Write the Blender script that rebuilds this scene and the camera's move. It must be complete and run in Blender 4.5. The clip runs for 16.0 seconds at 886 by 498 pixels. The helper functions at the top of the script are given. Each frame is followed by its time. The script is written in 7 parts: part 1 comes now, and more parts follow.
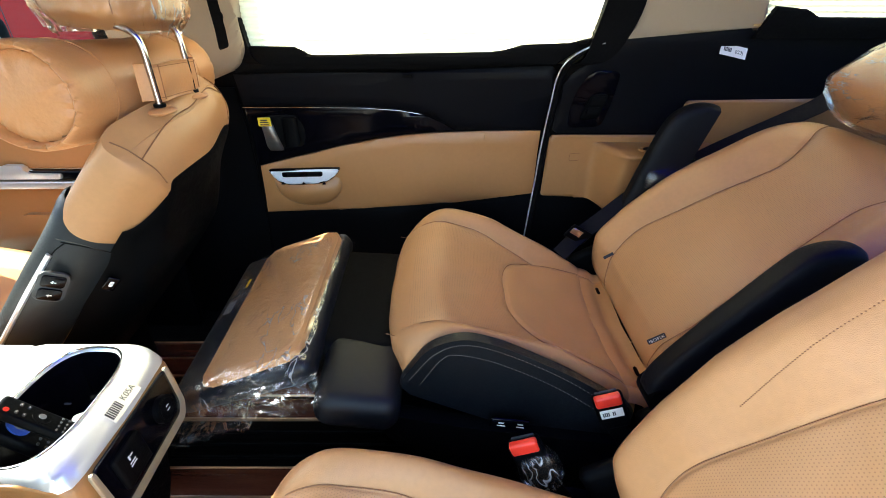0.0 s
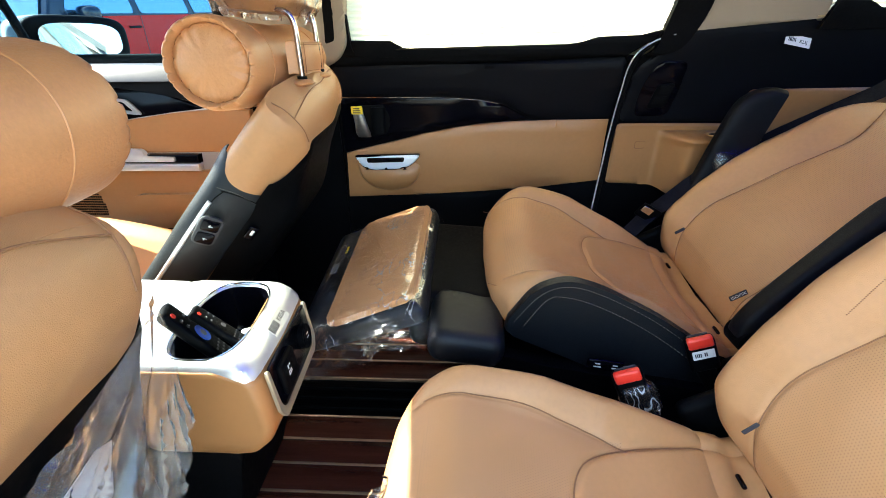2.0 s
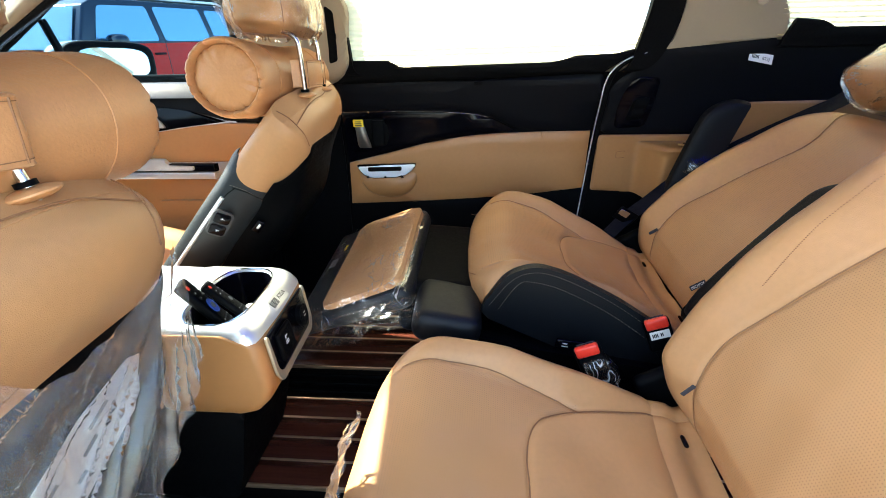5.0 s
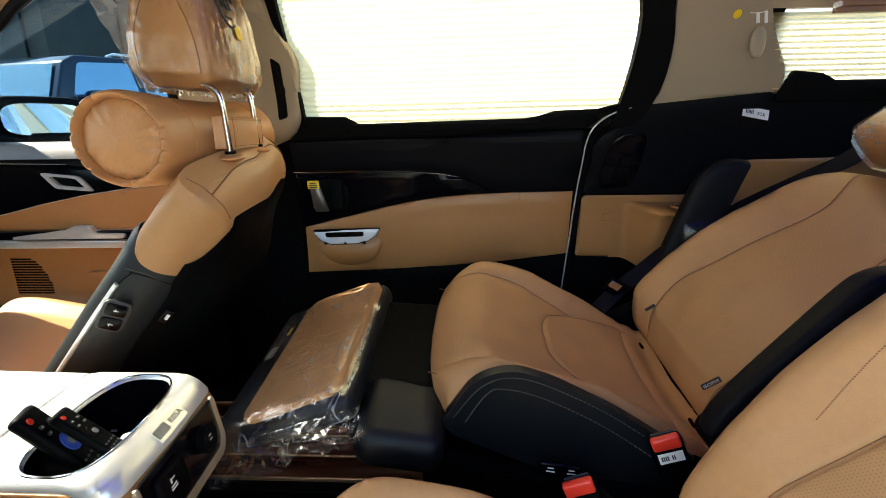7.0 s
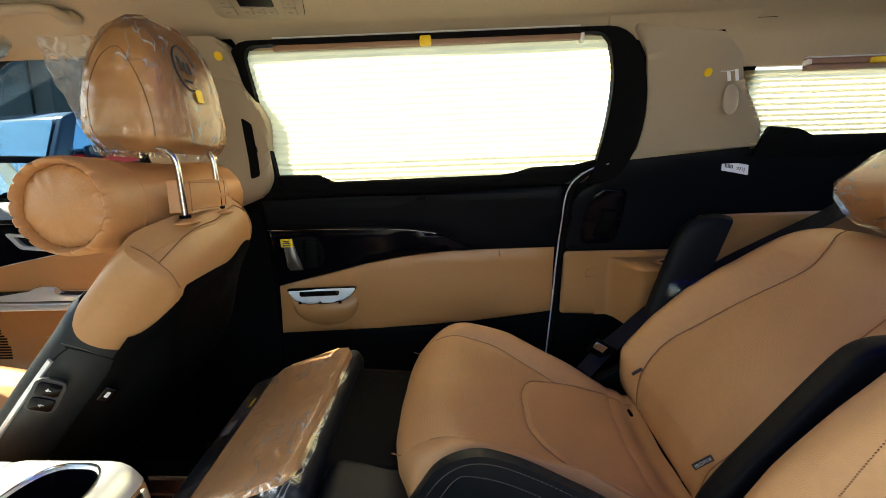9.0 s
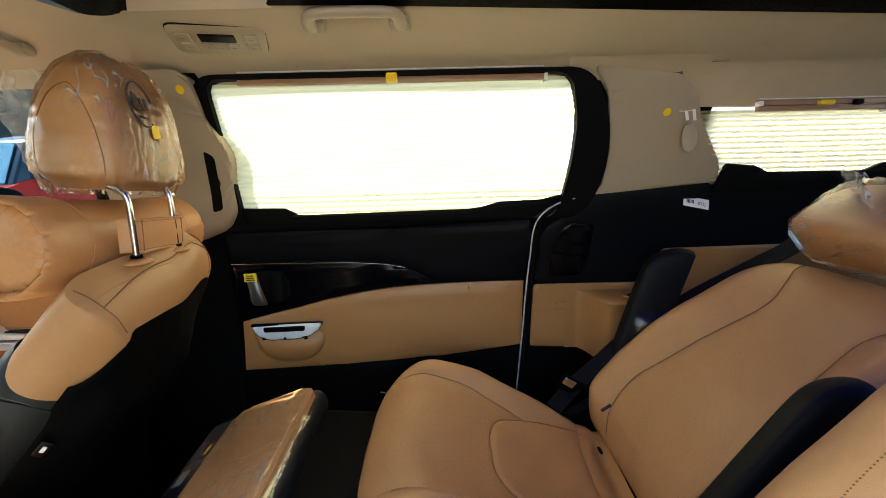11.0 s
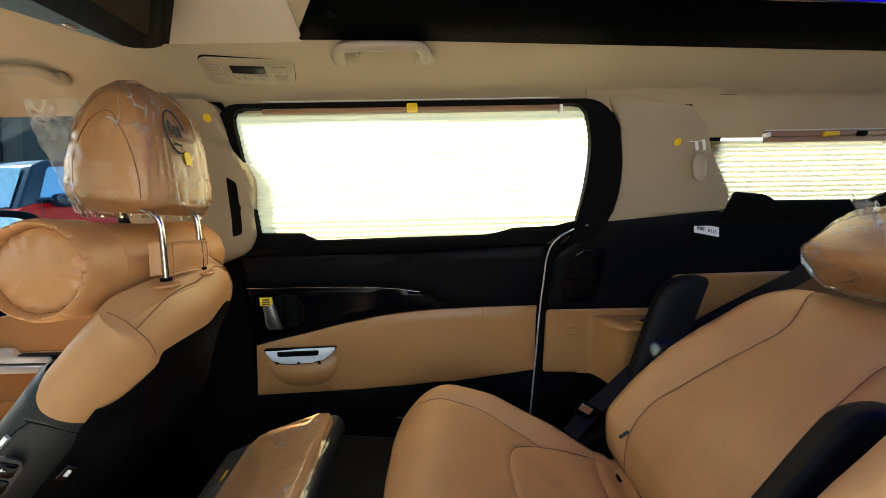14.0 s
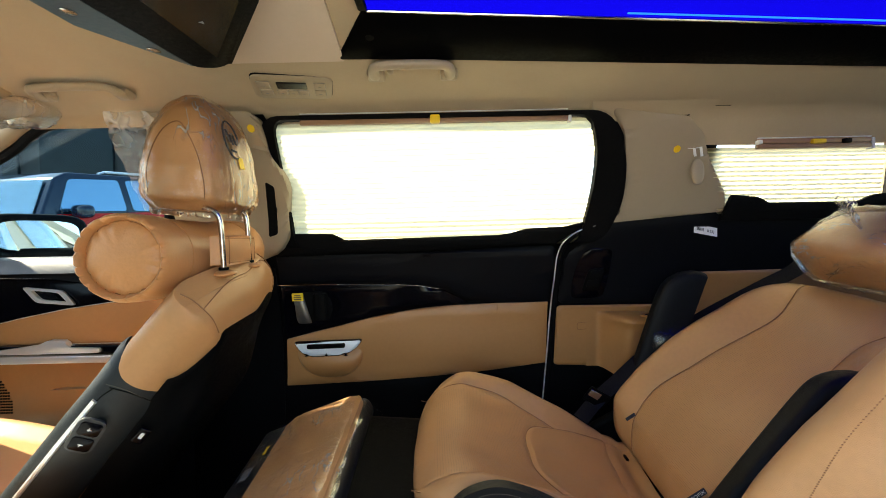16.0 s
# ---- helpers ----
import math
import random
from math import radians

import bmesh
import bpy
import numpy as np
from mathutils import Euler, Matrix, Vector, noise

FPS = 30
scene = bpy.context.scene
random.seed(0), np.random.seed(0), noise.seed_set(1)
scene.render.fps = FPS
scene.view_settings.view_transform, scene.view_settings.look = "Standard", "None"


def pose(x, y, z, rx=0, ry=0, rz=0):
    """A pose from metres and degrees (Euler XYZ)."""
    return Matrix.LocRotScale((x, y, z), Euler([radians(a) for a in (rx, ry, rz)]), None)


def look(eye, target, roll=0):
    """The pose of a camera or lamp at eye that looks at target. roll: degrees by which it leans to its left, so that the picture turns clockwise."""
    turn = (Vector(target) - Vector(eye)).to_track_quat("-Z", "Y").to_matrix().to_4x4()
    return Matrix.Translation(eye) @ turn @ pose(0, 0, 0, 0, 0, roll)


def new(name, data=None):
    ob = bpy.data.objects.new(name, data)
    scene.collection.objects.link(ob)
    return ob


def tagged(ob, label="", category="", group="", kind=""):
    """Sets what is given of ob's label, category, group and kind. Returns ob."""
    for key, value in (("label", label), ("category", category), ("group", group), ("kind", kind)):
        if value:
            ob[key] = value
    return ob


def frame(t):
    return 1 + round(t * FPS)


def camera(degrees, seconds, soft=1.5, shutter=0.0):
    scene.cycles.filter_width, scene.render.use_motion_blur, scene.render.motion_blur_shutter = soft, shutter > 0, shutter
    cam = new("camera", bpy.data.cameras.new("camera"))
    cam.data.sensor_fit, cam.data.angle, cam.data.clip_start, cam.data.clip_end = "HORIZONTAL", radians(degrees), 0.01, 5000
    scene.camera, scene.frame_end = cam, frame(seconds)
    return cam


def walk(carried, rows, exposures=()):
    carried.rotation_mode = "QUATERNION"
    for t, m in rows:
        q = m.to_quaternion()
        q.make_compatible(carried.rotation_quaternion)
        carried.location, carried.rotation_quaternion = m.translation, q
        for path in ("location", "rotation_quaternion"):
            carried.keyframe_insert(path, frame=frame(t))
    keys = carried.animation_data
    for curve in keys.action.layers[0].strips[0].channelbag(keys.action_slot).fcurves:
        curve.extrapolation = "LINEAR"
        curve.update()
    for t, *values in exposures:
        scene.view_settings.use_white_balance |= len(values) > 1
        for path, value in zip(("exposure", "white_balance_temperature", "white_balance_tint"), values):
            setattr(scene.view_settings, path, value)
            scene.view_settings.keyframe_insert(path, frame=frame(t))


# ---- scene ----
cam = camera(87.3, 16.0, soft=0.9)
METRES, EYE, SIDE, TILT, LEAN, TURN = 1.0, 0.896, -0.568, -26.0, 0.0, 0.0
ROWS = [
    (0.0, 0.0, 0.0, 0.0, 0.0, 0.0, -0.0),
    (0.5, -0.0312, -0.0175, -0.0395, 0.65, 0.71, -0.17),
    (1.0, -0.0815, -0.048, -0.0794, 1.5, 1.5, -0.4),
    (1.5, -0.1253, -0.0748, -0.1068, 2.12, 2.03, -0.63),
    (2.0, -0.1507, -0.0956, -0.131, 2.82, 2.68, -0.83),
    (2.5, -0.1473, -0.1426, -0.1606, 3.48, 3.18, -1.01),
    (3.0, -0.1297, -0.2164, -0.2079, 4.08, 3.67, -1.09),
    (5.5, -0.0682, -0.177, -0.1902, 4.38, 6.22, -1.22),
    (6.0, -0.0546, -0.1164, -0.1528, 3.75, 7.68, -0.92),
    (6.5, -0.0491, -0.0475, -0.1184, 3.21, 9.42, -0.62),
    (7.0, -0.0319, -0.0132, -0.1012, 3.1, 11.25, -0.4),
    (7.5, 0.0118, 0.0011, -0.0895, 2.95, 12.9, -0.2),
    (8.0, 0.0177, 0.0207, -0.0818, 2.95, 14.38, -0.04),
    (8.5, 0.0208, 0.0283, -0.0727, 3.05, 15.79, 0.09),
    (9.0, 0.0231, 0.0284, -0.0566, 3.0, 16.94, 0.21),
    (11.5, 0.0526, 0.0341, -0.0249, -0.62, 20.33, 1.59),
    (12.0, 0.0552, 0.0356, -0.0225, -1.34, 20.84, 1.8),
    (12.5, 0.0441, 0.0364, -0.0186, -1.31, 21.39, 1.65),
    (13.0, 0.0169, 0.0335, -0.0234, -0.86, 21.99, 1.36),
    (13.5, 0.0033, 0.0237, -0.0315, -0.28, 22.52, 1.15),
    (14.0, 0.0011, 0.0178, -0.0345, 0.08, 23.06, 1.07),
    (14.5, 0.0037, 0.0065, -0.0469, 0.54, 23.5, 0.85),
    (15.0, -0.0009, -0.0131, -0.0655, 0.94, 23.99, 0.62),
    (15.5, -0.0186, -0.0349, -0.0833, 1.0, 24.34, 0.62),
    (16.0, -0.0373, -0.0638, -0.1104, 0.71, 24.61, 0.83),
]
walk(cam, [(t, pose(0, SIDE, EYE, TILT, LEAN, TURN) @ pose(METRES * x, METRES * y, METRES * z, 90 + pitch, roll, yaw)) for t, x, y, z, yaw, pitch, roll in ROWS], [(0.0, 2.88, 6550, 3), (3.0, 2.89, 6300, 2), (5.5, 2.60, 6700, 3), (7.0, 2.10, 7250, 3), (9.0, 2.12, 7400, 2), (16.0, 2.22, 7400, 2)])
# ---- world and sun ----
SUN_ELEV, SUN_AZ = 41.5, 168.0   # degrees; azimuth of the place the sun stands in, counted from +x to +y
world = bpy.data.worlds.new("world")
scene.world = world
world.use_nodes = True
wn, wl = world.node_tree.nodes, world.node_tree.links
sky = wn.new("ShaderNodeTexSky")
sky.sky_type, sky.sun_disc = "NISHITA", False
sky.sun_elevation, sky.sun_rotation = radians(SUN_ELEV), radians(90.0 - SUN_AZ)
wl.new(sky.outputs[0], wn["Background"].inputs[0])
wn["Background"].inputs[1].default_value = 0.15
sun = new("sun", bpy.data.lights.new("sun", "SUN"))
sun.data.energy, sun.data.angle, sun.data.color = 5.0, radians(0.6), (1.0, 0.93, 0.82)
sd = Vector((math.cos(radians(SUN_ELEV)) * math.cos(radians(SUN_AZ)), math.cos(radians(SUN_ELEV)) * math.sin(radians(SUN_AZ)), math.sin(radians(SUN_ELEV))))
sun.matrix_world = look(sd * 20, (0, 0, 0))
# added area lamp at the open doorway, topping up the sky on the near seat
door_fill = new("doorway_fill", bpy.data.lights.new("doorway_fill", "AREA"))
door_fill.data.shape, door_fill.data.size, door_fill.data.size_y = "RECTANGLE", 0.8, 0.9
door_fill.data.energy, door_fill.data.color = 0.9, (0.80, 0.91, 1.0)
door_fill.matrix_world = look((-0.02, -1.22, 0.95), (0.05, -0.3, 0.40))


# ---- materials ----
def material(name, color, rough=0.5, metal=0.0, vary=0.12, scale=6.0, bump=0.0, bump_scale=300.0, pattern="noise", coat=0.0, spec=0.5, stretch=(1, 1, 1), sheen=0.0):
    """A painted, leather or plastic surface: base colour with large and small variation, uneven gloss and a fine relief."""
    m = bpy.data.materials.new(name)
    m.use_nodes = True
    n, l = m.node_tree.nodes, m.node_tree.links
    b = n["Principled BSDF"]
    tc = n.new("ShaderNodeTexCoord")
    mp = n.new("ShaderNodeMapping")
    mp.inputs["Scale"].default_value = stretch
    l.new(tc.outputs["Object"], mp.inputs["Vector"])
    big = n.new("ShaderNodeTexNoise")
    big.inputs["Scale"].default_value, big.inputs["Detail"].default_value = scale, 5
    l.new(mp.outputs[0], big.inputs["Vector"])
    fine = n.new("ShaderNodeTexNoise")
    fine.inputs["Scale"].default_value, fine.inputs["Detail"].default_value = scale * 22, 3
    l.new(mp.outputs[0], fine.inputs["Vector"])
    add = n.new("ShaderNodeMath")
    add.operation = "MULTIPLY_ADD"
    l.new(fine.outputs[0], add.inputs[0])
    add.inputs[1].default_value = 0.5
    l.new(big.outputs[0], add.inputs[2])
    rng = n.new("ShaderNodeMapRange")
    rng.inputs["From Min"].default_value, rng.inputs["From Max"].default_value = 0.45, 1.05
    rng.inputs["To Min"].default_value, rng.inputs["To Max"].default_value = 1 - vary, 1 + vary
    l.new(add.outputs[0], rng.inputs["Value"])
    mul = n.new("ShaderNodeMix")
    mul.data_type, mul.blend_type = "RGBA", "MULTIPLY"
    mul.inputs["Factor"].default_value = 1.0
    mul.inputs["A"].default_value = (*color, 1)
    l.new(rng.outputs[0], mul.inputs["B"])
    l.new(mul.outputs["Result"], b.inputs["Base Color"])
    rr = n.new("ShaderNodeMapRange")
    rr.inputs["From Min"].default_value, rr.inputs["From Max"].default_value = 0.3, 0.7
    rr.inputs["To Min"].default_value, rr.inputs["To Max"].default_value = rough * 0.85, min(1.0, rough * 1.15)
    l.new(fine.outputs[0], rr.inputs["Value"])
    l.new(rr.outputs[0], b.inputs["Roughness"])
    b.inputs["Metallic"].default_value = metal
    b.inputs["Specular IOR Level"].default_value = spec
    b.inputs["Coat Weight"].default_value = coat
    b.inputs["Coat Roughness"].default_value = 0.05
    b.inputs["Sheen Weight"].default_value = sheen
    if bump > 0:
        if pattern == "noise":
            tex = n.new("ShaderNodeTexNoise")
            tex.inputs["Detail"].default_value = 4
            height = tex.outputs[0]
        else:
            tex = n.new("ShaderNodeTexVoronoi")
            tex.feature = "DISTANCE_TO_EDGE" if pattern == "grain" else "F1"
            height = tex.outputs["Distance"]
        tex.inputs["Scale"].default_value = bump_scale
        l.new(mp.outputs[0], tex.inputs["Vector"])
        bp = n.new("ShaderNodeBump")
        bp.inputs["Strength"].default_value, bp.inputs["Distance"].default_value = bump, 0.002
        l.new(height, bp.inputs["Height"])
        l.new(bp.outputs[0], b.inputs["Normal"])
    return m


def perforated(name, color, rough, pitch=0.0038, hole=0.22):
    """Leather pierced in a regular grid of small holes."""
    m = material(name, color, rough, vary=0.08, bump=0.12, bump_scale=900, pattern="grain")
    n, l = m.node_tree.nodes, m.node_tree.links
    b = n["Principled BSDF"]
    tc = n.new("ShaderNodeTexCoord")
    sep = n.new("ShaderNodeSeparateXYZ")
    l.new(tc.outputs["Object"], sep.inputs[0])
    sq = []
    row = None
    for axis, off in ((0, 0.0), (1, 0.0)):
        sc = n.new("ShaderNodeMath")
        sc.operation = "MULTIPLY"
        sc.inputs[1].default_value = 1 / pitch
        l.new(sep.outputs[axis], sc.inputs[0])
        out = sc.outputs[0]
        if axis == 0:
            fl = n.new("ShaderNodeMath")
            fl.operation = "FLOOR"
            l.new(out, fl.inputs[0])
            half = n.new("ShaderNodeMath")
            half.operation = "MULTIPLY"
            half.inputs[1].default_value = 0.5
            l.new(fl.outputs[0], half.inputs[0])
            row = half.outputs[0]
        else:
            sh = n.new("ShaderNodeMath")
            sh.operation = "ADD"
            l.new(out, sh.inputs[0])
            l.new(row, sh.inputs[1])
            out = sh.outputs[0]
        fr = n.new("ShaderNodeMath")
        fr.operation = "FRACT"
        l.new(out, fr.inputs[0])
        ce = n.new("ShaderNodeMath")
        ce.operation = "SUBTRACT"
        ce.inputs[1].default_value = 0.5
        l.new(fr.outputs[0], ce.inputs[0])
        p2 = n.new("ShaderNodeMath")
        p2.operation = "MULTIPLY"
        l.new(ce.outputs[0], p2.inputs[0])
        l.new(ce.outputs[0], p2.inputs[1])
        sq.append(p2.outputs[0])
    sm = n.new("ShaderNodeMath")
    sm.operation = "ADD"
    l.new(sq[0], sm.inputs[0])
    l.new(sq[1], sm.inputs[1])
    lt = n.new("ShaderNodeMapRange")
    lt.inputs["From Min"].default_value, lt.inputs["From Max"].default_value = hole * hole * 0.5, hole * hole
    lt.inputs["To Min"].default_value, lt.inputs["To Max"].default_value = 0.68, 1.0
    l.new(sm.outputs[0], lt.inputs["Value"])
    mul = n.new("ShaderNodeMix")
    mul.data_type, mul.blend_type = "RGBA", "MULTIPLY"
    mul.inputs["Factor"].default_value = 1.0
    old = b.inputs["Base Color"].links[0].from_socket
    l.new(old, mul.inputs["A"])
    l.new(lt.outputs[0], mul.inputs["B"])
    l.new(mul.outputs["Result"], b.inputs["Base Color"])
    return m


def film(name, gloss=0.42, haze=0.012, rough=0.14, bump=0.3, bump_scale=30.0, tint=(1, 1, 1), ridged=True, crease=0.0, crease_scale=12.0, stretch=(1, 1, 1)):
    """Thin clear wrapping film: mostly see-through, with a crinkled gloss."""
    m = bpy.data.materials.new(name)
    m.use_nodes = True
    n, l = m.node_tree.nodes, m.node_tree.links
    n.remove(n["Principled BSDF"])
    out = n["Material Output"]
    tr, gl, df = n.new("ShaderNodeBsdfTransparent"), n.new("ShaderNodeBsdfGlossy"), n.new("ShaderNodeBsdfDiffuse")
    tr.inputs[0].default_value = (*tint, 1)
    gl.inputs["Roughness"].default_value = rough
    gl.inputs["Color"].default_value = (1, 1, 1, 1)
    df.inputs["Color"].default_value = (0.85, 0.87, 0.9, 1)
    tc = n.new("ShaderNodeTexCoord")
    tex = n.new("ShaderNodeTexNoise")
    tex.inputs["Scale"].default_value, tex.inputs["Detail"].default_value = bump_scale, 3
    tex.inputs["Distortion"].default_value = 1.6
    if bump > 0 and ridged:
        tex.noise_type = "RIDGED_MULTIFRACTAL"
    l.new(tc.outputs["Object"], tex.inputs["Vector"])
    bp = n.new("ShaderNodeBump")
    bp.inputs["Strength"].default_value, bp.inputs["Distance"].default_value = bump, 0.02
    l.new(tex.outputs[0], bp.inputs["Height"])
    fr = n.new("ShaderNodeFresnel")
    fr.inputs["IOR"].default_value = 1.45
    l.new(bp.outputs[0], gl.inputs["Normal"])
    l.new(bp.outputs[0], fr.inputs["Normal"])
    amt = n.new("ShaderNodeMath")
    amt.operation, amt.use_clamp = "MULTIPLY_ADD", True
    amt.inputs[1].default_value, amt.inputs[2].default_value = gloss, 0.0
    l.new(fr.outputs[0], amt.inputs[0])
    a, c = n.new("ShaderNodeMixShader"), n.new("ShaderNodeMixShader")
    a.inputs[0].default_value = haze
    if crease > 0:
        # fine white lines along folds: crease whitening, with glints painted in as haze
        mp = n.new("ShaderNodeMapping")
        mp.inputs["Scale"].default_value = stretch
        l.new(tc.outputs["Object"], mp.inputs[0])
        lines, patch = n.new("ShaderNodeTexNoise"), n.new("ShaderNodeTexNoise")
        lines.inputs["Scale"].default_value, lines.inputs["Detail"].default_value = crease_scale, 2
        lines.inputs["Distortion"].default_value = 0.35
        patch.inputs["Scale"].default_value, patch.inputs["Detail"].default_value = crease_scale * 0.30, 2
        l.new(mp.outputs[0], lines.inputs["Vector"])
        l.new(mp.outputs[0], patch.inputs["Vector"])
        off, ab, r1, r2 = n.new("ShaderNodeMath"), n.new("ShaderNodeMath"), n.new("ShaderNodeMapRange"), n.new("ShaderNodeMapRange")
        off.operation, ab.operation = "SUBTRACT", "ABSOLUTE"
        off.inputs[1].default_value = 0.5
        l.new(lines.outputs[0], off.inputs[0])
        l.new(off.outputs[0], ab.inputs[0])
        for r, lo, hi, to in ((r1, 0.0, 0.04, (1.0, 0.0)), (r2, 0.46, 0.60, (0.0, 1.0))):
            r.inputs["From Min"].default_value, r.inputs["From Max"].default_value = lo, hi
            r.inputs["To Min"].default_value, r.inputs["To Max"].default_value = to
        l.new(ab.outputs[0], r1.inputs["Value"])
        l.new(patch.outputs[0], r2.inputs["Value"])
        mu, ad = n.new("ShaderNodeMath"), n.new("ShaderNodeMath")
        mu.operation, ad.operation, ad.use_clamp = "MULTIPLY", "MULTIPLY_ADD", True
        l.new(r1.outputs[0], mu.inputs[0])
        l.new(r2.outputs[0], mu.inputs[1])
        l.new(mu.outputs[0], ad.inputs[0])
        ad.inputs[1].default_value, ad.inputs[2].default_value = crease, haze
        l.new(ad.outputs[0], a.inputs[0])
    l.new(tr.outputs[0], a.inputs[1])
    tl, both = n.new("ShaderNodeBsdfTranslucent"), n.new("ShaderNodeMixShader")
    tl.inputs["Color"].default_value = (0.9, 0.92, 0.95, 1)
    l.new(bp.outputs[0], tl.inputs["Normal"])
    l.new(df.outputs[0], both.inputs[1])
    l.new(tl.outputs[0], both.inputs[2])
    l.new(both.outputs[0], a.inputs[2])
    l.new(amt.outputs[0], c.inputs[0])
    l.new(a.outputs[0], c.inputs[1])
    l.new(gl.outputs[0], c.inputs[2])
    l.new(c.outputs[0], out.inputs[0])
    return m


def pane_glass(name, tint=(0.93, 0.96, 0.95)):
    m = film(name, gloss=0.75, haze=0.0, rough=0.0, bump=0.0, tint=tint)
    return m


def glow(name, color, strength):
    m = bpy.data.materials.new(name)
    m.use_nodes = True
    b = m.node_tree.nodes["Principled BSDF"]
    b.inputs["Base Color"].default_value = (*[c * 0.3 for c in color], 1)
    b.inputs["Emission Color"].default_value = (*color, 1)
    b.inputs["Emission Strength"].default_value = strength
    b.inputs["Roughness"].default_value, b.inputs["Specular IOR Level"].default_value = 1.0, 0.0
    return m


def translucent_fabric(name, color):
    m = bpy.data.materials.new(name)
    m.use_nodes = True
    n, l = m.node_tree.nodes, m.node_tree.links
    n.remove(n["Principled BSDF"])
    tr, df = n.new("ShaderNodeBsdfTranslucent"), n.new("ShaderNodeBsdfDiffuse")
    tc = n.new("ShaderNodeTexCoord")
    mp = n.new("ShaderNodeMapping")
    mp.inputs["Scale"].default_value = (3, 1, 60)
    tex = n.new("ShaderNodeTexNoise")
    tex.inputs["Scale"].default_value, tex.inputs["Detail"].default_value = 4, 4
    l.new(tc.outputs["Object"], mp.inputs[0])
    l.new(mp.outputs[0], tex.inputs["Vector"])
    rp = n.new("ShaderNodeValToRGB")
    rp.color_ramp.elements[0].color = (*[c * 0.93 for c in color], 1)
    rp.color_ramp.elements[1].color = (*color, 1)
    rp.color_ramp.elements[0].position, rp.color_ramp.elements[1].position = 0.3, 0.6
    l.new(tex.outputs[0], rp.inputs[0])
    l.new(rp.outputs[0], tr.inputs[0])
    l.new(rp.outputs[0], df.inputs[0])
    mx = n.new("ShaderNodeMixShader")
    mx.inputs[0].default_value = 0.04
    l.new(tr.outputs[0], mx.inputs[1])
    l.new(df.outputs[0], mx.inputs[2])
    l.new(mx.outputs[0], n["Material Output"].inputs[0])
    return m


def plain(name, color, rough, metal):
    """Smooth metallic paint with a faint large-scale unevenness."""
    m = bpy.data.materials.new(name)
    m.use_nodes = True
    n, l = m.node_tree.nodes, m.node_tree.links
    b = n["Principled BSDF"]
    b.inputs["Base Color"].default_value = (*color, 1)
    b.inputs["Metallic"].default_value = metal
    tc, tex, rr = n.new("ShaderNodeTexCoord"), n.new("ShaderNodeTexNoise"), n.new("ShaderNodeMapRange")
    tex.inputs["Scale"].default_value = 9
    l.new(tc.outputs["Object"], tex.inputs["Vector"])
    rr.inputs["To Min"].default_value, rr.inputs["To Max"].default_value = rough * 0.8, rough * 1.2
    l.new(tex.outputs[0], rr.inputs["Value"])
    l.new(rr.outputs[0], b.inputs["Roughness"])
    return m


TAN = (0.458, 0.232, 0.098)
LEATHER = material("tan_leather", TAN, 0.42, vary=0.10, scale=5, bump=0.22, bump_scale=650, pattern="grain", spec=0.4)
LEATHER_PERF = perforated("tan_perforated_leather", TAN, 0.45)
LEATHER_SOFT = material("tan_gathered_leather", (0.50, 0.235, 0.098), 0.4, vary=0.12, scale=9, bump=0.3, bump_scale=260, spec=0.45)
DOOR_TAN = material("tan_door_trim", (0.41, 0.195, 0.072), 0.38, vary=0.07, scale=4, bump=0.15, bump_scale=800, pattern="grain")
THREAD_DARK = material("dark_thread", (0.24, 0.11, 0.048), 0.8)
THREAD_PALE = material("pale_thread", (0.16, 0.14, 0.12), 0.8)
# lighter copy of the black leather; windscreen light is put into its colour
LIT_BLACK_LEATHER = material("lit_black_leather", (0.011, 0.0145, 0.017), 0.42, vary=0.2, bump=0.25, bump_scale=650, pattern="grain", spec=0.4)
BLACK_LEATHER = material("black_leather", (0.0042, 0.0056, 0.0085), 0.45, vary=0.2, bump=0.25, bump_scale=650, pattern="grain", spec=0.32)
BLACK_PLASTIC = material("black_grained_plastic", (0.0014, 0.0016, 0.0023), 0.55, vary=0.2, bump=0.25, bump_scale=900, pattern="grain", spec=0.055)
BLACK_SHELL = material("black_moulded_shell", (0.0014, 0.0018, 0.0024), 0.5, vary=0.2, bump=0.15, bump_scale=900, pattern="grain", spec=0.06)
DOOR_BLACK = material("black_soft_door_trim", (0.003, 0.0034, 0.0055), 0.5, vary=0.2, bump=0.2, bump_scale=700, pattern="grain", spec=0.13)
GLOSS_BLACK = material("piano_black", (0.002, 0.002, 0.004), 0.16, vary=0.1, spec=0.16)
RUBBER = material("black_rubber", (0.003, 0.003, 0.0035), 0.7, vary=0.15, spec=0.08)
CHROME = material("chrome", (0.58, 0.58, 0.59), 0.16, metal=1.0, vary=0.03)
SATIN = plain("satin_silver", (0.80, 0.81, 0.83), 0.3, 0.6)
# the open doorway's pale blue reflection is put into this base colour
PLATE = plain("doorway_lit_plate", (0.80, 0.86, 0.95), 0.3, 0.15)
CHAMPAGNE = plain("champagne_metal", (0.56, 0.48, 0.35), 0.34, 0.6)
BRUSHED = material("brushed_dark_metal", (0.17, 0.165, 0.16), 0.35, metal=0.8, vary=0.15, scale=30, stretch=(1, 1, 8))
WINDOW_DARK = material("dark_building_glass", (0.008, 0.014, 0.018), 0.25, vary=0.3, scale=2, spec=0.15)
LEDGE = material("dark_soft_ledge", (0.035, 0.037, 0.042), 0.45, vary=0.1, bump=0.15, bump_scale=700, pattern="grain", spec=0.5)
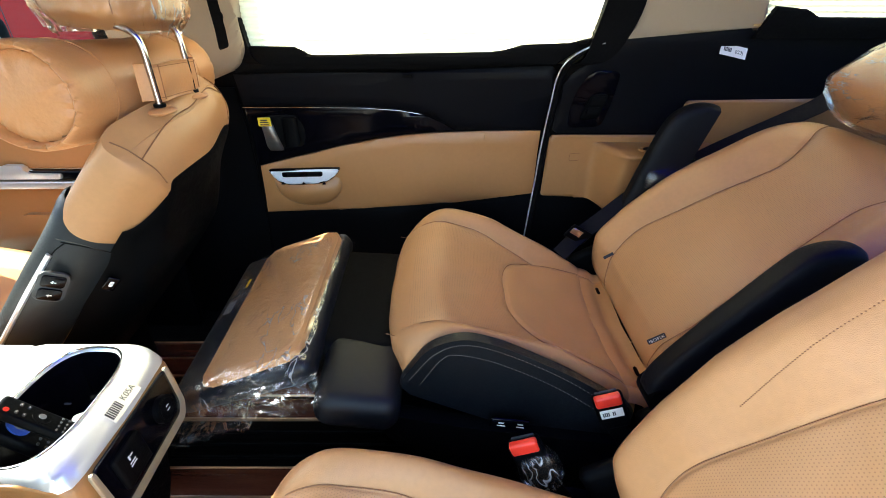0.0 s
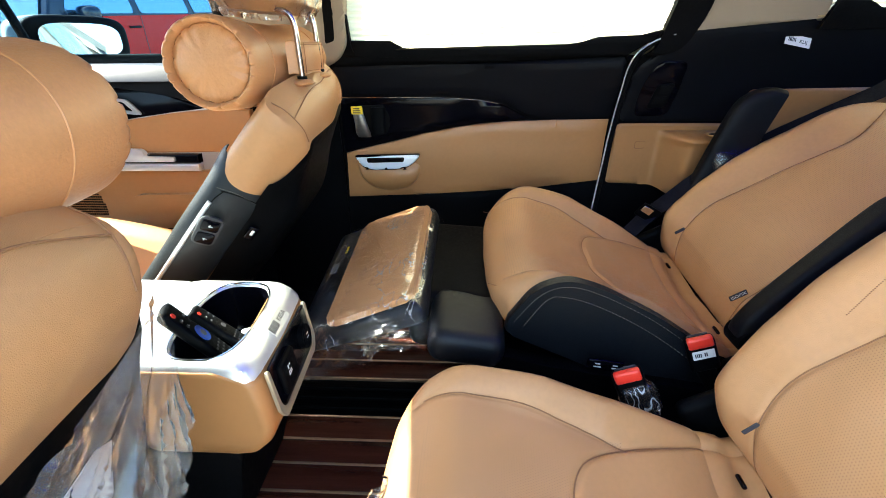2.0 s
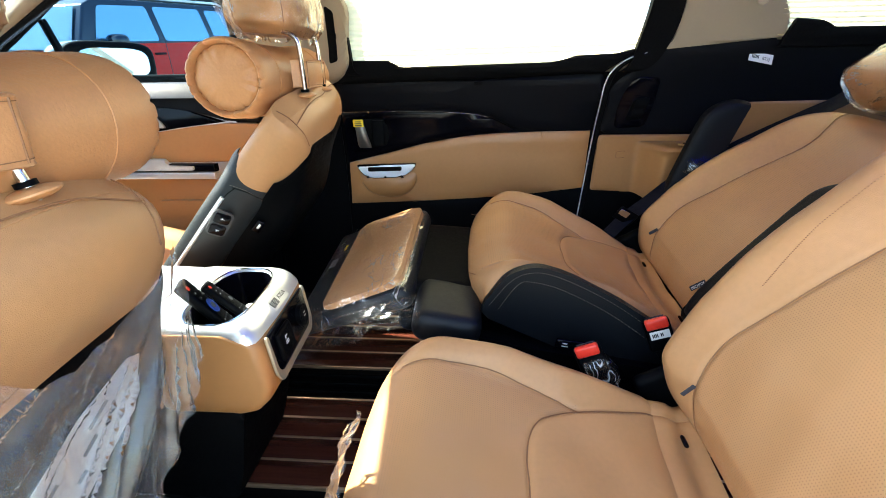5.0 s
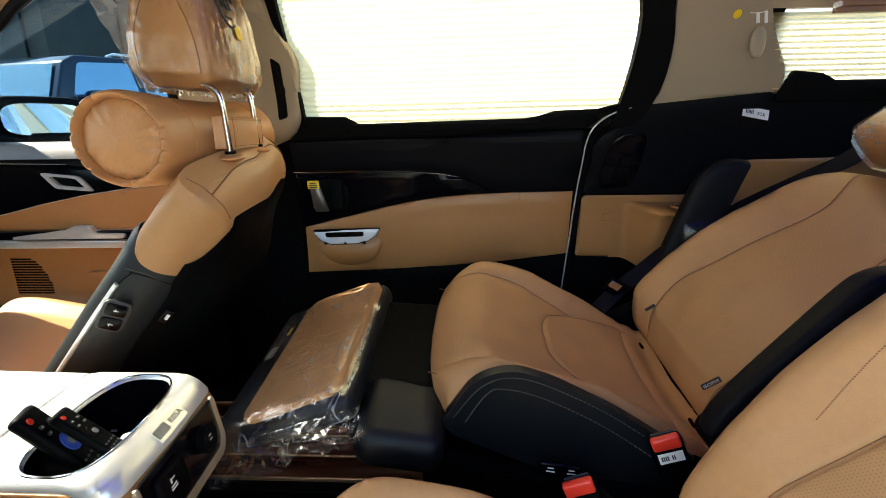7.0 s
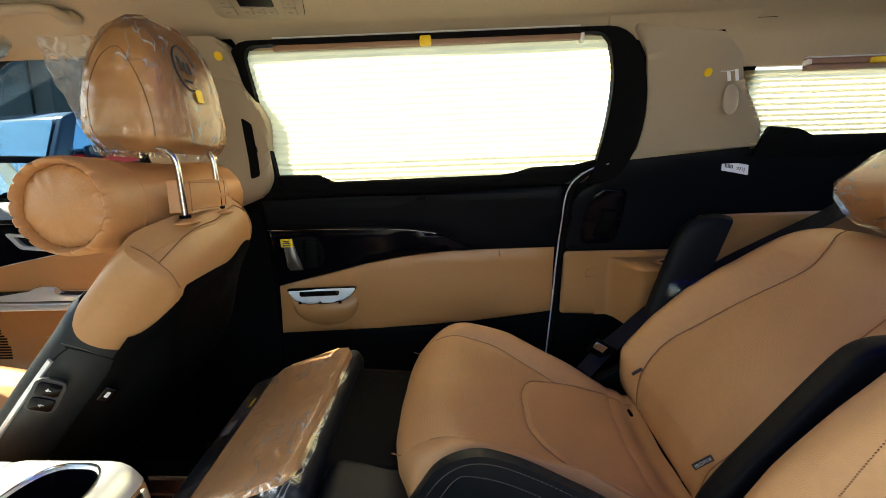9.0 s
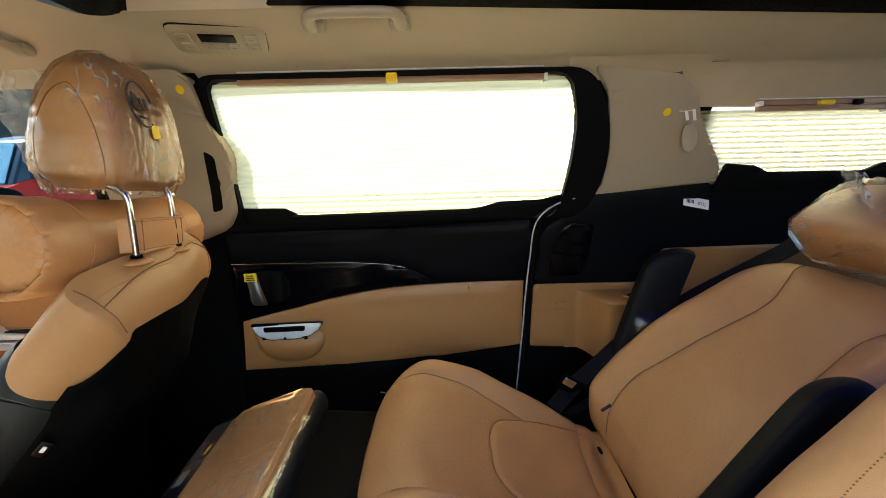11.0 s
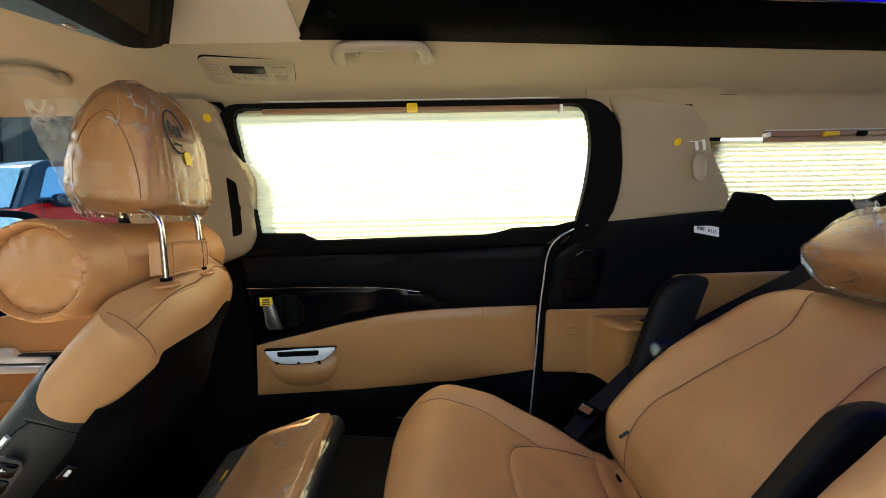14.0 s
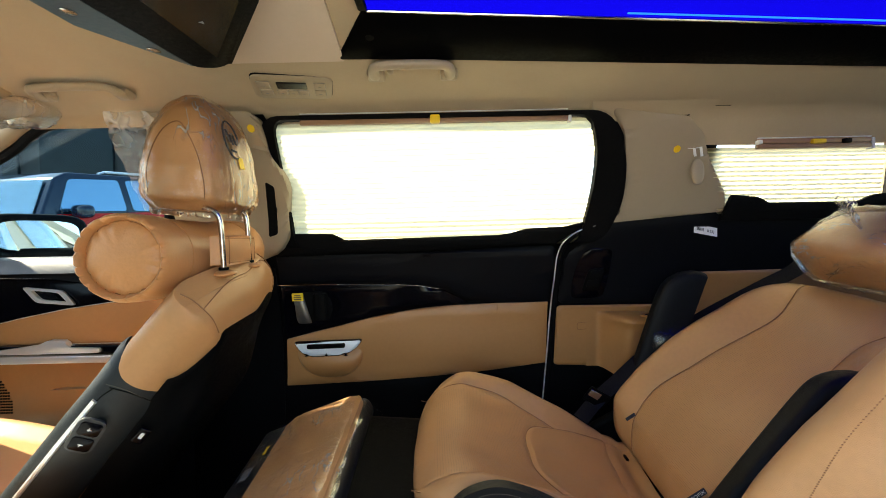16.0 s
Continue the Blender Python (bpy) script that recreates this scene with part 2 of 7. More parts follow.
# dark plastic whose base colour holds the blue sheen of the sky
SKY_SHEEN_PLASTIC = material("dark_plastic_with_sky_sheen", (0.045, 0.070, 0.092), 0.35, vary=0.1, spec=0.6)
SCREEN_GLASS = material("dark_screen_glass", (0.006, 0.007, 0.005), 0.2, vary=0.05, spec=0.25)
RAIL_BLACK = material("deep_black_rail", (0.0009, 0.001, 0.0013), 0.6, vary=0.2, bump=0.1, bump_scale=900, pattern="grain", spec=0.02)
BRASS = material("brass_strip", (0.55, 0.36, 0.22), 0.35, metal=0.8, vary=0.12)
WOOD = material("dark_red_wood", (0.075, 0.022, 0.013), 0.22, vary=0.45, scale=5, stretch=(0.7, 14, 14), bump=0.06, bump_scale=60, coat=0.3)
HEADLINER = material("beige_headliner_cloth", (0.44, 0.355, 0.245), 0.95, vary=0.06, scale=8, bump=0.25, bump_scale=1100, spec=0.1, sheen=0.2)
BEIGE = material("beige_pillar_plastic", (0.35, 0.285, 0.205), 0.5, vary=0.05, scale=5, bump=0.1, bump_scale=900, pattern="grain")
PALE_PANEL = material("pale_roof_panel", (0.60, 0.50, 0.42), 0.7, vary=0.05, bump=0.15, bump_scale=1000)
RED = material("red_button_plastic", (0.72, 0.035, 0.02), 0.35, vary=0.08)
BLUE = material("blue_button_plastic", (0.02, 0.09, 0.6), 0.35, vary=0.08)
WHITE = material("white_label_paper", (0.8, 0.8, 0.8), 0.6, vary=0.04)
INK = material("label_ink", (0.03, 0.03, 0.04), 0.7)
YELLOW = material("yellow_sticker", (0.85, 0.58, 0.02), 0.5, vary=0.06)
DIM_BUTTON = material("dark_grey_rubber_key", (0.035, 0.037, 0.042), 0.5, vary=0.1)
GREY_BUTTON = material("grey_rubber_button", (0.18, 0.18, 0.19), 0.6)
WEBBING = material("black_belt_webbing", (0.004, 0.0045, 0.010), 0.7, vary=0.2, bump=0.3, bump_scale=500, spec=0.1)
BLIND = translucent_fabric("cream_pleated_blind", (0.74, 0.675, 0.455))
BLIND_RAIL = material("brown_blind_rail", (0.30, 0.17, 0.10), 0.4, vary=0.1, scale=20, stretch=(0.3, 5, 5))
FILM = film("clear_wrap_film", gloss=0.9, haze=0.012, rough=0.10, bump=0.22, bump_scale=20, crease=0.7, crease_scale=46, stretch=(1, 1, 0.4))
FILM_LEG = film("leg_rest_film", gloss=0.17, haze=0.012, rough=0.16, bump=0.2, bump_scale=30, ridged=False, crease=0.42, crease_scale=40, stretch=(1, 0.5, 1))
FILM_HEAD = film("headrest_film", gloss=0.6, haze=0.02, rough=0.10, bump=0.22, bump_scale=30, ridged=False, crease=0.60, crease_scale=62, stretch=(1, 0.35, 1.5))
FILM_SKIRT = film("hanging_leg_rest_film", gloss=0.28, haze=0.010, rough=0.12, bump=0.16, bump_scale=40, ridged=False, crease=0.16, crease_scale=60)
FILM_BAG = film("clear_bag_film", gloss=0.9, haze=0.24, bump=0.3, bump_scale=14, crease=0.45, crease_scale=12)
FILM_SHEET = film("hanging_sheet_film", gloss=1.1, haze=0.12, rough=0.10, bump=0.10, bump_scale=9, ridged=False, crease=0.13, crease_scale=22, stretch=(1, 1.3, 0.7))
GLASS = pane_glass("window_glass")
FRONT_GLASS = pane_glass("front_door_glass", (0.33, 0.50, 0.60))
TINTED = pane_glass("tinted_window_glass", (0.74, 0.78, 0.77))
BLUE_GLOW = glow("blue_ambient_light", (0.0, 0.0, 1.0), 0.20)
CYAN_GLOW = glow("cyan_light_line", (0.02, 0.25, 1.0), 0.25)
# ground is unseen; its pale colour is chosen to bounce light onto the headliner
BOUNCE_GROUND = material("pale_bounce_ground", (0.43, 0.40, 0.34), 0.9, vary=0.25, scale=2, bump=0.5, bump_scale=120)
VAN_WHITE = material("white_van_paint", (0.78, 0.79, 0.80), 0.22, vary=0.03, coat=1.0)
CAR_RED = material("red_car_paint", (0.42, 0.006, 0.008), 0.22, vary=0.04, spec=0.22)
CAR_BLACK = material("black_car_paint", (0.008, 0.018, 0.036), 0.10, vary=0.05, spec=0.5)
# the sky's cyan reflection is put into this metallic base colour
CAR_GLASS = plain("reflecting_car_glass", (0.24, 0.42, 0.54), 0.05, 0.85)
CAR_WHITE = material("silver_blue_paint", (0.35, 0.42, 0.47), 0.25, vary=0.04, coat=0.8)
CONCRETE = material("dark_grey_wall", (0.022, 0.026, 0.028), 0.85, vary=0.2, scale=1.5, bump=0.2, bump_scale=60)
FOLIAGE = material("hedge_leaves", (0.045, 0.075, 0.02), 0.6, vary=0.5, scale=12)
PAPER = material("printed_paper", (0.46, 0.43, 0.43), 0.7, vary=0.1, scale=30)


# ---- mesh tools ----
def link_mesh(name, me, mat, parent=None, label="", smooth=True):
    me.materials.clear()
    me.materials.append(mat)
    if smooth:
        me.shade_smooth()
        try:
            me.set_sharp_from_angle(angle=radians(42))
        except AttributeError:
            pass
    ob = new(name, me)
    if parent:
        ob.parent = parent
    if label:
        ob["label"] = label
    return ob


def part(name, bm, mat, parent=None, label="", smooth=True):
    """Links a bmesh as one mesh object under a thing or a part."""
    me = bpy.data.meshes.new(name)
    bmesh.ops.recalc_face_normals(bm, faces=bm.faces[:])
    bm.to_mesh(me)
    bm.free()
    return link_mesh(name, me, mat, parent, label, smooth)


def thing(name, label, category, at=(0, 0, 0), group="", kind=""):
    e = new(name)
    e.location = at
    e.empty_display_size = 0.05
    return tagged(e, label, category, group, kind)


def box(size, at=(0, 0, 0), bevel=0.004, seg=3, rot=(0, 0, 0), bm=None):
    own = bmesh.new()
    bmesh.ops.create_cube(own, size=1)
    for v in own.verts:
        v.co = Vector((v.co.x * size[0], v.co.y * size[1], v.co.z * size[2]))
    if bevel > 0:
        bmesh.ops.bevel(own, geom=own.edges[:], offset=min(bevel, 0.48 * min(size)), segments=seg, profile=0.5, affect="EDGES")
    m = pose(*at, *rot)
    bmesh.ops.transform(own, matrix=m, verts=own.verts[:])
    if bm is None:
        return own
    me = bpy.data.meshes.new("tmp")
    own.to_mesh(me)
    own.free()
    bm.from_mesh(me)
    bpy.data.meshes.remove(me)
    return bm


def prism(outline, depth, axis="y", bevel=0.003, seg=2):
    """A flat plate of that outline (pairs), depth thick along the axis from 0, with rounded rims."""
    bm = bmesh.new()
    to = {"y": lambda a, b, d: (a, d, b), "z": lambda a, b, d: (a, b, d), "x": lambda a, b, d: (d, a, b)}[axis]
    lo = [bm.verts.new(to(a, b, 0)) for a, b in outline]
    hi = [bm.verts.new(to(a, b, depth)) for a, b in outline]
    k = len(outline)
    bm.faces.new(lo)
    bm.faces.new(hi)
    for i in range(k):
        bm.faces.new((lo[i], lo[(i + 1) % k], hi[(i + 1) % k], hi[i]))
    if bevel > 0:
        rim = [e for e in bm.edges if (e.verts[0] in lo) == (e.verts[1] in lo)]
        bmesh.ops.bevel(bm, geom=rim, offset=bevel, segments=seg, profile=0.5, affect="EDGES")
    return bm


def tube(points, r, k=8, closed=False, bm=None, flat=None):
    """A round rod (or, with flat=(a, b), an oval one) along points."""
    bm = bm or bmesh.new()
    pts = [Vector(p) for p in points]
    rings, up = [], None
    n = len(pts)
    for i, p in enumerate(pts):
        a = pts[i - 1] if i or closed else p
        c = pts[(i + 1) % n] if i < n - 1 or closed else p
        t = (c - a).normalized()
        if up is None:
            up = t.orthogonal().normalized() if flat is None else Vector(flat[2])
        s = t.cross(up).normalized()
        up = s.cross(t).normalized()
        ra, rb = (r, r) if flat is None else flat[:2]
        rings.append([bm.verts.new(p + s * (ra * math.cos(2 * math.pi * j / k)) + up * (rb * math.sin(2 * math.pi * j / k))) for j in range(k)])
    for i in range(n if closed else n - 1):
        a, c = rings[i], rings[(i + 1) % n]
        for j in range(k):
            bm.faces.new((a[j], a[(j + 1) % k], c[(j + 1) % k], c[j]))
    if not closed:
        bm.faces.new(rings[0])
        bm.faces.new(rings[-1])
    return bm


def loft(rings, caps=True):
    bm = bmesh.new()
    rr = [[bm.verts.new(p) for p in ring] for ring in rings]
    k = len(rr[0])
    for a, c in zip(rr, rr[1:]):
        for j in range(k):
            bm.faces.new((a[j], a[(j + 1) % k], c[(j + 1) % k], c[j]))
    if caps:
        bm.faces.new(rr[0])
        bm.faces.new(rr[-1])
    return bm


def smooth_line(points, n=12):
    """A Catmull-Rom line through points of any dimension."""
    p = np.array(points, float)
    p = np.vstack([2 * p[0] - p[1], p, 2 * p[-1] - p[-2]])
    out = []
    for i in range(1, len(p) - 2):
        for s in np.linspace(0, 1, n, endpoint=False):
            a, b, c, d = p[i - 1:i + 3]
            out.append(0.5 * (2 * b + (c - a) * s + (2 * a - 5 * b + 4 * c - d) * s * s + (3 * b - a - 3 * c + d) * s ** 3))
    out.append(p[-2])
    return np.array(out)


def rounded(outline, r=0.02, n=5):
    """Rounds a polygon's corners."""
    out, k = [], len(outline)
    for i in range(k):
        p, a, c = (np.array(outline[j % k], float) for j in (i, i - 1, i + 1))
        d1, d2 = a - p, c - p
        l1, l2 = np.linalg.norm(d1), np.linalg.norm(d2)
        q = min(r, 0.45 * l1, 0.45 * l2)
        s, e = p + d1 / l1 * q, p + d2 / l2 * q
        for t in np.linspace(0, 1, n):
            out.append(tuple((1 - t) ** 2 * s + 2 * t * (1 - t) * p + t * t * e))
    return out


def grid_mesh(name, verts, nu, nv, wrap=False):
    faces = []
    for i in range(nu - 1):
        for j in range(nv if wrap else nv - 1):
            k = (j + 1) % nv
            faces.append((i * nv + j, i * nv + k, (i + 1) * nv + k, (i + 1) * nv + j))
    me = bpy.data.meshes.new(name)
    me.from_pydata([tuple(v) for v in verts], [], faces)
    return me


def egg(size, powers=(2.6, 2.6), nu=40, nv=56, shape=None):
    """A rounded block (superellipsoid) with half sizes; shape(p) may bend it further."""
    def sp(c, e):
        return np.sign(c) * np.abs(c) ** e
    out = []
    for a in np.linspace(-math.pi / 2, math.pi / 2, nu):
        for b in np.linspace(0, 2 * math.pi, nv, endpoint=False):
            e1, e2 = 2 / powers[0], 2 / powers[1]
            p = np.array([size[0] * sp(math.cos(a), e1) * sp(math.cos(b), e2), size[1] * sp(math.cos(a), e1) * sp(math.sin(b), e2), size[2] * sp(math.sin(a), e1)])
            out.append(shape(p) if shape else p)
    return grid_mesh("egg", out, nu, nv, wrap=True)


def crinkle(me, amount, scale, seed=0.0):
    for v in me.vertices:
        q = v.co * scale + Vector((seed, seed * 1.7, -seed))
        d = noise.fractal(q, 0.9, 2.1, 3) * amount
        ridge = (1 - abs(noise.noise(q * 1.7))) ** 3 * amount
        v.co += v.normal * (d + ridge)
    return me


def text(words, size, m, mat, name="writing", parent=None):
    cu = bpy.data.curves.new(name, "FONT")
    cu.body, cu.size, cu.extrude = words, size, 0.0002
    cu.align_x, cu.align_y = "CENTER", "CENTER"
    ob = new("tmp_text", cu)
    dg = bpy.context.evaluated_depsgraph_get()
    me = bpy.data.meshes.new_from_object(ob.evaluated_get(dg))
    bpy.data.objects.remove(ob)
    t = link_mesh(name, me, mat, parent, smooth=False)
    t.matrix_basis = m
    return t


# ---- the far side wall's section: how far out it stands at each height ----
PROFILE_Z = (-1, 0.42, 0.55, 0.65, 0.75, 0.85, 0.88, 1.14, 1.16, 1.185, 1.20, 1.25, 1.27, 1.3)
PROFILE_Y = (0.80, 0.795, 0.785, 0.765, 0.73, 0.69, 0.68, 0.545, 0.50, 0.36, 0.28, 0.12, 0.0, -0.2)


def wall_y(z):
    return float(np.interp(z, PROFILE_Z, PROFILE_Y))


def drape(outline, inset=0.0, thick=0.012, soft=0.006, step=0.02, side=1, bulge=0.0):
    """A trim panel of that outline (x, z) laid on the wall's section, inset metres proud of it, with a rounded rim."""
    bm = bmesh.new()
    f = bm.faces.new([bm.verts.new((x, 0, z)) for x, z in outline])
    zs = [z for _, z in outline]
    xs = [x for x, _ in outline]
    if soft > 0:
        bmesh.ops.inset_region(bm, faces=[f], thickness=soft, use_even_offset=True)
    rim = {v for e in bm.edges if e.is_boundary for v in e.verts}
    rim_co = {tuple(np.round(v.co, 6)) for v in rim}
    bmesh.ops.triangulate(bm, faces=bm.faces[:])
    for z in np.arange(math.floor(min(zs) / step) * step + step, max(zs), step):
        bmesh.ops.bisect_plane(bm, geom=bm.verts[:] + bm.edges[:] + bm.faces[:], plane_co=(0, 0, z), plane_no=(0, 0, 1))
    if bulge:
        for x in np.arange(math.floor(min(xs) / 0.04) * 0.04 + 0.04, max(xs), 0.04):
            bmesh.ops.bisect_plane(bm, geom=bm.verts[:] + bm.edges[:] + bm.faces[:], plane_co=(x, 0, 0), plane_no=(1, 0, 0))
    rim = {v for e in bm.edges if e.is_boundary for v in e.verts}
    flat = {v: Vector((v.co.x, 0, v.co.z)) for v in bm.verts}
    back = bmesh.ops.extrude_face_region(bm, geom=bm.faces[:])
    new_v = [g for g in back["geom"] if isinstance(g, bmesh.types.BMVert)]
    for v in new_v:
        v.co.y = (wall_y(v.co.z) - inset + thick) * side
    for v in flat:
        fall = min(soft, 0.6 * thick) if v in rim else 0.0
        swell = 0.0
        if bulge:
            a = (v.co.x - min(xs)) / (max(xs) - min(xs))
            c = (v.co.z - min(zs)) / (max(zs) - min(zs))
            swell = bulge * max(0.0, math.sin(math.pi * a)) ** 0.5 * max(0.0, math.sin(math.pi * c)) ** 0.5
        v.co.y = (wall_y(v.co.z) - inset + fall - swell) * side
    return bm


def pad_points(L, W, H, D, nu, nw, end=8.0, side=7.0, start=None, sharp=0.28, lean=0.0):
    """Points of an upholstered pad: u along it, w across it, top height H(u, w) falling to -D round its rim. L and W may vary: L(w), W(u)."""
    s = np.linspace(0, 1, nu)
    t = np.linspace(-1, 1, nw)
    S, T = np.meshgrid(s, t, indexing="ij")
    us = np.sin(S * math.pi / 2) * 0.55 + S * 0.45 if start is None else 0.5 - 0.5 * np.cos(S * math.pi)
    ws = np.sin(T * math.pi / 2) * 0.5 + T * 0.5
    Wu = np.vectorize(W)(us)
    w = ws * Wu
    u = us * np.vectorize(L)(ws)
    fe = np.clip(1 - us ** end, 0, 1) ** sharp
    if start is not None:
        fe = fe * np.clip(1 - (1 - us) ** start, 0, 1) ** sharp
    rim = np.where(ws < 0, *side) if isinstance(side, tuple) else side
    fs = np.clip(1 - np.abs(ws) ** rim, 0, 1) ** sharp
    top = H(u, w, us, ws)
    h = -D + (top + D) * fe * fs
    if lean:
        u = u - lean * (top - h) * us ** 3
    return u, w, h


def pad(name, L, W, H, D, nu=90, nw=110, **kw):
    u, w, h = pad_points(L, W, H, D, nu, nw, **kw)
    v = np.stack([u, w, h], -1).reshape(-1, 3)
    me = grid_mesh(name, v, nu, nw)
    return me


def seam_depth(u, w, lines, depth=0.004, width=0.0045):
    """The groove that the seams (lists of (u, w)) press into a pad."""
    g = np.zeros_like(u)
    for line in lines:
        d2 = np.full(u.shape, 9.0)
        p = np.array(line)
        for a, b in zip(p, p[1:]):
            ab = b - a
            q = ((u - a[0]) * ab[0] + (w - a[1]) * ab[1]) / max(1e-12, ab @ ab)
            q = np.clip(q, 0, 1)
            d2 = np.minimum(d2, (u - a[0] - q * ab[0]) ** 2 + (w - a[1] - q * ab[1]) ** 2)
        g = np.maximum(g, np.exp(-d2 / width ** 2))
    return -depth * g


def frame_matrix(origin, along, up):
    """Local x along, z towards up; y across."""
    a = Vector(along).normalized()
    y = Vector(up).cross(a).normalized()
    z = a.cross(y)
    m = Matrix((a, y, z)).transposed().to_4x4()
    m.translation = origin
    return m


def lerp_steps(x, a, b):
    t = np.clip((x - a) / (b - a), 0, 1)
    return t * t * (3 - 2 * t)


# ================= setting =================
def structure(name, bm, mat, label, category="", smooth=True):
    return tagged(part(name, bm, mat, None, "", smooth), label, category or name.split("_")[0], kind="structure")


# ground and floor
structure("ground", box((400, 400, 0.2), (0, 0, -0.55), 0, 1, (3.5, 0, 0)), BOUNCE_GROUND, "unseen ground outside the van, kept pale to bounce light into it", "ground", False)
floor = structure("floor", box((3.6, 1.62, 0.06), (0.1, 0, -0.034), 0), BLACK_PLASTIC, "black van floor under dark red wood planks", "floor", False)

# headliner: curved cross-section swept along the cabin
hy = [0.562, 0.545, 0.52, 0.50, 0.44, 0.36, 0.28, 0.20, 0.12, 0.06, 0.0]
hz = [1.132, 1.150, 1.158, 1.163, 1.176, 1.188, 1.203, 1.228, 1.252, 1.265, 1.27]
sec = list(zip(hy, hz)) + [(-y, z) for y, z in list(zip(hy, hz))[-2::-1]]
outer = [(y * 1.015, z + 0.05) for y, z in reversed(sec)]
xs = [-1.12, -0.9, -0.6, -0.3, 0, 0.4, 0.9, 1.4, 1.9]
rings = [[(x, y, z) for y, z in sec + outer] for x in xs]
structure("ceiling", loft(rings), HEADLINER, "beige cloth headliner curving down to the windows", "ceiling")


def wall(name, outline, mat, label, inset=0.0, thick=0.02, soft=0.005, side=1, bulge=0.0, category="wall"):
    return structure(name, drape(outline, inset, thick, soft, side=side, bulge=bulge), mat, label, category)


# added box that lowers the windscreen's top edge and cuts the sun behind it
structure("ceiling_front_header", box((0.16, 1.14, 0.12), (-1.12, 0, 1.225), 0.02, 3), HEADLINER, "beige header added over the windscreen to limit the sun", "ceiling")

# outer skin of the far side, in pieces round the two windows and the front one
for nm, o in (("wall_far_lower", [(-0.98, -0.06), (1.9, -0.06), (1.9, 0.60), (-0.95, 0.60)]),
              ("wall_far_belt", [(-0.86, 0.60), (1.9, 0.60), (1.9, 0.83), (-0.86, 0.83)]),
              ("wall_far_pillar", [(0.40, 0.83), (0.70, 0.83), (0.70, 1.15), (0.40, 1.15)]),
              ("wall_far_rear", [(1.20, 0.83), (1.9, 0.83), (1.9, 1.15), (1.20, 1.15)]),
              ("wall_far_front", [(-0.75, 0.83), (-0.50, 0.83), (-0.50, 1.15), (-0.75, 1.15)])):
    wall(nm, o, BLACK_PLASTIC, "black inner body side of the van behind the trim", inset=-0.002, thick=0.006, soft=0)

# quarter trim behind the sliding door
wall("trim_quarter_upper", rounded([(0.31, 0.612), (1.85, 0.612), (1.85, 0.905), (0.79, 0.897), (0.46, 0.868), (0.40, 0.83), (0.32, 0.76)], 0.02), DOOR_BLACK,
     "black upper quarter trim panel behind the sliding door", inset=0.004, category="trim")
wall("trim_quarter_tan", rounded([(0.30, 0.415), (0.60, 0.405), (0.70, 0.35), (1.85, 0.35), (1.85, 0.606), (0.307, 0.606)], 0.012), DOOR_TAN,
     "tan leather quarter panel under the black trim", inset=0.004, category="trim")
wall("trim_quarter_rear_tan", rounded([(0.64, 0.45), (1.8, 0.45), (1.8, 0.722), (0.66, 0.706)], 0.012), DOOR_TAN,
     "tan side panel beside the rear seat", inset=0.012, category="trim")
wall("trim_quarter_lower", [(0.29, 0.03), (1.85, 0.03), (1.85, 0.35), (0.70, 0.35), (0.60, 0.402), (0.29, 0.412)], BLACK_PLASTIC,
     "black lower quarter trim", inset=0.0, category="trim")
wall("trim_pillar_rear", rounded([(0.43, 0.858), (0.77, 0.886), (0.755, 0.935), (0.68, 1.03), (0.650, 1.09), (0.60, 1.13), (0.40, 1.149), (0.445, 1.09), (0.470, 0.97), (0.466, 0.88)], 0.012),
     BEIGE, "beige plastic pillar trim between the side windows", inset=0.010, bulge=0.004, category="trim")
# front pillar trim with the long slot of a handle
bp = rounded([(-0.80, 0.74), (-0.62, 0.755), (-0.516, 0.793), (-0.483, 0.834), (-0.478, 0.90), (-0.459, 0.977), (-0.476, 1.02), (-0.498, 1.05), (-0.501, 1.10), (-0.512, 1.149), (-0.80, 1.149)], 0.02)
wall("trim_pillar_front", bp, BEIGE, "beige plastic pillar trim beside the sliding door", inset=0.046, thick=0.06, soft=0.010, category="trim")
wall("trim_pillar_slot", rounded([(-0.540, 0.835), (-0.513, 0.843), (-0.498, 0.97), (-0.520, 0.985)], 0.008), RUBBER, "black recessed slot behind the pillar grab handle", inset=0.0485, thick=0.01, soft=0.002, category="trim")
wall("trim_pillar_lower", [(-0.92, -0.03), (-0.556, -0.03), (-0.556, 0.74), (-0.92, 0.74)], BLACK_PLASTIC, "black lower pillar trim", inset=0.01, category="trim")
for x, z, in ((-0.526, 1.111), (0.587, 1.05)):
    o = [(x + 0.009 * math.cos(a), z + 0.009 * math.sin(a)) for a in np.linspace(0, 2 * math.pi, 14, endpoint=False)]
    tagged(part("sticker", drape(o, 0.050 if x < 0 else 0.0155, 0.003, 0), YELLOW), "small round yellow sticker on beige pillar trim", "sticker", "pillar stickers")

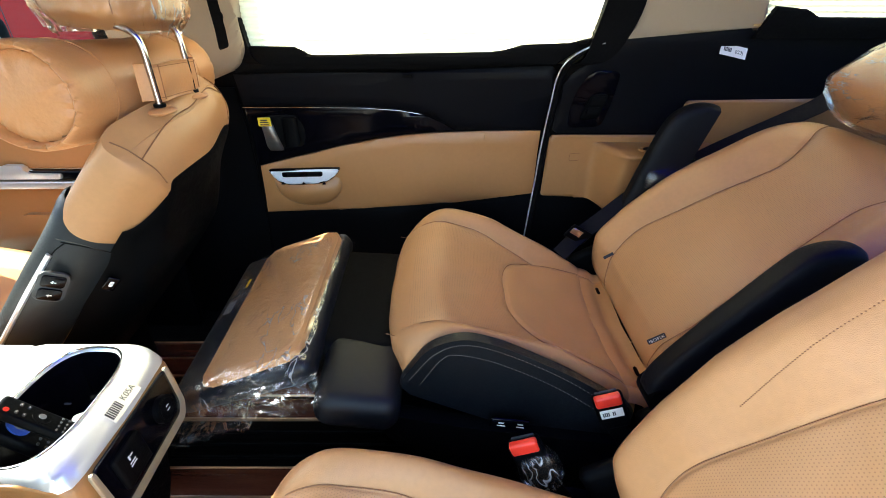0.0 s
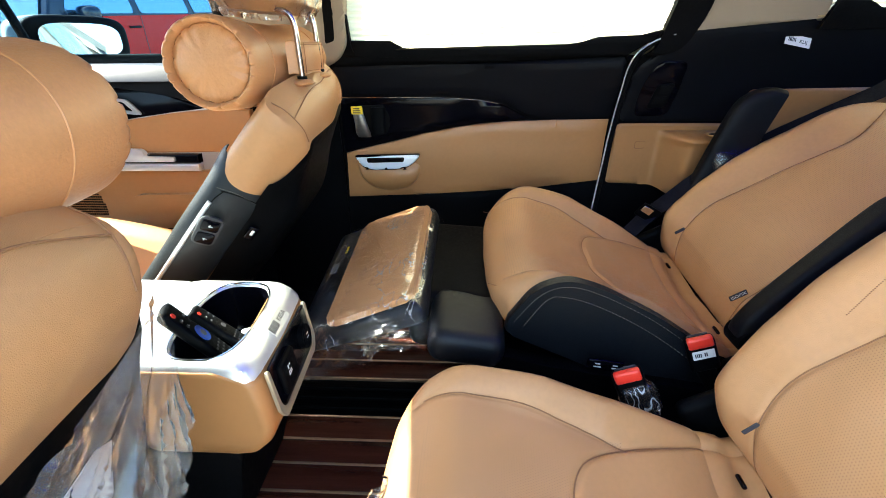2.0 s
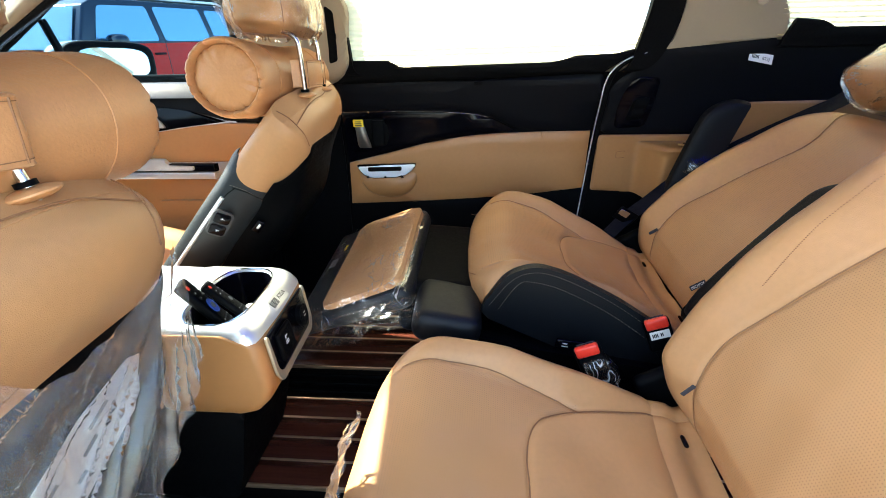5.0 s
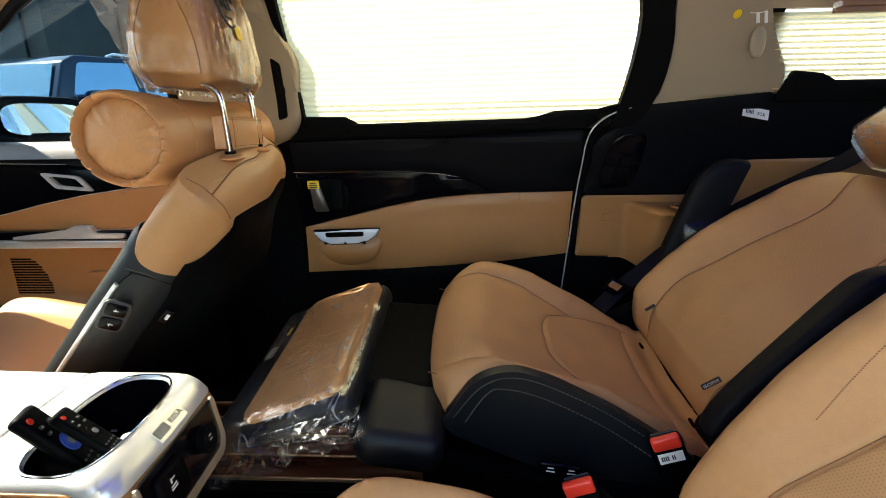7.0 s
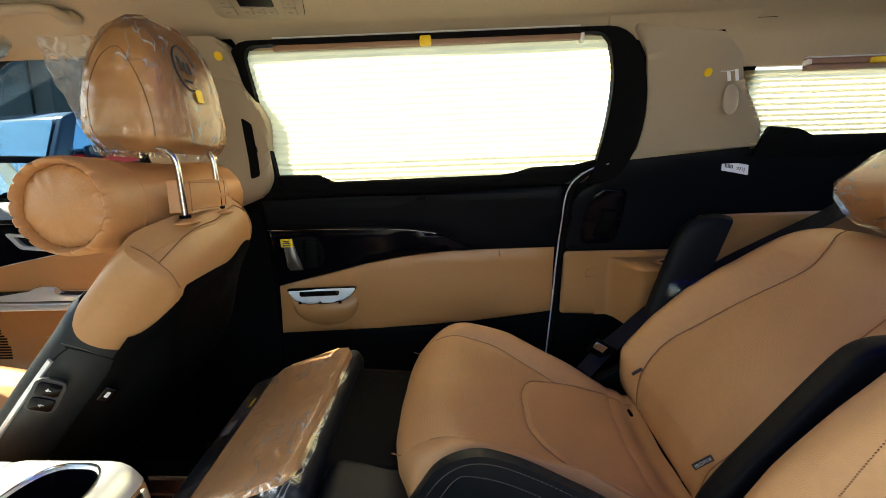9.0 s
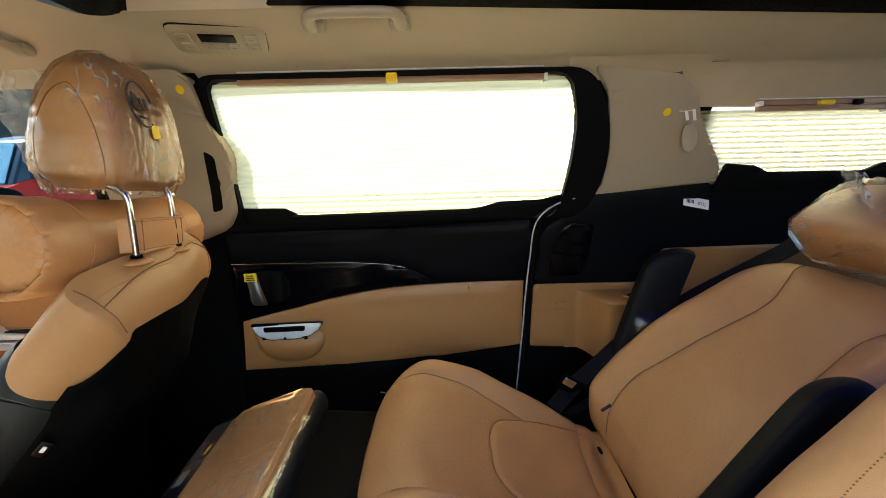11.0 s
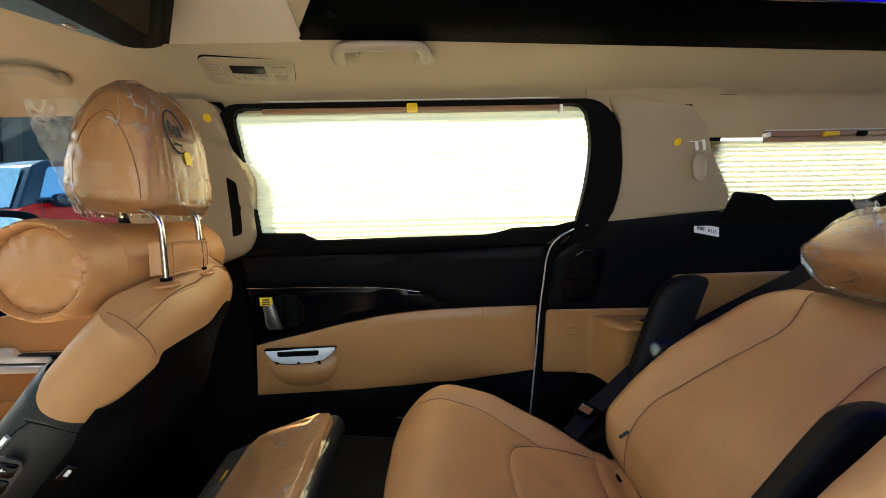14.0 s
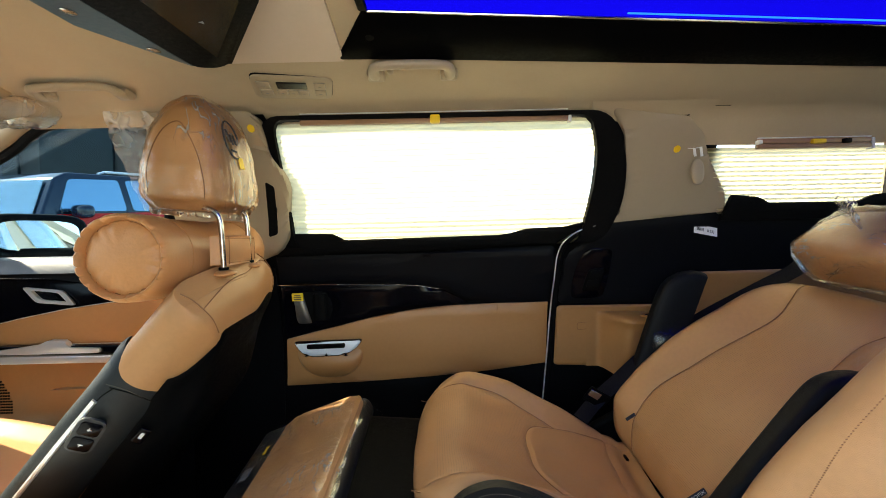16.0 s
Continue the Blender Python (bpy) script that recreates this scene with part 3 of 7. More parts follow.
# near side: body with the open doorway that the camera looks in through
# unseen walls; doorway edges are drawn in to shade the seats and rear trim
for nm, o in (("wall_near_rear", [(0.50, 0.0), (1.9, 0.0), (1.9, 0.85), (0.50, 0.85)]), ("wall_near_pillar", [(0.50, 0.85), (0.80, 0.85), (0.80, 1.15), (0.50, 1.15)]),
              ("wall_near_hatch_pillar", [(1.3, 0.85), (1.9, 0.85), (1.9, 1.15), (1.3, 1.15)]),
              ("wall_near_front", [(-1.9, 0.0), (-0.74, 0.0), (-0.74, 0.78), (-1.9, 0.78)]), ("wall_near_front_pillar", [(-0.86, 0.78), (-0.55, 0.78), (-0.55, 1.15), (-0.86, 1.15)])):
    wall(nm, o, BLACK_PLASTIC, "black inner body side beside the open doorway", inset=-0.03, thick=0.04, soft=0, side=-1)
structure("wall_rear", box((0.05, 1.6, 0.85), (1.92, 0, 0.42), 0), BLACK_PLASTIC, "black tailgate trim", "wall", False)
structure("wall_front", box((0.05, 1.7, 0.75), (-1.90, 0, 0.36), 0), BLACK_PLASTIC, "black bulkhead under the dashboard", "wall", False)
# unseen; deepened and raised to keep the sun off the passenger cushion
structure("dashboard", box((0.50, 1.24, 0.30), (-1.65, -0.10, 0.65), 0.06, 4), BLACK_PLASTIC, "unseen black dashboard under the windscreen, deepened to block sun", "dashboard")
def pane_quad(name, pts, mat, label):
    bm = bmesh.new()
    bm.faces.new([bm.verts.new(p) for p in pts])
    bmesh.ops.solidify(bm, geom=bm.faces[:], thickness=0.004)
    return structure(name, bm, mat, label, "window", False)


pane_quad("window_windscreen", ((-1.93, -0.70, 0.79), (-1.93, 0.70, 0.79), (-1.16, 0.58, 1.17), (-1.16, -0.58, 1.17)), GLASS, "clear windscreen")
pane_quad("window_near_front", ((-1.90, -0.73, 0.78), (-0.84, -0.73, 0.78), (-0.84, -0.60, 1.16), (-1.13, -0.60, 1.16)), TINTED, "tinted driver door window")
pane_quad("window_near_rear", ((0.80, -0.70, 0.85), (1.30, -0.70, 0.85), (1.30, -0.56, 1.15), (0.80, -0.56, 1.15)), TINTED, "tinted rear side window")
pane_quad("window_tailgate", ((1.92, -0.70, 0.84), (1.92, 0.70, 0.84), (1.80, 0.56, 1.17), (1.80, -0.56, 1.17)), TINTED, "tinted tailgate window")
for s in (1, -1):
    structure("trim_windscreen_pillar", tube([(-1.95, 0.72 * s, 0.80), (-1.62, 0.685 * s, 0.958), (-1.27, 0.622 * s, 1.122), (-1.08, 0.57 * s, 1.205)], 0.031, 10), BEIGE, "beige windscreen pillar trim", "pillar")
    structure("trim_front_window_frame", tube([(-1.95, 0.735 * s, 0.745), (-1.62, 0.715 * s, 0.918), (-1.489, 0.70 * s, 0.990), (-1.331, 0.68 * s, 1.076), (-1.224, 0.655 * s, 1.126), (-1.12, 0.63 * s, 1.170)], 0.010, 8), RUBBER, "black front window frame", "window frame")


# ================= sliding door =================
door = thing("sliding_door", "closed sliding door with black and tan trim panels", "car door", (0, 0.78, 0.4))


def on_door(name, bm, mat, label="", smooth=True, parent=None):
    ob = part(name, bm, mat, parent or door, label, smooth)
    ob.matrix_parent_inverse = (parent or door).matrix_basis.inverted() if parent is None else Matrix()
    return ob


tan_top = [(-0.541, 0.513), (-0.46, 0.534), (-0.378, 0.553), (-0.29, 0.576), (-0.197, 0.594), (-0.11, 0.607), (-0.02, 0.614), (0.12, 0.6185), (0.277, 0.62)]
on_door("lower_panel", drape([(-0.553, 0.02), (0.262, 0.02), (0.272, 0.30), (0.274, 0.423), (-0.096, 0.385), (-0.550, 0.361)], 0.006, 0.03, 0.004), BLACK_PLASTIC)
on_door("tan_panel", drape([(-0.547, 0.364), (-0.32, 0.374), (-0.096, 0.388), (0.09, 0.404), (0.274, 0.426)] + tan_top[::-1], 0.012, 0.03, 0.006, bulge=0.012), DOOR_TAN, "tan leather door insert")
gl = [(-0.545, 0.516)] + [(x, z + 0.003) for x, z in tan_top[1:7]] + [(0.03, 0.622), (0.0, 0.640), (-0.05, 0.664), (-0.12, 0.678), (-0.211, 0.685), (-0.36, 0.687), (-0.545, 0.687)]
on_door("gloss_panel", drape(gl, 0.010, 0.02, 0.004), GLOSS_BLACK, "glossy black door inlay")
up = [(-0.545, 0.690), (-0.36, 0.690), (-0.211, 0.688), (-0.12, 0.681), (-0.05, 0.667), (0.0, 0.643), (0.035, 0.6225), (0.12, 0.6215), (0.279, 0.623), (0.288, 0.717), (0.293, 0.783), (0.28, 0.797), (-0.09, 0.784), (-0.545, 0.775)]
on_door("upper_panel", drape(up, 0.016, 0.03, 0.010), DOOR_BLACK, "soft black upper door trim")
on_door("trim_line", tube([(x, wall_y(z) - 0.017, z) for x, z in [(-0.545, 0.6885), (-0.36, 0.6885), (-0.211, 0.6865), (-0.12, 0.680), (-0.06, 0.669)]], 0.0011, 6), CHROME, "thin bright line")
edge = smooth_line([(0.395, 0.852), (0.345, 0.835), (0.308, 0.805), (0.293, 0.765), (0.289, 0.70), (0.281, 0.58), (0.273, 0.462), (0.258, 0.308), (0.235, 0.10)], 8)
on_door("edge_moulding", tube([(x, wall_y(z) - 0.024, z) for x, z in edge], 0.0022, 8), SATIN, "thin bright edge moulding")
on_door("edge_seal", tube([(x + 0.013, wall_y(z) - 0.012, z) for x, z in edge], 0.007, 8), RUBBER, "black rubber seal")
on_door("front_edge", tube([(-0.549, wall_y(z) - 0.02, z) for z in np.linspace(0.02, 0.70, 12)], 0.0010, 6), GLOSS_BLACK)
# window frame: sill with two raised ends, and the band round the pane
sill_top = [(-0.53, 0.845), (-0.367, 0.842), (-0.350, 0.834), (-0.335, 0.825), (-0.32, 0.823), (0.12, 0.830), (0.15, 0.834), (0.18, 0.842), (0.199, 0.847), (0.31, 0.851), (0.36, 0.862), (0.42, 0.862)]
on_door("window_sill", drape([(-0.53, 0.778), (-0.09, 0.787), (0.285, 0.80), (0.33, 0.83)] + sill_top[::-1], 0.024, 0.03, 0.006, step=0.01), RUBBER, "black window sill with raised ends")
inner = rounded([(-0.475, 0.80), (-0.478, 1.134), (0.345, 1.134), (0.374, 1.04), (0.374, 0.94), (0.352, 0.80)], 0.035, 6)
outer_w = rounded([(-0.53, 0.80), (-0.515, 1.143), (0.398, 1.143), (0.458, 1.03), (0.466, 0.90), (0.42, 0.80)], 0.055, 6)
bm = bmesh.new()
for inn in (0.028, 0.002):
    a = [bm.verts.new((x, wall_y(z) - inn, z)) for x, z in inner]
    c = [bm.verts.new((x, wall_y(z) - inn * 0.8, z)) for x, z in outer_w]
    if inn > 0.01:
        a0, c0 = a, c
    for i in range(len(a)):
        j = (i + 1) % len(a)
        bm.faces.new((a[i], a[j], c[j], c[i]))
for p, q in ((a0, a), (c0, c)):
    for i in range(len(a)):
        j = (i + 1) % len(a)
        bm.faces.new((p[i], p[j], q[j], q[i]))
on_door("window_frame", bm, RUBBER, "black window surround")
on_door("window_pane", drape([(-0.50, 0.79), (0.40, 0.79), (0.40, 1.145), (-0.50, 1.145)], -0.022, 0.004, 0), GLASS, "tinted side window", False).visible_shadow = False
# handle recess, lever, yellow tag
on_door("handle_recess", drape(rounded([(-0.505, 0.563), (-0.40, 0.572), (-0.388, 0.62), (-0.405, 0.668), (-0.50, 0.665)], 0.02), 0.0125, 0.012, 0.003), RUBBER, "dark handle recess")
hl = on_door("handle", loft([[(cx + w * math.cos(a) * 0.5, cy + 0.008 * math.sin(a), z) for a in np.linspace(0, 2 * math.pi, 16, endpoint=False)]
                             for cx, cy, z, w in ((-0.468, 0.735, 0.572, 0.040), (-0.470, 0.727, 0.585, 0.044), (-0.476, 0.722, 0.62, 0.036), (-0.482, 0.718, 0.655, 0.032), (-0.483, 0.722, 0.664, 0.026))]), BRUSHED, "brushed dark metal handle lever")
on_door("tag", box((0.034, 0.003, 0.024), (-0.481, 0.7065, 0.655), 0.001, 1, (8, 0, 2)), YELLOW, "yellow tag on the lever")
for k in range(3):
    on_door("tag_bar", box((0.022 - 0.004 * (k == 2), 0.001, 0.003), (-0.481, 0.7045 - 0.0007 * k, 0.648 + 0.006 * k), 0, 1, (8, 0, 2)), INK, "", False)
on_door("handle_grip", loft([[(-0.425 + 0.022 * math.cos(a), 0.742 + 0.006 * math.sin(a), z) for a in np.linspace(0, 2 * math.pi, 14, endpoint=False)] for z in (0.580, 0.66)]), BLACK_PLASTIC)
# chrome switch plate over a moulded pull cup
cup = []
for f in (0.0, 0.12, 0.26, 0.42, 0.58, 0.72, 0.84, 0.93, 0.985):
    sx = (1 - f ** 2.3) ** (1 / 2.3)
    dy = -0.030 * math.sin(math.pi * min(1, 0.12 + 0.86 * f)) ** 0.8
    cup.append([(-0.402 + 0.104 * sx * math.cos(a), wall_y(0.48) - 0.014 + dy * max(0.0, math.sin(a)) ** 0.8 + (0.012 if math.sin(a) <= 0 else 0), 0.484 - 0.092 * f) for a in np.linspace(0, 2 * math.pi, 44, endpoint=False)])
on_door("pull_cup", loft(cup), DOOR_TAN, "moulded tan pull cup")
pl = rounded([(-0.508, 0.509), (-0.300, 0.514), (-0.312, 0.496), (-0.338, 0.477), (-0.372, 0.4685), (-0.452, 0.4655), (-0.482, 0.474), (-0.498, 0.492)], 0.010)
pc = (sum(p[0] for p in pl) / len(pl), sum(p[1] for p in pl) / len(pl))
on_door("plate_border", drape([(pc[0] + (x - pc[0]) * 1.022, pc[1] + (z - pc[1]) * 1.11) for x, z in pl], 0.0425, 0.012, 0.002, step=0.01), GLOSS_BLACK, "black gap round the plate")
on_door("switch_plate", drape(pl, 0.0445, 0.012, 0.003, step=0.01), PLATE, "silver switch plate, doorway reflection put into its colour")
on_door("switch_window", drape(rounded([(-0.468, 0.489), (-0.352, 0.492), (-0.350, 0.507), (-0.470, 0.504)], 0.006), 0.0470, 0.004, 0.001, step=0.01), GLOSS_BLACK)
for k in range(2):
    on_door("window_switch", drape(rounded([(-0.455 + 0.06 * k, 0.4915), (-0.42 + 0.06 * k, 0.4925), (-0.42 + 0.06 * k, 0.5045), (-0.455 + 0.06 * k, 0.5035)], 0.003), 0.0490, 0.004, 0.001, step=0.01), BLACK_PLASTIC)
for x in (-0.470, -0.410, -0.350):
    on_door("plate_notch", drape([(x - 0.006, 0.4665), (x + 0.006, 0.4675), (x, 0.4755)], 0.0472, 0.003, 0, step=0.01), GLOSS_BLACK, "", False)
on_door("latch_button", drape(rounded([(-0.105, 0.768), (-0.078, 0.769), (-0.080, 0.776), (-0.103, 0.776)], 0.002), 0.034, 0.01, 0.001, step=0.005), RUBBER)


# ================= window blinds =================
def blind(name, left, right, ztop, zbot, pleats, inset, rail, label, parent_at, depth=0.0016):
    e = thing(name, label, "window blind", parent_at, "side window blinds")
    inv = e.matrix_basis.inverted()
    zs = np.linspace(ztop, zbot, 2 * pleats + 1)
    nx = 30
    v = []
    for i, z in enumerate(zs):
        for j in range(nx):
            f = j / (nx - 1)
            x = left(z) * (1 - f) + (right(z) + (depth * 1.5 if i % 2 else 0)) * f
            v.append((x, wall_y(z) - inset + (depth if i % 2 else -depth) + 0.0012 * math.sin(9 * x + 3 * z), z + 0.0015 * math.sin(5 * x)))
    me = grid_mesh("fabric", v, len(zs), nx)
    ob = link_mesh("fabric", me, BLIND, e, "cream pleated fabric lit from outside", False)
    ob.matrix_parent_inverse = inv
    x0, x1 = rail
    for nm, dz, h, mat in (("top_rail", 0.0135, 0.013, BLIND_RAIL), ("lower_rail", 0.000, 0.012, BLIND_RAIL), ("rail_cover", 0.022, 0.003, WHITE)):
        ob = part(nm, box((x1 - x0, 0.016, h), ((x0 + x1) / 2, wall_y(ztop) - inset - 0.006, ztop + dz), 0.002, 2), mat, e)
        ob.matrix_parent_inverse = inv
    ob = part("end_cap", box((0.008, 0.02, 0.03), (x1 + 0.004, wall_y(ztop) - inset - 0.006, ztop + 0.004), 0.002, 2), WHITE, e)
    ob.matrix_parent_inverse = inv
    return e, inv


b1, inv = blind("window_blind", lambda z: -0.482, lambda z: 0.368 if z < 1.1 else 0.35, 1.128, 0.80, 24, 0.008, (-0.408, 0.285), "cream pleated blind drawn down over the sliding door window", (0, 0.6, 1.0))
cl = part("clip", box((0.026, 0.022, 0.022), (-0.058, wall_y(1.13) - 0.022, 1.131), 0.004, 2), YELLOW, b1, "yellowed plastic clip")
cl.matrix_parent_inverse = inv
b2, inv = blind("window_blind", lambda z: 0.672 + (1.05 - z) * 0.45, lambda z: 1.150 + (1.05 - z) * 0.35, 1.052, 0.88, 14, 0.006, (0.80, 1.10), "cream pleated blind drawn down over the rear side window", (0.9, 0.62, 0.95), 0.0035)
for nm, x, w, mat in (("clip", 0.955, 0.035, YELLOW), ("end_clip", 0.80, 0.01, WHITE), ("cord_lock", 1.03, 0.02, RUBBER)):
    ob = part(nm, box((w, 0.02, 0.012), (x, wall_y(1.05) - 0.022, 1.062), 0.003, 2), mat, b2)
    ob.matrix_parent_inverse = inv
rs = [(0.755, 0.86), (1.25, 0.86), (1.25, 0.925), (1.20, 0.928), (1.17, 0.925), (1.13, 0.906), (0.88, 0.907), (0.862, 0.915), (0.84, 0.924), (0.77, 0.93)]
wall("trim_rear_window_sill", rs, RUBBER, "black rear window sill with raised ends", inset=0.026, category="trim")
wall("trim_pillar_header", [(0.36, 1.128), (0.66, 1.095), (0.66, 1.160), (0.34, 1.160)], HEADLINER, "beige headliner edge over the pillar", inset=0.003, category="trim")
wall("trim_rear_window_header", [(0.64, 1.062), (1.25, 1.06), (1.25, 1.149), (0.60, 1.149)], HEADLINER, "beige headliner edge over the rear window", inset=0.004, category="trim")
wall("trim_rear_window_end", [(1.15, 1.07), (1.21, 0.90), (1.5, 0.90), (1.5, 1.149), (1.15, 1.149)], BEIGE, "beige rear pillar trim", inset=0.012, category="trim")

# ================= ceiling fittings =================
def head_y(z):
    return float(np.interp(z, hz, hy))


def grab(name, x0, x1, y, z, label):
    e = thing(name, label, "grab handle", ((x0 + x1) / 2, y, z), "ceiling grab handles")
    e.matrix_basis = pose((x0 + x1) / 2, y, z, -11, 0, 0)
    L = (x1 - x0) / 2
    line = smooth_line([(-L + 0.018, 0.070, 0.0), (-L + 0.017, 0.055, -0.010), (-L + 0.017, 0.030, -0.013), (-L + 0.024, 0.012, -0.013), (-L + 0.045, 0.006, -0.013), (0, 0.004, -0.013), (L - 0.045, 0.006, -0.013), (L - 0.024, 0.012, -0.013), (L - 0.017, 0.030, -0.013), (L - 0.017, 0.055, -0.010), (L - 0.018, 0.070, 0.0)], 6)
    part("grip", tube([tuple(p) for p in line], 0, 14, flat=(0.0120, 0.0085, (0, 0, 1))), BEIGE, e)
    for s in (-1, 1):
        part("bracket", box((0.038, 0.034, 0.018), (s * (L - 0.019), 0.056, -0.006), 0.007, 3), BEIGE, e)
    part("hook", box((0.013, 0.016, 0.014), (-L + 0.052, 0.034, -0.008), 0.005, 3), BEIGE, e, "small coat hook")
    return e


grab("grab_handle", -0.200, -0.004, 0.292, 1.197, "beige folding grab handle under the headliner")
grab("grab_handle", -0.975, -0.755, 0.352, 1.186, "beige folding grab handle over the front door")
# rear climate panel
hv = thing("climate_control_panel", "beige ceiling climate panel with a dark display", "control panel", (-0.37, 0.36, 1.181))
hv.matrix_basis = pose(-0.380, 0.404, 1.1875, 169, 0, 9)
# dark plate added under the bezel to draw its rim shadow
part("gap", prism(rounded([(-0.0930, -0.0530), (0.0830, -0.0510), (0.0930, 0.0490), (-0.0890, 0.0510)], 0.020), 0.0095, "z", 0.001), RUBBER, hv)
part("bezel", prism(rounded([(-0.092, -0.052), (0.082, -0.050), (0.092, 0.048), (-0.088, 0.050)], 0.019), 0.013, "z", 0.004), BEIGE, hv)
part("display", box((0.066, 0.026, 0.004), (-0.002, 0.013, 0.0140), 0.001, 1), GLOSS_BLACK, hv, "dark display window")
for x, y, w, h in ((-0.064, 0.012, 0.027, 0.030), (-0.062, -0.021, 0.027, 0.030), (0.060, 0.012, 0.024, 0.028), (0.059, -0.019, 0.024, 0.028), (-0.027, -0.020, 0.021, 0.022), (-0.003, -0.020, 0.021, 0.022), (0.021, -0.020, 0.021, 0.022)):
    bt = part("button", box((w, h, 0.005), (x, y, 0.0135), 0.0025, 2), BEIGE, hv)
    part("button_gap", box((w + 0.0014, h + 0.0014, 0.0012), (x, y, 0.0129), 0.0004, 1), GREY_BUTTON, bt, "", False)
    part("symbol", box((w * 0.3, 0.0016, 0.0006), (x, y, 0.0163), 0, 1), GREY_BUTTON, bt, "", False)
# long overhead unit with ambient light
oh = thing("overhead_console", "black overhead console with blue ambient light", "overhead console", (0.6, 0, 1.22))
inv = oh.matrix_basis.inverted()
def head_z(y):
    return float(np.interp(abs(y), hy[::-1], hz[::-1]))


rail_x = (-0.178, -0.170, -0.1, 0.1, 0.38, 0.6, 0.81, 1.2, 1.8)
inner_y = lambda x: 0.166 + 0.062 * (x + 0.176)
outer_y = lambda x: 0.290 + 0.062 * (x + 0.249)
for s in (1, -1):
    rings = []
    for k, x in enumerate(rail_x):
        yi, yo = inner_y(x), outer_y(x)
        ring = []
        for f, d in ((0.0, -0.03), (0.0, 0.004), (0.06, 0.0085), (0.5, 0.010), (0.93, 0.0085), (1.0, 0.002), (1.0, -0.03)):
            y = yi + (yo - yi) * f
            xx = x - 0.6 * (y - yi) if k < 2 else x
            ring.append((xx, y * s, head_z(y) - (d if k else min(d, 0.003))))
        rings.append(ring)
    part("side_rail", loft(rings), RAIL_BLACK, oh, "black side rail").matrix_parent_inverse = inv
    part("bright_line", tube([(x, (inner_y(x) - 0.001) * s, head_z(inner_y(x)) - 0.006) for x in rail_x[1:]], 0.0030, 8), CHROME, oh, "chrome strip").matrix_parent_inverse = inv
v = []
for x in rail_x[1:]:
    for f in np.linspace(-1, 1, 9):
        v.append((x, f * (inner_y(x) - 0.003), head_z(inner_y(x)) - 0.004))
ob = link_mesh("light_panel", grid_mesh("light_panel", v, len(rail_x) - 1, 9), BLUE_GLOW, oh, "glowing blue light panel")
ob.matrix_parent_inverse = inv
part("front_rail", box((0.016, 0.31, 0.012), (-0.176, 0, 1.2315), 0.004, 3), BLACK_PLASTIC, oh).matrix_parent_inverse = inv
part("light_line", tube([(x, inner_y(x) - 0.018, head_z(inner_y(x)) - 0.0045) for x in (0.3, 0.6, 0.81, 1.2, 1.8)], 0.0022, 6), CYAN_GLOW, oh, "cyan light line").matrix_parent_inverse = inv
part("speaker_button", tube([(-0.175, 0.224, head_z(0.224) - 0.009), (-0.175, 0.223, head_z(0.224) - 0.0115)], 0.008, 14), RUBBER, oh).matrix_parent_inverse = inv
bm = loft([[(x, y, float(np.interp(abs(y), hy[::-1], hz[::-1])) + dz) for x, dz in ((-0.52, -0.006), (-0.24, -0.006), (-0.24, 0.01), (-0.52, 0.01))] for y in np.linspace(-0.297, 0.297, 25)])
structure("trim_roof_panel", bm, PALE_PANEL, "pale pinkish roof panel ahead of the overhead console", "trim")
# folding screen
sc = thing("ceiling_screen", "dark folding screen hung from the headliner", "screen", (-0.45, 0, 1.18))
inv = sc.matrix_basis.inverted()
out = rounded([(-0.437, 0.212), (-0.285, -0.03), (-0.285, -0.25), (-0.60, -0.25), (-0.575, -0.03), (-0.500, 0.212)], 0.012)
part("body", prism(out, 0.035, "z", 0.008, 3), BLACK_SHELL, sc).matrix_basis = pose(0.45, 0, -0.023)
part("screen_frame", prism(rounded([(-0.430, 0.190), (-0.300, -0.030), (-0.300, -0.24), (-0.522, -0.24), (-0.522, -0.031), (-0.500, 0.206), (-0.462, 0.212)], 0.010), 0.004, "z", 0.001), BLACK_SHELL, sc, "dark screen frame").matrix_basis = pose(0.45, 0, -0.0265)
part("screen_glass", prism(rounded([(-0.437, 0.158), (-0.312, -0.035), (-0.312, -0.23), (-0.446, -0.23), (-0.442, -0.035)], 0.006), 0.002, "z", 0), SCREEN_GLASS, sc, "dark screen", False).matrix_basis = pose(0.45, 0, -0.0285)
part("side_strip", prism(rounded([(-0.589, 0.03), (-0.594, -0.24), (-0.524, -0.24), (-0.524, -0.031), (-0.503, 0.204)], 0.004), 0.003, "z", 0.001), SKY_SHEEN_PLASTIC, sc, "dark side strip with blue sky sheen in its colour").matrix_basis = pose(0.45, 0, -0.0262)
for x, y, rz in ((-0.527, 0.121, 50), (-0.562, -0.015, 70)):
    me = egg((0.012, 0.0075, 0.003), (2, 2), 10, 18)
    me.transform(pose(0, 0, 0, 0, 0, rz))
    link_mesh("knob", me, CHROME, sc, "small chrome button").location = (0.45 + x, y, -0.0275)
part("play_mark", prism([(-0.398, 0.022), (-0.392, 0.028), (-0.390, 0.019)], 0.0006, "z", 0), GREY_BUTTON, sc, "", False).matrix_basis = pose(0.45, 0, -0.0292)


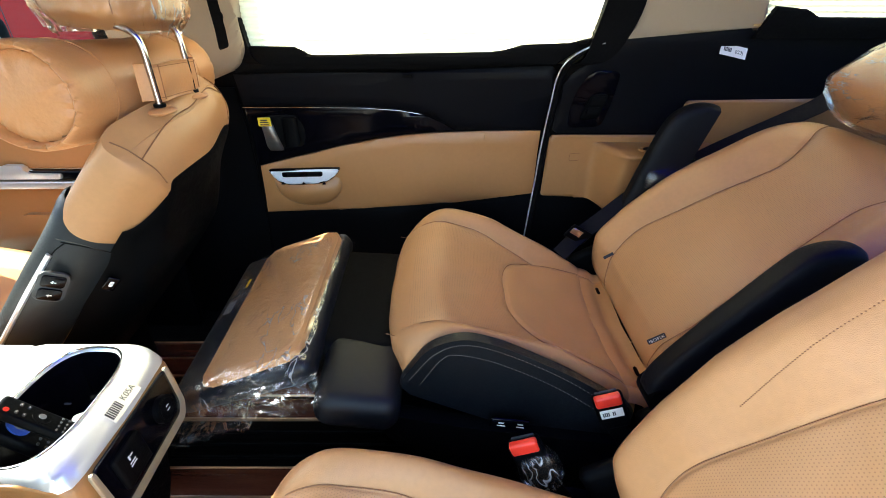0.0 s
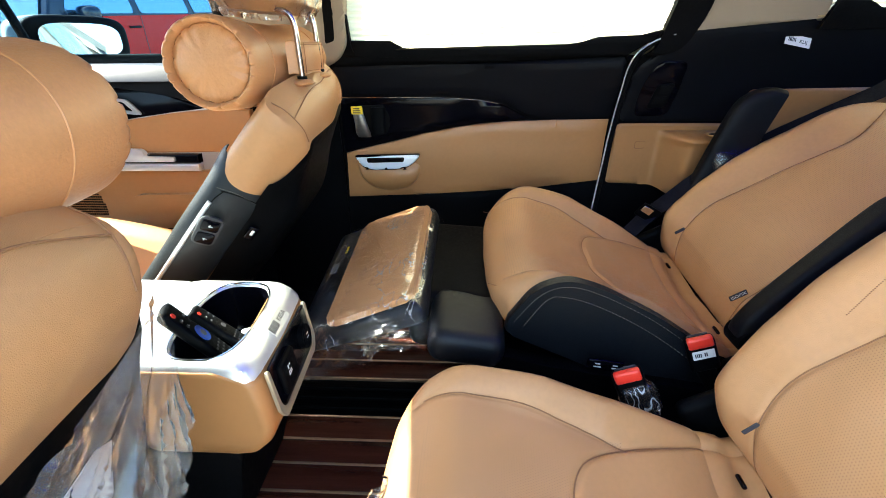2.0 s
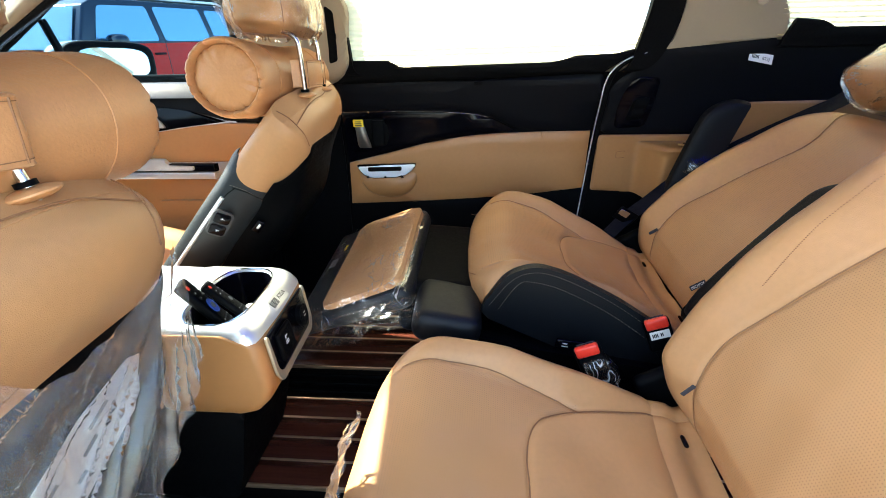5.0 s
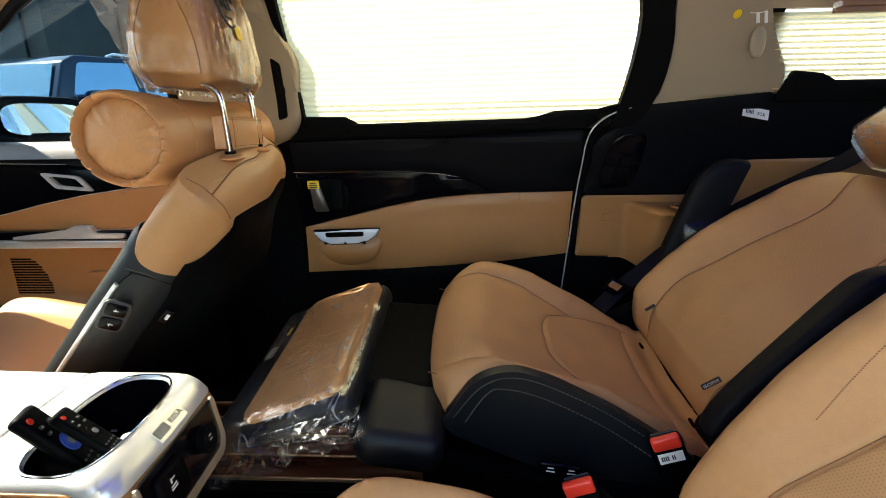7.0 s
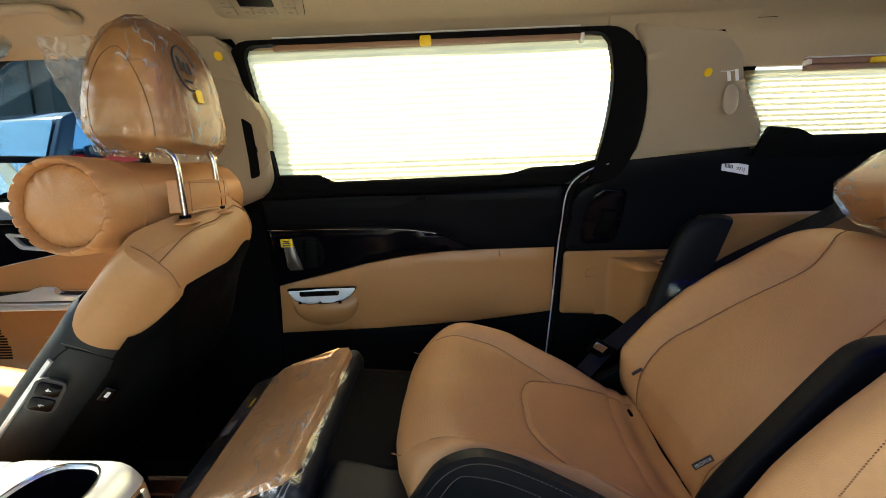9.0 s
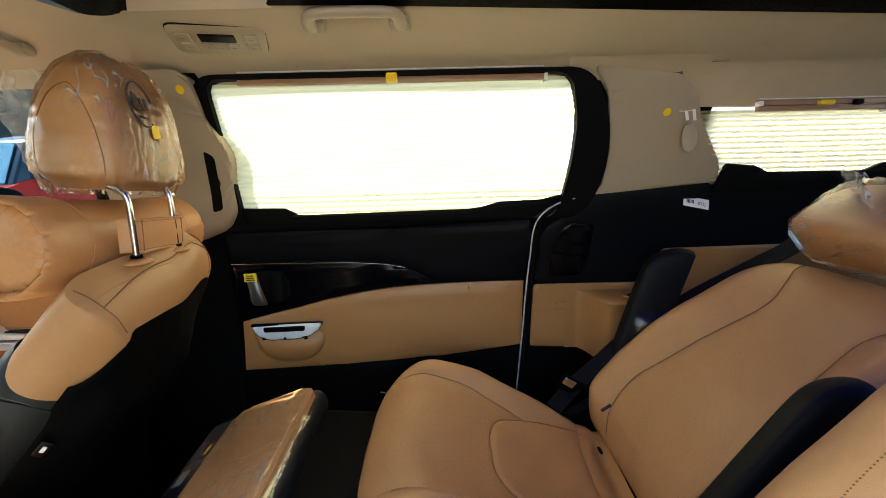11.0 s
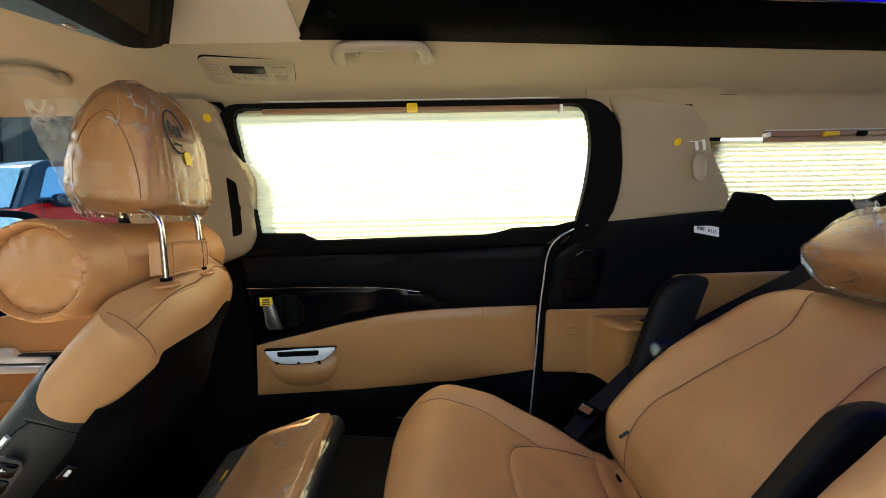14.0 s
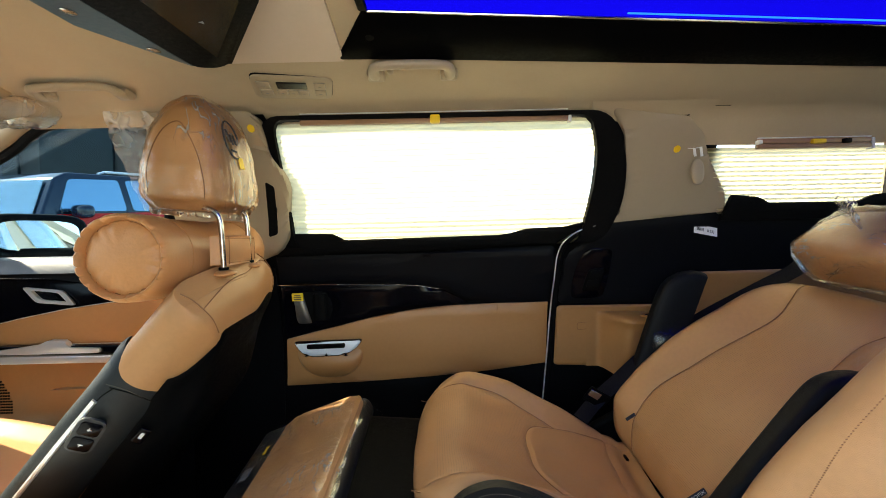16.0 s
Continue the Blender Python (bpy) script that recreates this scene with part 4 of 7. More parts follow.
# ================= second row seats =================
def second_row_seat(name, at, label, recline=42, tilt=24.5, longer=0.0, full=8, marked=False):
    """Reclined captain's seat; its origin is the middle of the line where cushion and back meet."""
    e = thing(name, label, "car seat", at, "second row seats")
    e.matrix_basis = pose(*at, 5, 0, 0)
    # cushion
    ct = radians(tilt)
    cm = frame_matrix((0.0, 0, -0.012), (-math.cos(ct), 0, math.sin(ct)), (math.sin(ct), 0, math.cos(ct)))
    Lc, Wc, Dc = 0.516 + longer, 0.262, 0.13
    rim = [(0.0, 0.190), (0.05, 0.180), (0.12, 0.163), (0.19, 0.143), (0.235, 0.118), (0.256, 0.085), (0.264, 0.04)]
    pocket = smooth_line(rim + [(0.264, 0.0)] + [(u, -w) for u, w in reversed(rim)], 6)
    bol = {s: smooth_line([(0.165, 0.150 * s), (0.195, 0.158 * s), (0.25, 0.172 * s), (0.33, 0.186 * s), (0.40, 0.188 * s), (0.46, 0.186 * s), (0.498, 0.180 * s)], 6) for s in (1, -1)}
    lines = [pocket, bol[1], bol[-1]]
    pocket_w = [w for u, w in rim]
    pocket_u = [u for u, w in rim]

    def pocket_end(w):
        """How far forward the rear inset of the cushion reaches at w."""
        return np.interp(np.abs(w), [0.0] + pocket_w[::-1] + [0.3], [0.264] + pocket_u[::-1] + [-0.1])

    def bolster_edge(u):
        return np.interp(u, [0, 0.13, 0.20, 0.27, 0.40, 0.47, 0.53], [0.188, 0.168, 0.160, 0.176, 0.188, 0.186, 0.180])

    def Hc(u, w, us, ws):
        aw = np.abs(w)
        edge = bolster_edge(u)
        b = lerp_steps(aw, edge - 0.012, edge + 0.045) * np.interp(u, [0, 0.1, 0.3, 0.45, 0.52], [0.012, 0.026, 0.042, 0.036, 0.022])
        crown = -0.024 * (1 - (w / 0.2) ** 2) * (aw < 0.2)
        front = -0.055 * np.clip((us - 0.78) / 0.22, 0, 1) ** 2.0
        rear = -0.02 * np.clip((0.10 - us) / 0.10, 0, 1) ** 2
        pk = 0.004 / (1 + np.exp(np.clip((u - pocket_end(w)) * 260, -60, 60)))
        wav = 0.0012 * np.sin(u * 41 + w * 23) + 0.001 * np.sin(w * 57 - u * 17)
        return b + crown + front + rear + pk + wav + seam_depth(u, w, lines)

    me = pad("cushion", lambda ws: Lc - 0.020 * np.abs(ws) ** 5, lambda us: Wc - 0.025 * (1 - us) - 0.012 * us ** 8, Hc, Dc, 110, 220, end=9, side=(13, full), lean=0.62)
    me.transform(cm)
    cushion = link_mesh("cushion", me, LEATHER, e, "tan leather cushion with stitched seams")
    U, Wg, Hg = pad_points(lambda ws: Lc - 0.020 * np.abs(ws) ** 5, lambda us: Wc - 0.025 * (1 - us) - 0.012 * us ** 8, Hc, Dc, 110, 220, end=9, side=(13, full), lean=0.62)

    rear_i = int(np.argmin(np.abs(U[:, U.shape[1] // 2] - 0.034) + (Hg[:, U.shape[1] // 2] < -0.08)))
    rear_w, rear_h = Wg[rear_i].copy(), Hg[rear_i].copy()

    def cushion_level(w):
        """Height of the cushion's top near its rear edge."""
        top = rear_h > -0.08
        order = np.argsort(rear_w[top])
        return float(np.interp(w, rear_w[top][order], rear_h[top][order]))

    def on_pad(line, U, Wg, Hg, m, lift):
        out = []
        for u, w in line:
            d2 = ((U - u) ** 2 + (Wg - w) ** 2).ravel()
            k = np.argsort(d2)[:12]
            wt = 1 / (d2[k] + 6e-6)
            out.append(m @ Vector((u, w, float((Hg.ravel()[k] * wt).sum() / wt.sum()) + lift)))
        return out

    for ln in lines:
        part("seam", tube(on_pad(ln, U, Wg, Hg, cm, 0.0004), 0.0010, 5), THREAD_DARK, cushion)
    # perforated inset of the cushion's front half
    def patch(region, U, Wg, Hg, m, mat, nm, lift=0.0006):
        keep = region(U, Wg)
        idx = -np.ones(U.shape, int)
        pts, faces = [], []
        for i, j in zip(*np.nonzero(keep)):
            idx[i, j] = len(pts)
            pts.append((U[i, j], Wg[i, j], Hg[i, j] + lift))
        for i in range(U.shape[0] - 1):
            for j in range(U.shape[1] - 1):
                q = (idx[i, j], idx[i, j + 1], idx[i + 1, j + 1], idx[i + 1, j])
                if min(q) >= 0:
                    faces.append(q)
        me = bpy.data.meshes.new(nm)
        me.from_pydata(pts, [], faces)
        ob = link_mesh(nm, me, mat, e, "perforated tan leather inset")
        ob.matrix_basis = m
        return ob

    def front_zone(U, Wg):
        return (np.abs(Wg) < bolster_edge(U) - 0.001) & (U > np.maximum(pocket_end(Wg), 0.165) + 0.002) & (U < 0.47)
    patch(front_zone, U, Wg, Hg, cm, LEATHER_PERF, "perforated_inset")
    # black side panels with double pale stitching
    for s in (-1, 1):
        o = rounded([(0.03, -0.065), (0.03, -0.008), (0.20, 0.022), (0.33, 0.031), (0.398, 0.022), (0.442, -0.022), (0.458, -0.135), (0.03, -0.14)], 0.03, 6)
        bm = prism(o, 0.020, "y", 0.008, 3)
        bmesh.ops.transform(bm, matrix=cm @ Matrix.Translation((0, 0.243 if s > 0 else -0.258, 0.004 if s > 0 else -0.05)), verts=bm.verts[:])
        side = part("side_panel", bm, BLACK_LEATHER, e, "black leather side panel with pale stitching")
        for dd in (0.006, 0.03):
            st = smooth_line([(0.05, -0.016 - dd), (0.20, 0.016 - dd), (0.32, 0.025 - dd), (0.388, 0.015 - dd), (0.429 - dd * 0.6, -0.027 - dd * 0.3), (0.448 - dd * 0.9, -0.105)], 30)
            bm = bmesh.new()
            for a, c in zip(st[::2], st[1::2]):
                y = 0.2634 * s
                dz = 0.004 if s > 0 else -0.05
                tube([cm @ Vector((a[0], y, a[1] + dz)), cm @ Vector((c[0], y, c[1] + dz))], 0.0006, 4, bm=bm)
            part("stitching", bm, THREAD_PALE, side)
    # base under the cushion
    bs = rounded([(-0.50, -0.02), (-0.40, -0.04), (0.05, -0.09), (0.08, -0.29), (-0.30, -0.29), (-0.36, -0.16), (-0.50, -0.10)], 0.03, 5)
    bm = prism(bs, 0.50, "y", 0.012, 3)
    bmesh.ops.translate(bm, vec=(0, -0.25, 0), verts=bm.verts[:])
    part("seat_base", bm, BLACK_PLASTIC, e)
    for s in (-1, 1):
        o = rounded([(-0.485, 0.02), (-0.36, -0.012), (-0.02, -0.07), (0.04, -0.10), (0.03, -0.15), (-0.34, -0.10), (-0.47, -0.05)], 0.025, 5)
        bm = prism(o, 0.03, "y", 0.008, 3)
        bmesh.ops.translate(bm, vec=(0, -0.285 if s < 0 else 0.255, 0), verts=bm.verts[:])
        part("base_cover", bm, BLACK_PLASTIC, e, "black plastic side cover")
    sw = part("switch_pad", box((0.070, 0.008, 0.022), (-0.268, -0.290, 0.004), 0.006, 3, (0, 8, 0)), GLOSS_BLACK, e)
    for k in (0, 1):
        for dz, w in ((0.004, 0.010), (-0.003, 0.014)):
            part("symbol", box((w, 0.001, 0.002), (-0.284 + 0.034 * k, -0.2945, 0.006 - 0.005 * k + dz), 0, 1, (0, 8, 0)), WHITE, sw, "", False)
    # backrest
    ang = radians(recline)
    bd, bn = (math.cos(ang), 0, math.sin(ang)), (-math.sin(ang), 0, math.cos(ang))
    bmx = frame_matrix((0.012, 0, 0.0), bd, bn)
    Lb, Db = 0.615, 0.06
    seam_u = (0.0, 0.06, 0.13, 0.20, 0.30, 0.40, 0.47, 0.53, 0.57, 0.60)
    seam_w = (0.142, 0.157, 0.168, 0.160, 0.138, 0.116, 0.110, 0.135, 0.165, 0.180)
    bseam = {s: smooth_line([(u, w * s) for u, w in zip(seam_u, seam_w)], 8) for s in (1, -1)}
    blines = [bseam[1], bseam[-1]]

    def Hb(u, w, us, ws):
        aw = np.abs(w)
        edge = np.interp(u, seam_u, seam_w)
        lift = np.interp(us, [0, 0.1, 0.25, 0.6, 0.85, 1], [0.035, 0.048, 0.050, 0.042, 0.026, 0.010])
        b = lerp_steps(aw, edge - 0.012, edge + 0.085) * lift
        base = np.interp(us, [0, 0.10, 0.3, 0.6, 1], [0.012, 0.044, 0.056, 0.048, 0.026])
        crown = -0.012 * (1 - (w / 0.2) ** 2) * (aw < 0.2)
        wav = 0.0012 * np.sin(u * 33 + w * 19) + 0.0008 * np.sin(w * 61 - u * 23)
        return base + b + crown + wav + seam_depth(u, w, blines)

    bk = (lambda ws: Lb - 0.022 * np.abs(ws) ** 4, lambda us: float(np.interp(us, [0, 0.12, 0.45, 0.8, 1], [0.245, 0.262, 0.272, 0.262, 0.250])), Hb, Db, 110, 220)
    me = pad("backrest", *bk, end=10, side=9, start=14)
    me.transform(bmx)
    back = link_mesh("backrest", me, LEATHER, e, "tan leather backrest with tall side bolsters")
    U, Wg, Hg = pad_points(*bk, end=10, side=9, start=14)
    for ln in blines:
        part("seam", tube(on_pad(ln, U, Wg, Hg, bmx, 0.0004), 0.0010, 5), THREAD_DARK, back)
    patch(lambda U, Wg: (np.abs(Wg) < np.interp(U, seam_u, seam_w) - 0.001) & (U > 0.04) & (U < 0.56), U, Wg, Hg, bmx, LEATHER_PERF, "perforated_inset")
    me = pad("back_shell", lambda ws: Lb - 0.02, lambda us: 0.285 - 0.02 * us, lambda u, w, us, ws: 0.0 * u + 0.02, 0.04, 40, 50, end=10, side=8, start=12)
    me.transform(bmx @ Matrix.Translation((0.01, 0, -0.085)))
    link_mesh("back_shell", me, BLACK_SHELL, e, "black plastic back shell")
    for s in (-1, 1):
        edge_j = int(np.argmin(np.abs(Wg[40] - 0.984 * s * np.abs(Wg[40]).max())))
        near_j = int(np.argmin(np.abs(Wg[40] - 0.955 * s * np.abs(Wg[40]).max())))
        ln = [bmx @ Vector((U[i, edge_j], Wg[i, edge_j], Hg[i, edge_j])) for i in range(8, 104, 4)]
        part("piping", tube([tuple(p) for p in ln], 0.0045, 8), BLACK_LEATHER, back, "black piping along the bolster")
        bm = bmesh.new()
        sl = smooth_line([tuple(bmx @ Vector((U[i, near_j], Wg[i, near_j], Hg[i, near_j] + 0.0006))) for i in range(12, 100, 4)], 8)
        for a, c in zip(sl[::2], sl[1::2]):
            tube([tuple(a), tuple(c)], 0.0006, 4, bm=bm)
        part("stitching", bm, THREAD_PALE, back)
        o = [(0.0, -0.07), (0.05, -0.045), (0.16, -0.005), (0.30, 0.0), (0.45, -0.02), (0.53, -0.05), (0.50, -0.09), (0.0, -0.10)]
        bm = prism(rounded(o, 0.03, 5), 0.03, "y", 0.01, 3)
        bmesh.ops.transform(bm, matrix=bmx @ Matrix.Translation((0, 0.243 if s > 0 else -0.273, 0)), verts=bm.verts[:])
        part("back_side_panel", bm, BLACK_LEATHER, e, "black leather side panel of the backrest")
    # gap trim and anchor tags
    wf = np.linspace(-0.224, 0.224, 48)
    flap = []
    for u, dh in ((0.034, -0.004), (0.024, 0.0), (0.010, 0.0022), (-0.004, 0.0022), (-0.012, -0.001), (-0.022, -0.003), (-0.034, 0.002), (-0.048, 0.014)):
        for w in wf:
            flap.append(cm @ Vector((u, w, cushion_level(w) + dh)))
    link_mesh("rear_flap", grid_mesh("rear_flap", flap, 8, len(wf)), LEATHER, e, "tan leather strip behind the cushion")
    if marked:
        bm = bmesh.new()
        dots = on_pad(smooth_line([(0.26, 0.180), (0.36, 0.180), (0.50, 0.182)], 34), U, Wg, Hg, bmx, 0.0006)
        for p in dots:
            box((0.0018, 0.0009, 0.0009), tuple(p), 0, bm=bm)
        part("perforation_line", bm, THREAD_DARK, back)
    for s in (-1, 1):
        tg = part("anchor_tag", box((0.036, 0.0022, 0.014) if s < 0 else (0.026, 0.0022, 0.009), tuple(bmx @ Vector((0.062, 0.152 * s, 0.046))), 0.001, 1, (0, -recline + 8, 0)), INK, e, "small black anchor tag")
        if s < 0:
            text("ISOFIX", 0.0105, pose(*(bmx @ Vector((0.062, -0.1534, 0.046))), 90, 0, 0) @ pose(0, 0, 0, 0, 0, recline - 8), WHITE, parent=tg)
        part("anchor_slot", box((0.007, 0.024, 0.006), (0.014, 0.140 * s, -0.024), 0.002, 2, (0, 20, 0)), GLOSS_BLACK, e, "black anchor slot")
    # recliner cover
    part("recliner_cover", box((0.16, 0.03, 0.13), (0.06, -0.268, -0.02), 0.02, 3, (0, -30, 0)), BLACK_PLASTIC, e)
    part("recliner_cover", box((0.16, 0.03, 0.13), (0.06, 0.268, -0.02), 0.02, 3, (0, -30, 0)), BLACK_PLASTIC, e)
    return e, bmx, cm


SEAT_FAR = (0.385, 0.32, 0.285)
seat_far, BM, CM = second_row_seat("second_row_seat", SEAT_FAR, "reclined tan leather captain seat beside the sliding door")
NEAR_SHIFT = (-0.13, -0.645, -0.058)
seat_near, _, _ = second_row_seat("second_row_seat", tuple(a + b for a, b in zip(SEAT_FAR, NEAR_SHIFT)), "more upright tan leather captain seat in the open doorway", 59, 15.5, 0.018, 13, True)


def buckle(at, rz, tilt, label):
    e = thing("seat_belt_buckle", label, "belt buckle", at, "seat belt buckles")
    e.matrix_basis = pose(*at, 0, tilt, rz)
    part("housing", box((0.052, 0.024, 0.070), (0, 0, -0.03), 0.007, 3), BLACK_PLASTIC, e)
    part("release_button", box((0.044, 0.014, 0.022), (0, -0.008, 0.0), 0.004, 3), RED, e, "red release button")
    part("slot", box((0.036, 0.004, 0.004), (0, 0.006, 0.0055), 0, 1), INK, e, "", False)
    part("stalk", box((0.034, 0.012, 0.14), (0.01, 0.004, -0.12), 0.004, 2, (0, -12, 0)), BLACK_PLASTIC, e)
    return e


bk1 = buckle((0.278, 0.030, 0.325), -6, -22, "black seat belt buckle with red button and label")
part("label", box((0.038, 0.001, 0.018), (0, -0.0165, -0.022), 0, 1), WHITE, bk1, "white paper label", False)
for k in range(6):
    part("label_bar", box((0.002, 0.0006, 0.008), (-0.014 + 0.003 * k + 0.004 * (k > 3), -0.0173, -0.022), 0, 1), INK, bk1, "", False)
bk2 = buckle((0.126, -0.050, 0.308), -6, -24, "black seat belt buckle with red button in clear film")
me = egg((0.031, 0.020, 0.042), (2.6, 2.6), 24, 34)
crinkle(me, 0.006, 30, 2)
ob = link_mesh("film_wrap", me, FILM, bk2, "clear film wrap")
ob.location = (0.004, 0, -0.062)

# armrests folded up beside the far seat, and its shoulder belt
def armrest(at, length, ang, label, thick=0.024):
    e = thing("armrest", label, "armrest", at, "folded armrests")
    me = pad("armrest", lambda ws: length - 0.012 * np.abs(ws) ** 2.5, lambda us: 0.026 + 0.004 * us, lambda u, w, us, ws: thick + 0.008 * us - 0.030 * np.clip((us - 0.82) / 0.18, 0, 1) ** 2.2, thick, 60, 26, end=12, side=5, start=10, sharp=0.4)
    me.transform(frame_matrix((0, 0, 0), (math.cos(radians(ang)), 0, math.sin(radians(ang))), (-math.sin(radians(ang)), 0, math.cos(radians(ang)))))
    link_mesh("pad", me, DOOR_BLACK, e)
    part("pivot", tube([(0.03, -0.027, 0), (0.03, 0.027, 0)], 0.026, 20), BLACK_PLASTIC, e)
    return e


armrest((0.462, 0.582, 0.315), 0.445, 70, "black leather armrest folded up on the door side", 0.046)
armrest((0.340, 0.045, 0.325), 0.385, 49, "black leather armrest folded up between the seats")
belt = thing("seat_belt", "black seat belt lying along the seat bolster", "seat belt", (0.6, 0.56, 0.55))
inv = belt.matrix_basis.inverted()
ln = smooth_line([(0.98, 0.61, 0.765), (0.91, 0.585, 0.722), (0.82, 0.578, 0.680), (0.66, 0.580, 0.598), (0.51, 0.580, 0.503), (0.42, 0.572, 0.430), (0.36, 0.558, 0.385), (0.31, 0.54, 0.34)], 8)
part("webbing", tube([tuple(p) for p in ln], 0, 8, flat=(0.024, 0.0012, (-0.5, -0.5, 0.7))), WEBBING, belt).matrix_parent_inverse = inv
part("tongue", box((0.06, 0.008, 0.045), (0.355, 0.545, 0.395), 0.006, 3, (20, 30, 0)), BLACK_PLASTIC, belt).matrix_parent_inverse = inv
part("tongue_plate", box((0.03, 0.004, 0.02), (0.347, 0.535, 0.406), 0.001, 1, (20, 30, 0)), CHROME, belt, "bright metal tongue").matrix_parent_inverse = inv


def wrapped_headrest(at, size, rot, label, seed, square=(6.5, 5.5)):
    e = thing("headrest", label, "headrest", at, "headrests in film")
    e.matrix_basis = pose(*at, *rot)
    def taper(p):
        k = 1 - 0.16 * max(0, p[2] / size[2]) ** 2
        return np.array([p[0] * (1 - 0.22 * max(0, p[2] / size[2])), p[1] * k, p[2]])
    me = egg(size, square, 44, 60, taper)
    cush = link_mesh("cushion", me, LEATHER, e)
    for s in (-1, 1):
        oval = [(0.72 * size[0] * math.cos(a) * (1 - 0.2 * max(0, math.sin(a))), size[2] * (0.05 + 0.62 * math.sin(a)) if math.sin(a) > 0 else size[2] * (0.05 + 0.95 * math.sin(a))) for a in np.linspace(-0.5 * math.pi + 0.5, 1.5 * math.pi - 0.5, 40)]
        pts = []
        for x, z in oval:
            zz = min(0.999, abs(z) / size[2])
            c = (1 - zz ** square[0]) ** (1 / square[0])
            xr = min(0.999, abs(x) / (size[0] * c * (1 - 0.22 * max(0, z / size[2]))))
            y = size[1] * c * (1 - xr ** square[1]) ** (1 / square[1]) * (1 - 0.16 * max(0, z / size[2]) ** 2)
            pts.append((x, s * (y + 0.0005), z))
        part("seam", tube(pts, 0.0009, 5), THREAD_DARK, cush)
    def bag(p):
        q = p * np.array([1.05, 1.035, 1.05])
        if q[2] < -0.3 * size[2]:
            q = q * np.array([1.02, 1.01, 1.05])
        return q
    me = egg(size, (square[0] * 0.92, square[1] * 0.92), 60, 84, bag)
    crinkle(me, 0.004, 18, seed)
    link_mesh("film_bag", me, FILM_HEAD, e, "crinkled clear plastic bag")
    return e


hr2 = wrapped_headrest((0.875, 0.33, 0.787), (0.060, 0.142, 0.082), (4, 52, 0), "tan second row headrest wrapped in clear film", 3.1, (4.6, 4.2))
wrapped_headrest((0.60, -0.325, 0.80), (0.085, 0.135, 0.10), (0, 28, 0), "tan headrest of the doorway seat wrapped in clear film", 5.2)

# loose flap of the bag standing up behind the far headrest
v, NU, NV = [], 24, 20
for i in range(NU):
    for j in range(NV):
        a, b = i / (NU - 1), j / (NV - 1)
        q = Vector((a * 4, b * 3, 6.0))
        v.append(Vector((0.765 + 0.11 * a - 0.015 * b + 0.010 * b * noise.noise(q), 0.225 + 0.18 * a + 0.012 * noise.noise(q * 1.6), 0.822 + 0.045 * a + (0.062 - 0.02 * a) * b * (1 + 0.15 * noise.noise(q * 2)))))
fl = link_mesh("plastic_bag_flap", grid_mesh("plastic_bag_flap", v, NU, NV), FILM_BAG)
tagged(fl, "loose flap of clear plastic over the second row headrest", "plastic bag")

# ================= leg rest =================
lr = thing("leg_rest", "raised leg rest of the far seat wrapped in clear film", "leg rest", (-0.345, 0.275, 0.37))
lr.matrix_basis = pose(-0.345, 0.275, 0.37, 8, 0, 0)
lrm = frame_matrix((0, 0, 0), (math.cos(radians(20)), 0, math.sin(radians(20))), (-math.sin(radians(20)), 0, math.cos(radians(20))))
def lr_part(nm, bm, mat, label=""):
    bmesh.ops.transform(bm, matrix=lrm, verts=bm.verts[:])
    return part(nm, bm, mat, lr, label)
lr_part("panel", box((0.29, 0.44, 0.055), (-0.03, 0, -0.03), 0.022, 4), BLACK_LEATHER)
pd = lr_part("pad", prism(rounded([(-0.085, -0.222), (0.095, -0.205), (0.108, -0.19), (0.112, 0.17), (0.09, 0.20), (-0.06, 0.20), (-0.085, 0.18)], 0.02), 0.014, "z", 0.006, 3), LEATHER_PERF, "tan perforated pad")
part("link_cover", box((0.19, 0.34, 0.15), (0.165, 0.02, -0.075), 0.03, 4, (0, 4, 0)), BLACK_PLASTIC, lr, "black cover under the cushion")
part("side_cover", box((0.150, 0.17, 0.075), (0.196, -0.190, -0.040), 0.030, 5, (0, 9, 0)), BLACK_LEATHER, lr, "dark moulded cover beside the leg rest")
lr_part("label", box((0.018, 0.042, 0.001), (-0.135, 0.02, 0.0005), 0, 1), GREY_BUTTON, "white paper label")
lr_part("tag", box((0.006, 0.03, 0.001), (-0.12, 0.10, 0.0005), 0, 1), YELLOW, "small yellow tag")
v, NU, NV = [], 70, 90
for i in range(NU):
    for j in range(NV):
        a, b = i / (NU - 1) * 2 - 1, j / (NV - 1) * 2 - 1
        x, y = a * 0.140 - 0.024, b * 0.246 - 0.014
        z = 0.020 - (0.022 if a > 0 else 0.070) * abs(a) ** 9 - (0.045 if b < 0 else 0.075) * abs(b) ** 10
        q = Vector((x * 22, y * 22, 1.3))
        z += 0.0022 * noise.fractal(q, 0.9, 2, 3) * (0.3 + abs(b) ** 3) + 0.004 * (1 - abs(noise.noise(q * 0.7))) ** 8 * (0.3 + abs(b) ** 2)
        x += 0.010 * noise.noise(Vector((y * 18, z * 20, 4))) * abs(a) ** 3
        y += 0.012 * noise.noise(Vector((x * 20, 7, z * 10))) * abs(b) ** 6
        v.append(lrm @ Vector((x, y, z)))
link_mesh("film_wrap", grid_mesh("film_wrap", v, NU, NV), FILM_LEG, lr, "crinkled clear film")
fold = []
NU, NV = 44, 150
